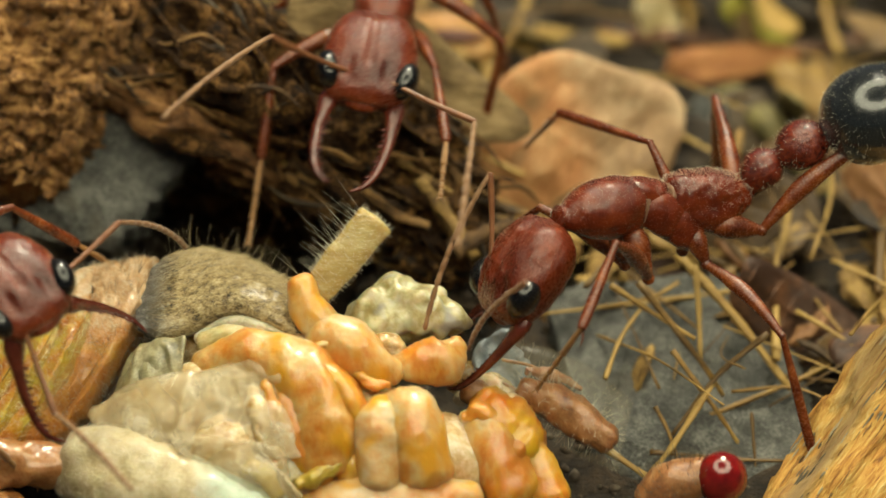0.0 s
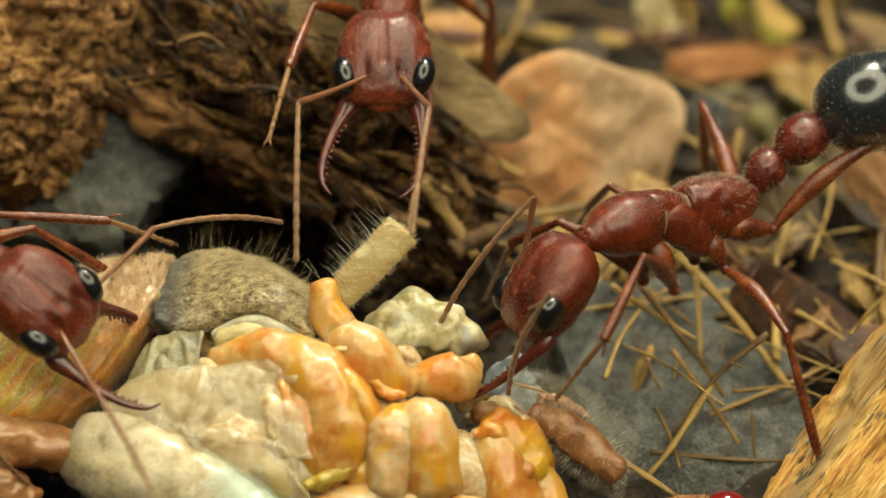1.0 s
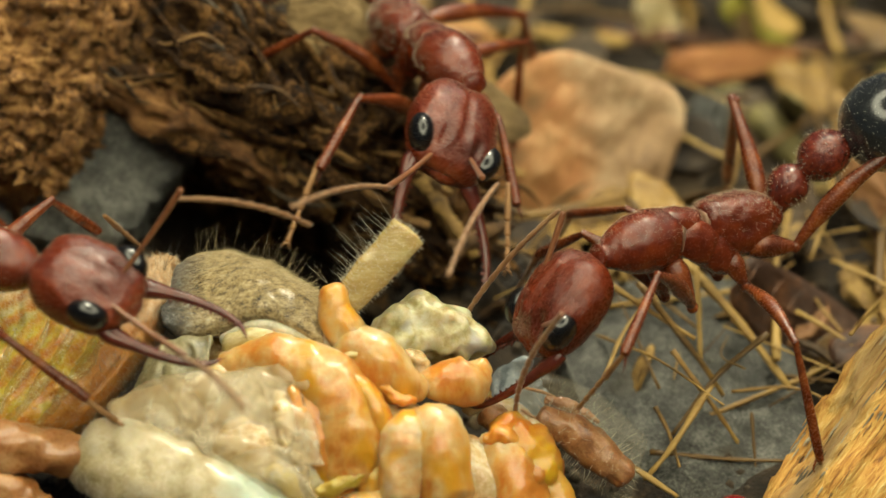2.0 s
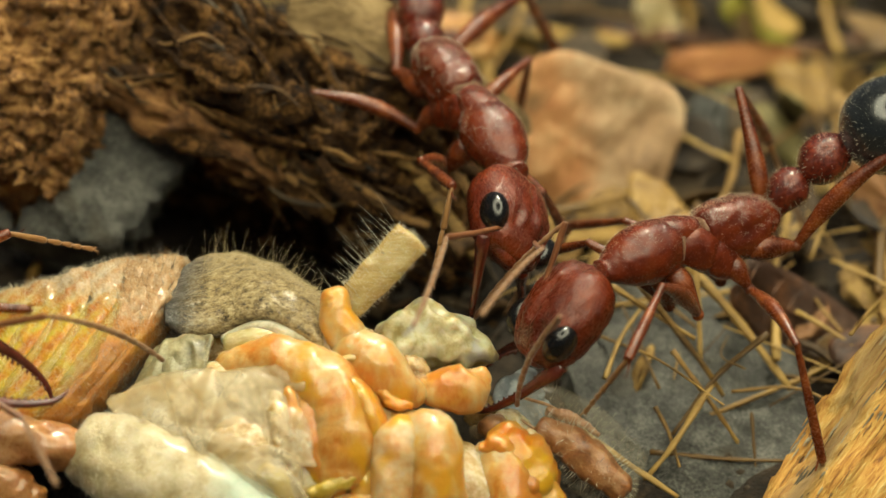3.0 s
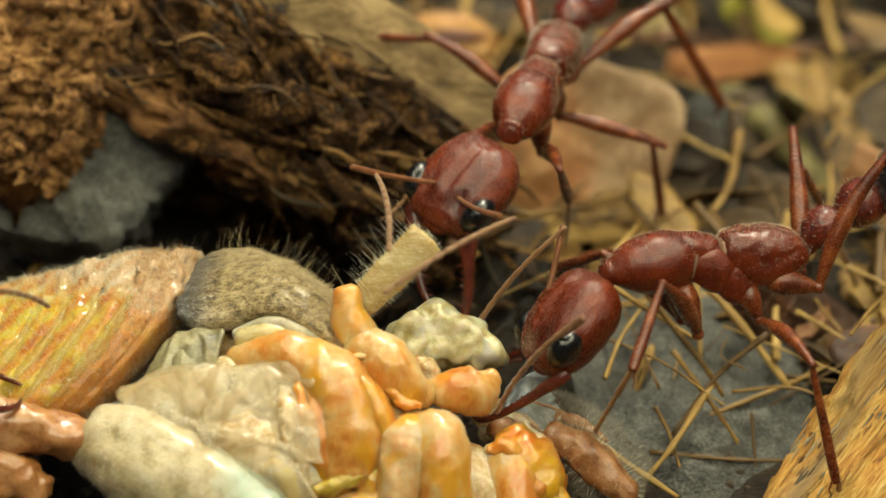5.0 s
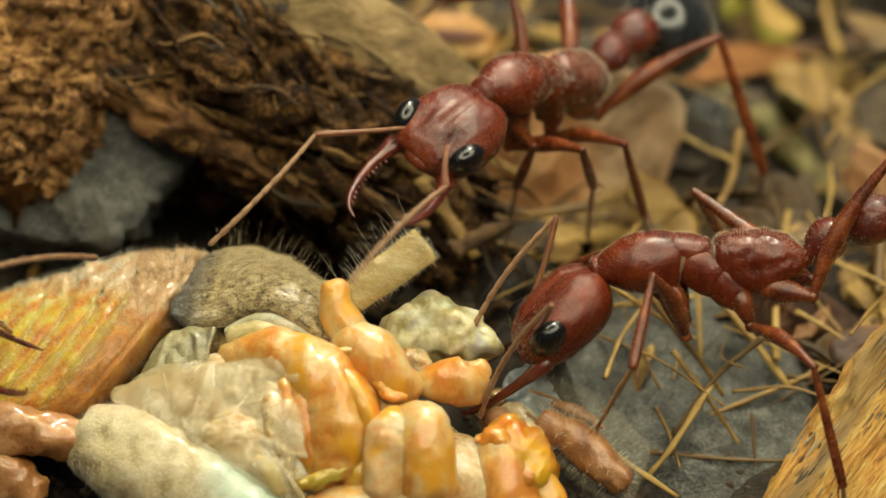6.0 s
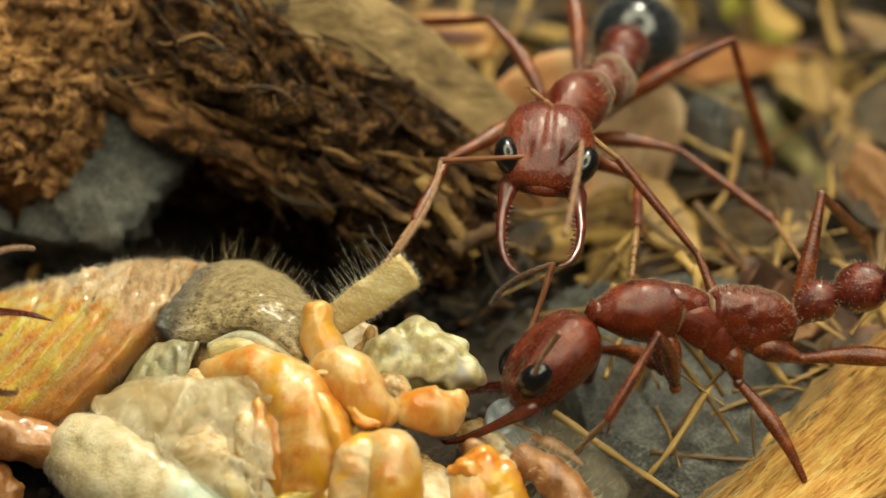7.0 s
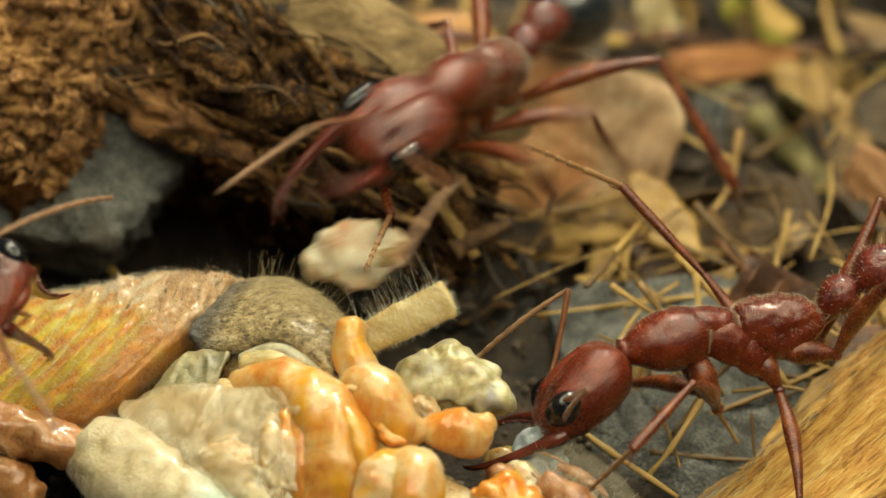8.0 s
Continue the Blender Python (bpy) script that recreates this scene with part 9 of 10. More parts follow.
    walk(a["r_funiculus"], [(0, mm(7.63, -3.96, 2.23, -12.9, 2.6, -35.7)), (0.5, mm(6.06, -5.43, 1.72, -10.1, 15.2, -18.0)), (1, mm(8.74, -4.07, 1.45, -8.5, 28.8, -13.9)), (1.5, mm(8.19, -3.41, 0.79, -15.4, 43.2, -25.5)), (1.6, mm(8.16, -4.77, -0.24, -24.0, 4.7, -45.3)), (1.7, mm(8.13, -6.12, -1.27, -19.2, -34.3, -62.6)), (2.8, mm(8.05, -4.27, 1.21, -20.9, 28.4, -35.1)), (3, mm(7.91, -5.3, 0.44, -21.8, -1.1, -38.5)), (3.5, mm(8.35, -4.68, 1.45, -21.8, -0.9, -39.0)), (4, mm(7.36, -3.75, 2.08, -22.5, 21.5, -42.8)), (4.5, mm(6.71, -6.08, 0.24, -22.0, -20.7, 7.4)), (5.8, mm(10.21, 0.47, -4.33, -19.6, 39.1, 20.7)), (6, mm(8.69, -1.52, -4.8, -18.3, 41.6, 22.6)), (6.5, mm(8.98, -0.48, -4.39, -27.5, 10.0, 2.5)), (7, mm(9.5, -1.21, -3.86, -23.8, 18.4, 17.6)), (7.2, mm(10.14, -1.81, 0.14, -30.3, 19.9, -2.1)), (7.5, mm(7.73, -3.32, -3.9, -28.1, 50.2, 1.6)), (7.9, mm(9.28, -1.38, 0.91, -14.9, 10.2, 26.0)), (8, mm(10.22, -1.46, -2.31, -21.8, 20.3, 0.2))])
    walk(a["l_scape"], [(0, mm(6.4, 0.17, -0.25, 13.0, 4.0, 60.6)), (0.5, mm(6.32, -0.52, 0.23, 13.2, -6.1, 50.8)), (1, mm(6.33, -0.24, -0.26, 21.4, -17.3, 11.8)), (1.5, mm(6.48, -0.7, -2.82, 22.8, 20.3, 57.8)), (1.7, mm(6.14, -2.01, -1.92, 5.9, 7.0, -6.2)), (2.8, mm(6.28, -1.06, -2.4, 8.9, -25.4, -23.8)), (3, mm(6.75, -0.83, -1.4, 10.3, -30.1, -26.9)), (3.5, mm(6.83, -0.61, -0.52, 17.1, -45.2, -37.8)), (4, mm(6.41, -0.62, -1.9, 9.0, -11.8, -21.6)), (4.5, mm(6.65, -1.58, -2.04, -13.6, -35.1, 30.7)), (5.8, mm(6.51, 1.39, -2.67, -14.4, 1.5, 33.2)), (6, mm(6.46, 1.66, -1.79, -14.5, -4.6, 36.7)), (6.5, mm(6.6, 1.56, -0.39, -19.0, -42.0, 47.4)), (7, mm(6.42, 1.4, -0.89, 10.7, -26.7, -2.5)), (7.2, mm(6.49, 0.79, -0.87, 0.9, 0.9, 38.4)), (7.5, mm(6.49, 1.23, -1.8, 3.5, 7.6, 72.9)), (7.9, mm(5.42, 1.73, 0.57, 4.7, -15.1, 55.1)), (8, mm(6.45, 0.2, -2.17, 3.8, -8.0, 59.4))])
    walk(a["l_funiculus"], [(0, mm(8.35, 3.65, -0.53, -4.5, 10.8, -3.3)), (0.5, mm(8.84, 2.56, 0.66, -11.3, 11.0, -38.2)), (1, mm(10.07, 0.54, 0.93, -7.5, 8.2, -15.5)), (1.5, mm(8.48, 2.47, -4.21, -8.9, -2.1, -41.6)), (1.7, mm(10.08, -2.44, -2.41, -8.9, 2.9, -44.7)), (2.8, mm(9.59, -2.51, -0.69, -8.9, -1.7, -45.9)), (3, mm(9.84, -2.4, 0.61, -8.7, -6.4, -49.9)), (3.5, mm(9.05, -2.34, 2.32, -8.8, 9.2, -56.0)), (4, mm(10.05, -2.06, -1.08, -8.5, 9.7, -54.4)), (4.5, mm(9.47, 0.09, 0.26, -6.9, 3.3, -39.9)), (5.8, mm(9.85, 3.58, -2.78, 20.3, 55.1, 8.2)), (6, mm(9.66, 4.04, -1.46, 28.9, 28.5, 20.7)), (6.5, mm(8.61, 3.75, 2.29, 39.8, 23.0, 45.4)), (7, mm(9.99, 1.25, 0.91, 32.9, 12.1, 22.9)), (7.2, mm(9.62, 3.28, -0.93, 30.1, 8.0, 6.9)), (7.5, mm(7.65, 5.02, -2.32, 33.0, 24.1, 17.6)), (7.9, mm(7.63, 4.9, 1.61, 34.2, 4.9, 22.3)), (8, mm(8.46, 3.61, -1.61, 32.2, 20.2, 13.0))])
    walk(a["r_mandible"], [(0, mm(3.55, -1.15, -0.25, 0.0, -5.4, 0.3)), (0.5, mm(3.55, -1.15, -0.25, 0.0, 18.3, -5.2)), (1, mm(3.55, -1.15, -0.25, -0.0, -1.3, -16.9)), (1.5, mm(3.55, -1.15, -0.25, -0.0, -21.4, -19.9)), (1.7, mm(3.55, -1.15, -0.25, 0.0, 2.0, -12.2)), (2.267, mm(3.55, -1.15, -0.25, -5.9, 17.5, 27.9)), (2.8, mm(3.55, -1.15, -0.25, 0.0, 32.1, 69.0)), (3, mm(3.55, -1.15, -0.25, 0.0, 44.4, 78.4)), (3.5, mm(3.55, -1.15, -0.25, 0.0, 27.3, 91.4)), (3.733, mm(3.55, -1.15, -0.25, -6.9, 14.9, 39.8)), (4, mm(3.55, -1.15, -0.25, 0.0, 0.6, -15.4)), (4.5, mm(3.55, -1.15, -0.25, -0.0, 41.0, 52.9)), (5.8, mm(3.55, -1.15, -0.25, -0.0, -22.8, 16.9)), (6, mm(3.55, -1.15, -0.25, 0.0, 1.2, 11.6)), (6.5, mm(3.55, -1.15, -0.25, 0.0, 16.0, 8.2)), (7, mm(3.55, -1.15, -0.25, -0.0, 6.9, 3.9)), (7.2, mm(3.55, -1.15, -0.25, 0.0, -2.9, -2.8)), (7.5, mm(3.55, -1.15, -0.25, -0.0, 13.3, -1.6)), (7.9, mm(3.55, -1.15, -0.25, 0.0, 32.2, -10.9)), (8, mm(3.55, -1.15, -0.25, 0.0, 32.4, 11.0))])
    walk(a["l_mandible"], [(0, mm(3.55, 1.15, -0.25, -0.0, 0.4, -7.8)), (0.5, mm(3.55, 1.15, -0.25, 0.0, 14.3, 6.9)), (1, mm(3.55, 1.15, -0.25, -0.0, 0.7, -1.6)), (1.5, mm(3.55, 1.15, -0.25, 0.0, 21.7, 14.4)), (1.7, mm(3.55, 1.15, -0.25, 0.0, 11.3, 18.1)), (2.8, mm(3.55, 1.15, -0.25, 0.0, 31.3, 90.6)), (3, mm(3.55, 1.15, -0.25, 0.0, 33.3, 102.7)), (3.5, mm(3.55, 1.15, -0.25, 0.0, 20.5, 117.1)), (4, mm(3.55, 1.15, -0.25, 0.0, 31.8, 98.7)), (4.5, mm(3.55, 1.15, -0.25, -0.0, 70.0, 44.7)), (5.133, mm(3.55, 1.15, -0.25, -8.3, 22.6, 25.1)), (5.8, mm(3.55, 1.15, -0.25, 0.0, -26.9, 11.0)), (6, mm(3.55, 1.15, -0.25, 0.0, -13.5, 14.9)), (6.5, mm(3.55, 1.15, -0.25, 0.0, 12.2, -4.2)), (7, mm(3.55, 1.15, -0.25, 0.0, -3.2, 2.5)), (7.2, mm(3.55, 1.15, -0.25, 0.0, -1.2, -4.5)), (7.5, mm(3.55, 1.15, -0.25, -0.0, 15.2, -2.4)), (7.9, mm(3.55, 1.15, -0.25, -0.0, 29.3, -19.2)), (8, mm(3.55, 1.15, -0.25, 0.0, -27.3, 0.4))])
    # arriving ant
    a = arriving_ant
    walk(a["root"], [(0, mm(-20.05, -1.67, 10.63, 21.2, -5.8, -23.9)), (0.5, mm(-18.96, -1.97, 10.33, 21.3, -4.2, -21.2)), (1, mm(-19.3, -2.19, 10.23, 21.4, -2.2, -17.7)), (1.5, mm(-17.02, -2.18, 10.09, 20.4, -1.3, -21.6)), (1.7, mm(-16.71, -2.13, 10.23, 20.0, 0.4, -21.5)), (2.8, mm(-22.42, -3.61, 7.75, 21.3, -4.1, -20.5)), (3, mm(-22.42, -3.83, 7.4, 21.4, -4.2, -20.5)), (3.5, mm(-22.22, -3.18, 8.44, 21.3, -4.1, -20.6)), (4, mm(-22.83, -3.83, 7.4, 21.4, -4.1, -20.5)), (4.5, mm(-23.44, -4.05, 7.06, 21.4, -4.1, -20.3)), (5.8, mm(-23.9, -3.64, 8.25, 21.7, 0.7, -12.9)), (7, mm(-24.3, -3.64, 8.25, 21.7, 0.7, -12.9)), (7.5, mm(-23.49, -3.64, 8.25, 21.7, 0.7, -13.0)), (8, mm(-21.86, -2.77, 9.63, 21.7, 0.6, -13.2))])
    walk(a["head"], [(0, mm(3.8, -0.27, -0.78, -4.1, 13.3, -32.6)), (0.5, mm(3.48, -0.3, -0.64, 0.4, 35.6, -17.0)), (1, mm(3.44, -0.31, -0.64, 1.9, 32.1, -17.6)), (1.5, mm(3.39, 0.14, -0.28, -8.7, 22.7, -10.6)), (1.7, mm(3.46, 0.28, -0.21, -8.1, 16.7, -10.9)), (2.8, mm(2.68, -0.31, -0.3, 4.4, -4.7, -9.0)), (3, mm(2.39, -0.41, -0.24, 7.0, -7.4, -3.6)), (3.5, mm(2.41, -0.49, -0.3, 6.2, -4.1, -2.9)), (4, mm(2.54, -0.69, -0.51, 4.4, -4.8, -8.9)), (4.5, mm(2.54, -0.69, -0.51, 4.5, -4.8, -8.8)), (5.8, mm(3.57, -0.03, -0.48, 7.5, -16.5, -10.6)), (7, mm(3.57, -0.03, -0.48, 7.5, -16.4, -10.5)), (7.5, mm(3.57, -0.03, -0.48, 7.5, -16.5, -10.6)), (8, mm(3.57, -0.03, -0.48, 6.4, -14.3, -12.9))])
    walk(a["petiole"], [(0, mm(-3.6, 0, 0, 0.0, 13.1, 148.6)), (1.7, mm(-3.6, 0, 0, 0.0, 26.9, 148.2)), (2.8, mm(-3.6, 0, 0, 0.0, 17.1, 146.0)), (8, mm(-3.6, 0, 0, 0.0, 29.2, 138.9))])
    walk(a["postpetiole"], [(0, mm(-5.6, 1.22, -0.55, 0.0, -10.9, 173.9)), (1.7, mm(-5.42, 1.13, -1.09, 0.0, -3.6, 173.5)), (2.8, mm(-5.5, 1.28, -0.7, 0.0, -1.6, 174.8)), (8, mm(-5.18, 1.38, -1.17, 0.0, 5.7, 169.3))])
    walk(a["gaster"], [(0, mm(-7.5, 1.42, -0.18, 0.0, -0.5, -177.0)), (1.7, mm(-7.35, 1.35, -0.96, -0.0, 4.9, -179.2)), (2.8, mm(-7.44, 1.46, -0.65, 0.0, 2.2, -178.9)), (8, mm(-7.09, 1.74, -1.36, 0.0, 9.5, 175.6))])
    walk(a["fl_femur"], [(0, mm(0.1, 0.95, -2.6, 0.0, 15.9, 57.6)), (0.5, mm(0.1, 0.95, -2.6, -1.4, -4.6, 43.2)), (1, mm(0.1, 0.95, -2.6, -1.0, -0.0, 33.3)), (1.5, mm(0.1, 0.95, -2.6, 1.1, 4.8, 81.8)), (1.7, mm(0.1, 0.95, -2.6, 1.4, -7.5, 69.8)), (2.8, mm(0.1, 0.95, -2.6, 4.2, -16.4, 56.2)), (3, mm(0.1, 0.95, -2.6, 3.3, -18.5, 59.1)), (3.5, mm(0.1, 0.95, -2.6, 4.6, -14.9, 54.8)), (4, mm(0.1, 0.95, -2.6, 6.4, -4.2, 43.8)), (4.5, mm(0.1, 0.95, -2.6, 6.4, -4.6, 44.1)), (5.8, mm(0.1, 0.95, -2.6, 7.3, -4.5, 33.2)), (7, mm(0.1, 0.95, -2.6, 7.3, -4.4, 33.2)), (7.5, mm(0.1, 0.95, -2.6, 7.0, -6.8, 36.2)), (8, mm(0.1, 0.95, -2.6, 7.4, -3.8, 32.0))])
    walk(a["fl_tibia"], [(0, mm(2.06, 4.04, -3.64, -0.0, 62.2, 39.1)), (0.5, mm(2.86, 3.54, -2.3, -5.2, 59.0, 33.1)), (1, mm(3.27, 3.04, -2.6, -23.4, 50.9, 11.1)), (1.5, mm(0.64, 4.7, -2.91, 48.2, 67.9, 90.4)), (1.7, mm(1.4, 4.49, -2.1, 48.2, 71.3, 90.3)), (2.8, mm(2.13, 3.98, -1.53, 6.0, 2.4, 34.4)), (3, mm(1.95, 4.04, -1.39, 6.0, -1.4, 39.0)), (3.5, mm(2.22, 3.95, -1.62, 4.8, 11.5, 24.9)), (4, mm(2.84, 3.57, -2.32, 7.7, 49.9, 30.3)), (4.5, mm(2.82, 3.59, -2.3, 14.5, 47.2, 39.3)), (5.8, mm(3.27, 3.02, -2.3, -6.4, 17.1, 2.4)), (7, mm(3.27, 3.03, -2.31, -6.6, 17.7, 1.6)), (7.5, mm(3.15, 3.18, -2.15, 1.8, 46.8, 16.8)), (8, mm(3.31, 2.96, -2.35, -15.5, 70.0, -3.1))])
    walk(a["fl_tarsus"], [(0, mm(3.33, 5.06, -6.74, -0.0, 64.4, 41.5)), (0.5, mm(4.37, 4.53, -5.3, -1.6, 62.1, 39.7)), (1, mm(5.44, 3.46, -5.31, 20.1, 63.5, 64.0)), (1.5, mm(0.63, 6.02, -6.16, 48.3, 68.3, 94.7)), (1.7, mm(1.39, 5.61, -5.42, 60.7, 70.1, 108.0)), (2.8, mm(5.01, 5.96, -1.68, -14.0, 26.3, 20.9)), (3, mm(4.67, 6.24, -1.31, -6.2, 42.3, 34.7)), (3.5, mm(5.33, 5.39, -2.32, 24.6, 69.9, 70.4)), (4, mm(4.78, 4.71, -5, 42.4, 50.6, 90.6)), (4.5, mm(4.66, 5.09, -4.86, 46.5, 59.4, 95.5)), (5.8, mm(6.61, 3.16, -3.33, 29.2, 67.7, 76.2)), (7, mm(6.6, 3.12, -3.37, 37.9, 67.8, 85.7)), (7.5, mm(5.44, 3.87, -4.71, 42.0, 67.7, 90.1)), (8, mm(4.51, 2.9, -5.63, -3.1, 54.1, 39.6))])
    walk(a["fr_femur"], [(0, mm(0.1, -0.95, -2.6, -0.0, 22.1, -31.2)), (0.5, mm(0.1, -0.95, -2.6, -1.7, 0.1, -39.9)), (1, mm(0.1, -0.95, -2.6, -1.7, -5.7, -41.0)), (1.5, mm(0.1, -0.95, -2.6, -4.8, -21.7, -27.8)), (1.7, mm(0.1, -0.95, -2.6, -4.0, -23.5, -30.0)), (2.8, mm(0.1, -0.95, -2.6, -8.9, -20.3, -17.0)), (3, mm(0.1, -0.95, -2.6, -10.6, -24.8, -12.4)), (3.5, mm(0.1, -0.95, -2.6, -7.3, -12.5, -22.8)), (4, mm(0.1, -0.95, -2.6, -8.3, -17.9, -19.1)), (4.5, mm(0.1, -0.95, -2.6, -8.9, -20.3, -17.0)), (5.8, mm(0.1, -0.95, -2.6, -7.0, -17.4, -22.9)), (7, mm(0.1, -0.95, -2.6, -7.0, -17.4, -22.9)), (7.5, mm(0.1, -0.95, -2.6, -7.0, -17.4, -23.0)), (8, mm(0.1, -0.95, -2.6, -6.2, -11.4, -26.2))])
    walk(a["fr_tibia"], [(0, mm(3.11, -2.77, -4.03, 0.0, 9.9, -54.6)), (0.5, mm(3.01, -3.39, -2.61, -1.0, 4.3, -62.3)), (1, mm(2.95, -3.43, -2.22, -0.9, 3.9, -61.4)), (1.5, mm(3.22, -2.6, -1.19, 16.4, 29.7, -7.1)), (1.7, mm(3.12, -2.69, -1.08, 15.3, 29.5, -9.4)), (2.8, mm(3.51, -1.99, -1.28, 21.6, 58.6, -0.6)), (3, mm(3.47, -1.69, -1.01, 21.6, 58.6, -0.6)), (3.5, mm(3.52, -2.39, -1.78, 14.1, 54.7, -9.6)), (4, mm(3.52, -2.13, -1.43, 6.9, 47.7, -18.7)), (4.5, mm(3.51, -1.99, -1.28, 11.1, 45.3, -12.9)), (5.8, mm(3.44, -2.36, -1.47, 4.1, 29.7, -24.4)), (7, mm(3.44, -2.36, -1.47, 4.1, 29.7, -24.4)), (7.5, mm(3.44, -2.36, -1.47, 13.7, 44.5, -8.7)), (8, mm(3.44, -2.6, -1.85, 4.7, 40.6, -21.9))])
    walk(a["fr_tarsus"], [(0, mm(5.11, -5.58, -4.63, -0.0, 77.7, 61.5)), (0.5, mm(4.64, -6.48, -2.87, -9.4, 76.6, 51.8)), (1, mm(4.62, -6.5, -2.46, -20.9, 74.7, 39.9)), (1.5, mm(6.24, -2.97, -2.93, -63.0, 29.0, -8.6)), (1.7, mm(6.12, -3.19, -2.81, -62.4, 27.3, -7.4)), (2.8, mm(5.33, -2.01, -4.27, -52.4, 69.4, 5.1)), (3, mm(5.29, -1.71, -4, -52.5, 69.5, 5.0)), (3.5, mm(5.52, -2.72, -4.63, -52.2, 69.4, 5.3)), (4, mm(5.75, -2.89, -4.02, -29.4, 78.1, 29.0)), (4.5, mm(5.91, -2.54, -3.77, -40.7, 70.6, 17.3)), (5.8, mm(6.21, -3.62, -3.2, -32.0, 74.1, 26.4)), (7, mm(6.21, -3.62, -3.2, -36.8, 70.7, 21.4)), (7.5, mm(5.91, -2.74, -3.92, -56.7, 70.8, 0.3)), (8, mm(5.91, -3.59, -4.13, -46.9, 67.5, 10.8))])
    walk(a["ml_femur"], [(0, mm(-2.25, 0.95, -2.05, 0.0, 17.4, 87.8)), (0.5, mm(-2.25, 0.95, -2.05, -4.5, 13.4, 70.8)), (1, mm(-2.25, 0.95, -2.05, -10.2, 2.1, 30.8)), (1.5, mm(-2.25, 0.95, -2.05, -2.9, 8.3, 101.1)), (1.7, mm(-2.25, 0.95, -2.05, -3.2, 11.6, 99.4)), (2.8, mm(-2.25, 0.95, -2.05, -1.9, -14.9, 56.7)), (3, mm(-2.25, 0.95, -2.05, 0.3, 4.3, 33.6)), (3.5, mm(-2.25, 0.95, -2.05, -1.1, 12.6, 23.8)), (4, mm(-2.25, 0.95, -2.05, 0.4, -4.7, 45.5)), (4.5, mm(-2.25, 0.95, -2.05, -3.1, -11.1, 70.6)), (5.8, mm(-2.25, 0.95, -2.05, -2.6, 7.5, 54.4)), (7, mm(-2.25, 0.95, -2.05, -2.7, 2.5, 53.6)), (7.5, mm(-2.25, 0.95, -2.05, -2.7, 2.1, 53.3)), (8, mm(-2.25, 0.95, -2.05, -2.7, 17.9, 53.4))])
    walk(a["ml_tibia"], [(0, mm(-2.09, 4.96, -3.3, 0.0, 82.2, -134.0)), (0.5, mm(-0.91, 4.81, -3.03, -169.4, 75.1, 56.4)), (1, mm(1.36, 3.1, -2.2, 157.0, 13.4, 15.7)), (1.5, mm(-3.05, 5.03, -2.65, 168.5, 75.0, 29.9)), (1.7, mm(-2.92, 5.01, -2.9, 155.5, 73.2, 16.4)), (2.8, mm(-0.02, 4.34, -0.97, -171.8, 48.6, 52.6)), (3, mm(1.24, 3.27, -2.37, 168.5, 16.6, 18.2)), (3.5, mm(1.5, 2.6, -2.97, 166.4, 21.1, 11.8)), (4, mm(0.69, 3.93, -1.71, -145.9, 59.0, 77.7)), (4.5, mm(-0.88, 4.84, -1.24, -150.8, 72.0, 72.4)), (5.8, mm(0.18, 4.33, -2.6, 179.8, 70.5, 41.4)), (7, mm(0.24, 4.33, -2.23, 172.2, 71.7, 33.4)), (7.5, mm(0.26, 4.31, -2.2, 172.1, 71.6, 33.2)), (8, mm(0.13, 4.16, -3.34, 171.7, 71.1, 32.8))])
    walk(a["ml_tarsus"], [(0, mm(-2.53, 4.51, -7.86, 0.0, 72.1, 89.7)), (0.5, mm(-0.25, 5.79, -7.47, -7.2, 68.8, 82.1)), (1, mm(5.66, 4.31, -3.27, -28.1, 58.0, 58.8)), (1.5, mm(-2.02, 5.62, -7.1, -11.6, 67.5, 77.3)), (1.7, mm(-1.65, 5.38, -7.3, -7.4, 67.9, 81.8)), (2.8, mm(1.83, 6.76, -4.42, -29.8, 60.9, 57.1)), (3, mm(5.43, 4.65, -3.68, -10.0, 64.1, 79.4)), (3.5, mm(5.7, 3.48, -4.63, -6.8, 62.9, 82.9)), (4, mm(1.19, 6.25, -5.65, -2.4, 63.7, 87.8)), (4.5, mm(-0.45, 6.19, -5.61, -0.3, 61.0, 90.3)), (5.8, mm(1.33, 5.35, -6.93, -27.3, 68.3, 60.5)), (7, mm(1.44, 5.12, -6.6, -27.0, 68.3, 60.9)), (7.5, mm(1.48, 5.11, -6.57, -27.3, 68.2, 60.6)), (8, mm(1.39, 4.96, -7.69, -39.8, 63.6, 46.8))])
    walk(a["mr_femur"], [(0, mm(-2.25, -0.95, -2.05, 0.0, -7.1, -82.6)), (8, mm(-2.25, -0.95, -2.05, -1.8, -26.6, -76.6))])
    walk(a["mr_tibia"], [(0, mm(-1.71, -5.08, -1.53, 0.0, 71.0, -109.6)), (8, mm(-1.38, -4.6, -0.17, 34.5, 79.9, -74.2))])
    walk(a["mr_tarsus"], [(0, mm(-2.22, -6.49, -5.88, 0.0, 80.7, 144.0)), (8, mm(-1.16, -5.38, -4.7, -81.2, 84.4, 62.3))])
    walk(a["hl_femur"], [(0, mm(-4.4, 0.95, -0.75, 0.0, 2.8, 152.7)), (8, mm(-4.4, 0.95, -0.75, -1.9, 13.9, 139.9))])
    walk(a["hl_tibia"], [(0, mm(-9.37, 3.51, -1.02, 0.0, 57.5, -153.5)), (8, mm(-8.56, 4.45, -2.09, 2.3, 65.4, -150.9))])
    walk(a["hl_tarsus"], [(0, mm(-12.16, 2.12, -5.91, 0.0, 59.9, -163.8)), (8, mm(-10.67, 3.27, -7.37, -13.2, 67.7, -178.5))])
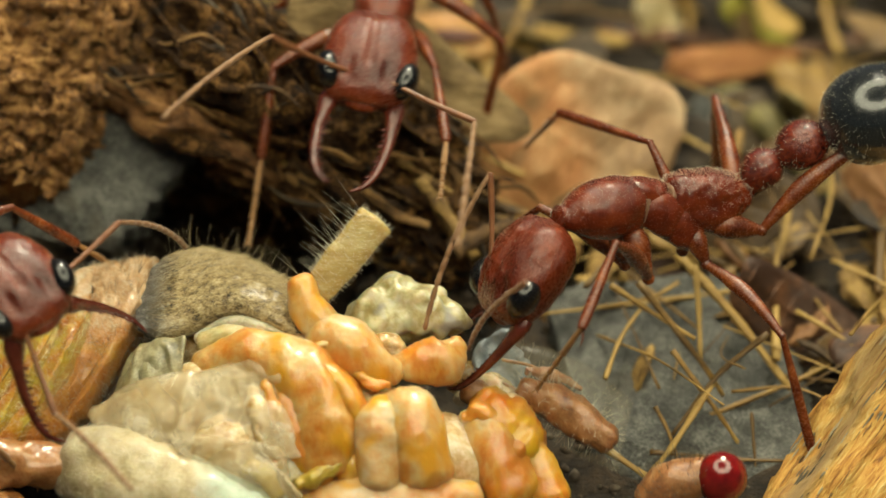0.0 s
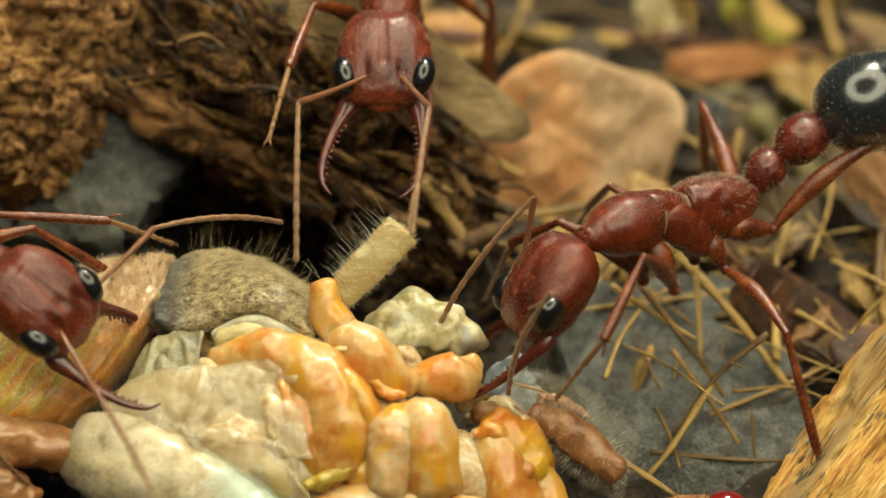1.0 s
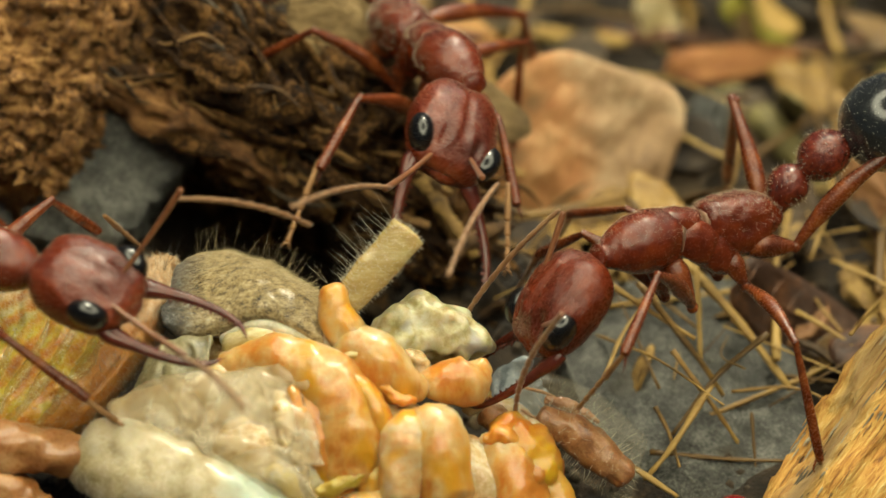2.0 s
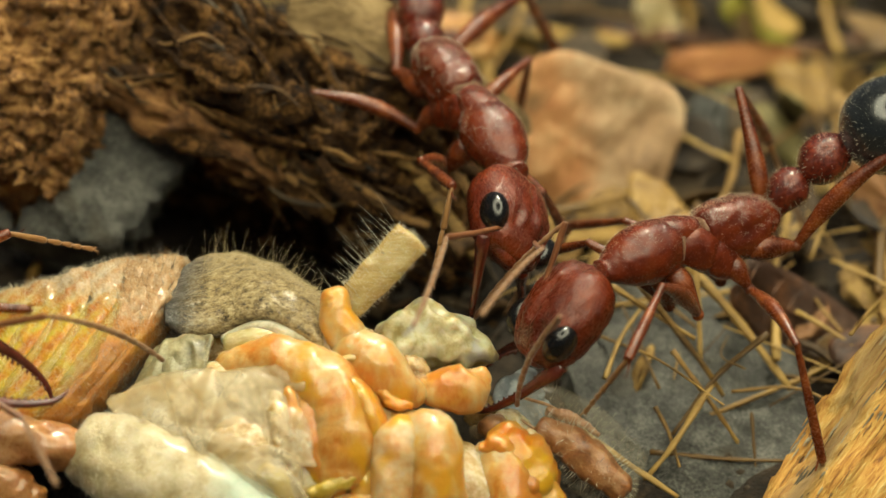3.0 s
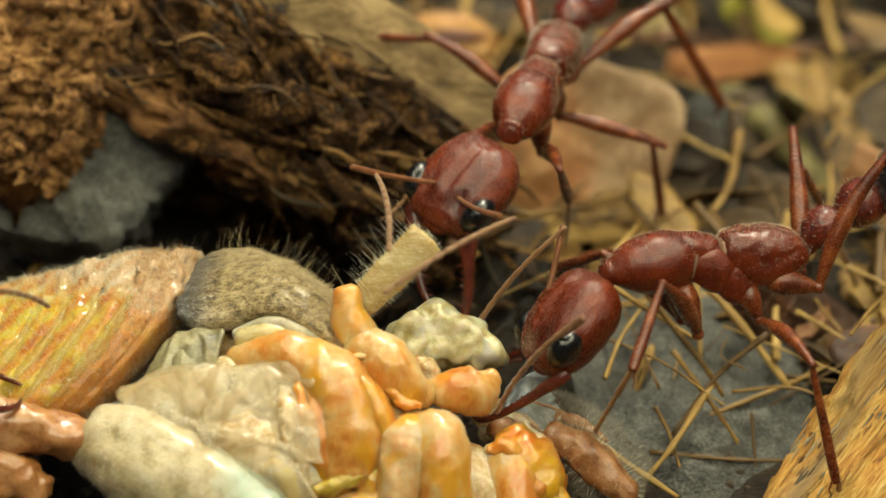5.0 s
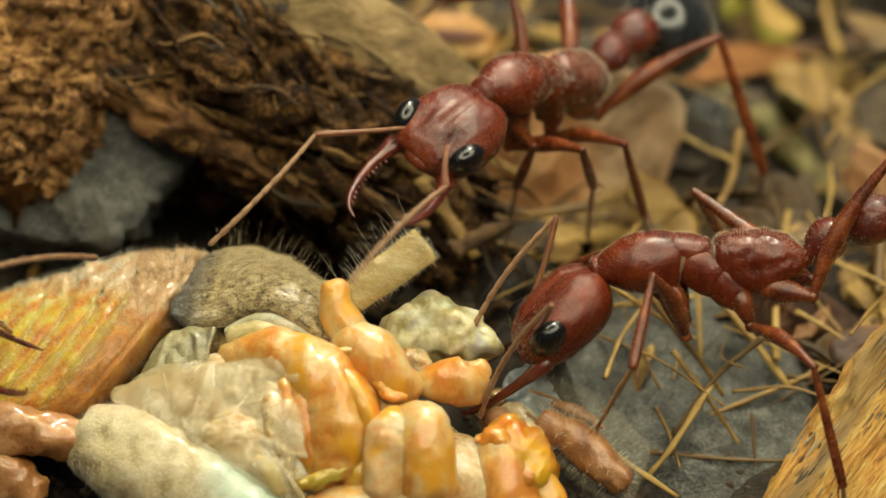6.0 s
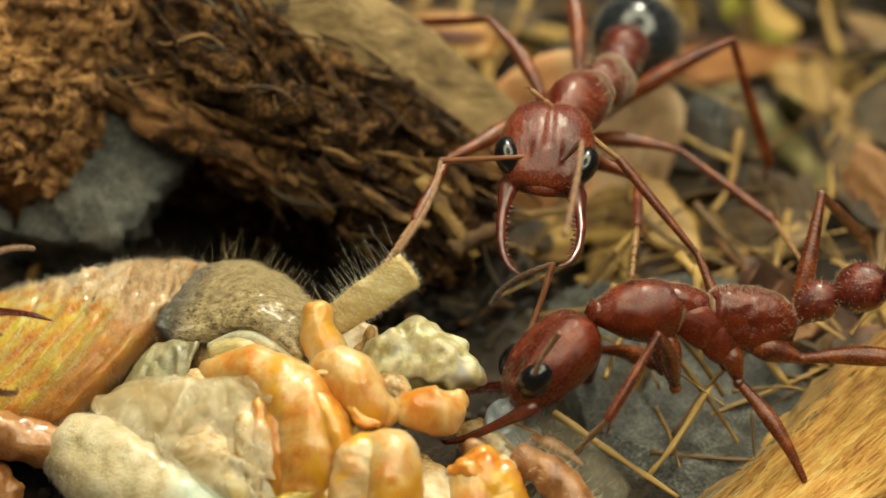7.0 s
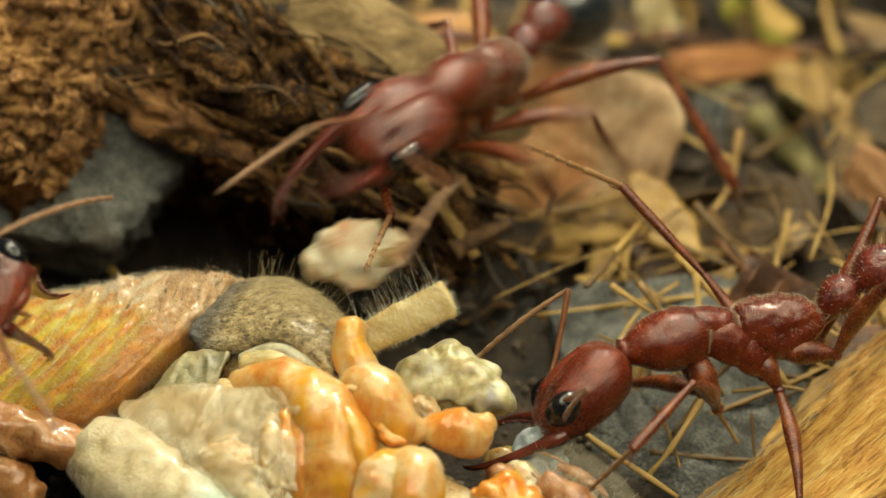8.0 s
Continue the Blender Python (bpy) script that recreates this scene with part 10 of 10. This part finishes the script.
    walk(a["hr_femur"], [(0, mm(-4.4, -0.95, -0.75, -0.0, -19.1, -97.7)), (8, mm(-4.4, -0.95, -0.75, 0.8, -28.9, -99.6))])
    walk(a["hr_tibia"], [(0, mm(-5.11, -6.19, 1.08, 0.0, 57.5, -144.1)), (8, mm(-5.22, -5.78, 1.96, -7.7, 66.0, -152.9))])
    walk(a["hr_tarsus"], [(0, mm(-7.63, -8.02, -3.81, 0.0, 60.1, -163.6)), (8, mm(-7.32, -6.86, -3.34, -13.3, 68.0, -178.4))])
    walk(a["l_scape"], [(0, mm(6.79, -1.4, -0.79, 14.0, 8.0, 72.3)), (0.5, mm(6.44, -0.59, -1.8, 15.1, -23.3, 64.7)), (1, mm(6.47, -0.67, -1.61, 15.3, -3.0, 63.5)), (1.5, mm(6.54, 0.27, -0.86, 18.4, -25.8, 51.5)), (1.7, mm(6.64, 0.38, -0.45, 11.2, -41.7, 64.3)), (2.8, mm(5.7, -0.25, 0.75, 41.1, -15.1, 7.0)), (3, mm(5.34, -0.09, 0.97, 40.2, -12.7, 10.7)), (3.5, mm(5.41, -0.12, 0.73, 34.8, -22.2, 28.4)), (4, mm(5.56, -0.61, 0.54, 27.1, -13.2, 53.4)), (4.5, mm(5.56, -0.61, 0.53, 39.1, -44.9, 29.9)), (5.8, mm(6.3, -0.04, 1.18, 85.5, -61.9, -25.7)), (7, mm(6.31, -0.04, 1.17, 80.8, -63.7, -20.5)), (7.5, mm(6.3, -0.04, 1.18, 68.4, -73.3, -7.2)), (8, mm(6.37, -0.15, 1.06, 126.5, -68.2, -68.0))])
    walk(a["l_funiculus"], [(0, mm(7.99, 2.37, -1.35, 27.8, 59.2, 93.8)), (0.5, mm(8.01, 2.73, -0.22, 7.1, 49.9, 68.6)), (1, mm(8.25, 2.9, -1.4, -5.3, 38.0, 50.8)), (1.5, mm(8.78, 3.09, 0.88, -10.3, 41.8, 43.1)), (1.7, mm(7.94, 3.07, 2.21, -11.2, 39.2, 41.7)), (2.8, mm(9.53, 0.23, 1.79, -8.7, 57.3, 45.0)), (3, mm(9.17, 0.64, 1.85, -8.8, 57.3, 44.9)), (3.5, mm(8.67, 1.64, 2.24, -1.0, 43.3, 54.9)), (4, mm(7.88, 2.51, 1.45, 35.1, 55.7, 101.1)), (4.5, mm(8.01, 0.8, 3.36, 33.2, 59.9, 98.8)), (5.8, mm(8, -0.86, 4.7, -5.8, 32.7, 47.9)), (7, mm(7.96, -0.66, 4.76, 11.9, 43.5, 76.1)), (7.5, mm(7.44, -0.18, 5.01, 7.6, 43.5, 69.8)), (8, mm(6.92, -1.52, 4.78, 0.6, 28.5, 58.0))])
    walk(a["r_scape"], [(0, mm(6.16, -2.42, -0.71, -10.1, 42.0, -54.3)), (0.5, mm(6.08, -1.74, -1.81, -10.8, -7.9, -56.3)), (1, mm(6.08, -1.81, -1.64, -11.6, -2.7, -47.7)), (1.5, mm(6.39, -0.91, -0.69, -1.6, 23.6, 2.3)), (1.7, mm(6.47, -0.79, -0.29, -7.0, 0.1, -22.8)), (2.8, mm(5.52, -1.43, 0.66, -5.1, 23.8, -13.8)), (3, mm(5.28, -1.28, 0.82, -6.6, 11.8, -18.7)), (3.5, mm(5.36, -1.31, 0.6, -11.7, 9.1, -46.4)), (4, mm(5.38, -1.8, 0.44, -12.1, -15.5, -39.6)), (4.5, mm(5.38, -1.79, 0.44, -12.8, -13.7, -36.9)), (5.8, mm(6.13, -1.22, 1.03, -4.8, -22.7, -62.0)), (7, mm(6.13, -1.21, 1.02, -4.8, -22.7, -62.0)), (7.5, mm(6.13, -1.22, 1.03, -2.3, -17.5, -69.3)), (8, mm(6.13, -1.32, 0.93, -5.5, -15.7, -58.0))])
    walk(a["r_funiculus"], [(0, mm(7.9, -4.84, -3.38, -5.1, -11.6, -34.8)), (0.5, mm(8.28, -5.03, -1.26, -3.6, -9.7, -43.0)), (1, mm(8.77, -4.76, -1.46, -1.8, -17.2, -50.4)), (1.5, mm(10.05, -0.76, -2.29, -8.6, -23.0, -30.9)), (1.7, mm(10.15, -2.34, -0.3, -7.8, -26.9, -32.9)), (2.8, mm(9.07, -2.3, -0.96, -0.5, -25.1, -49.4)), (3, mm(8.99, -2.53, 0.01, -0.5, -25.2, -49.3)), (3.5, mm(8.09, -4.17, -0.04, -7.5, -32.9, -35.0)), (4, mm(8.35, -4.25, 1.51, -3.3, -27.1, -43.5)), (4.5, mm(8.49, -4.13, 1.39, -4.2, -30.4, -41.6)), (5.8, mm(7.86, -4.48, 2.57, 1.4, -28.4, -52.9)), (7, mm(7.87, -4.47, 2.56, 1.3, -28.3, -52.8)), (7.5, mm(7.48, -4.79, 2.23, -1.3, -34.6, -47.8)), (8, mm(8.18, -4.58, 2.01, 1.7, -28.1, -53.5))])
    walk(a["r_mandible"], [(0, mm(3.55, -1.15, -0.25, 0.0, 49.1, -14.8)), (0.5, mm(3.55, -1.15, -0.25, 0.0, -1.7, 0.8)), (1, mm(3.55, -1.15, -0.25, 0.0, -4.5, 8.0)), (1.5, mm(3.55, -1.15, -0.25, -0.0, 2.3, 7.8)), (1.7, mm(3.55, -1.15, -0.25, -0.0, 6.4, 9.6)), (2.8, mm(3.55, -1.15, -0.25, -0.0, 15.7, 34.8)), (3, mm(3.55, -1.15, -0.25, 0.0, 34.5, 25.1)), (3.5, mm(3.55, -1.15, -0.25, 0.0, 15.5, 29.4)), (4, mm(3.55, -1.15, -0.25, -0.0, 44.4, 65.8)), (4.5, mm(3.55, -1.15, -0.25, 0.0, 37.4, 59.6)), (5.8, mm(3.55, -1.15, -0.25, -0.0, 65.2, 50.8)), (7, mm(3.55, -1.15, -0.25, 0.0, 65.3, 50.8)), (7.5, mm(3.55, -1.15, -0.25, 0.0, 67.6, 59.0)), (8, mm(3.55, -1.15, -0.25, -0.0, 73.3, 98.7))])
    walk(a["l_mandible"], [(0, mm(3.55, 1.15, -0.25, 0.0, 51.5, 79.8)), (0.5, mm(3.55, 1.15, -0.25, 0.0, 39.8, 33.4)), (1, mm(3.55, 1.15, -0.25, -0.0, 39.1, 36.4)), (1.5, mm(3.55, 1.15, -0.25, 0.0, 8.8, 24.5)), (1.7, mm(3.55, 1.15, -0.25, -0.0, 5.4, 10.9)), (2.8, mm(3.55, 1.15, -0.25, 0.0, 28.7, 14.9)), (3, mm(3.55, 1.15, -0.25, 0.0, 69.5, 3.7)), (3.5, mm(3.55, 1.15, -0.25, 0.0, 63.5, 38.6)), (4, mm(3.55, 1.15, -0.25, 0.0, 75.2, 89.8)), (4.5, mm(3.55, 1.15, -0.25, -0.0, 70.5, 85.3)), (5.8, mm(3.55, 1.15, -0.25, 0.0, 75.7, 86.2)), (7, mm(3.55, 1.15, -0.25, -0.0, 55.7, 69.0)), (7.5, mm(3.55, 1.15, -0.25, 0.0, 57.0, 75.5)), (8, mm(3.55, 1.15, -0.25, 0.0, 64.8, 132.7))])
    # wood chip, pushed over by the hind leg
    p0, p1 = Vector((16.6, -3.1, 0.95)) * MM, Vector((14.6, -2.29, 0.01)) * MM

    def lie(p, slope, lean, roll):
        f, r = (target - eye).normalized(), Vector((1, 0, 0))
        u = r.cross(f).normalized()
        x = (r * math.cos(radians(slope)) + u * math.sin(radians(slope)) + f * lean).normalized()
        z = (-f + u * 0.25 - (-f + u * 0.25).dot(x) * x).normalized()
        return Matrix.Translation(p) @ Matrix((x, z.cross(x), z)).transposed().to_4x4() @ Matrix.Rotation(radians(roll), 4, "X")

    before, after = lie(p0, 52, 0.3, 0), lie(p1, 39, 0.3, -40)
    walk(chip, [(0.0, before), (6.7, before), (6.933, after), (8.0, after)])
    # scrap of flesh behind the prey, jerked up at the end
    walk(scrap, [(0.0, mm(*(-4.07, -0.12, 3.3))), (7.8, mm(*(-3.86, -0.01, 3.48))), (7.9, mm(*(-5.01, 1.16, 5.72), 0, 10, 0)), (8.0, mm(*(-3.22, 1.6, 7.18), 0, 35, 0))])


motions()
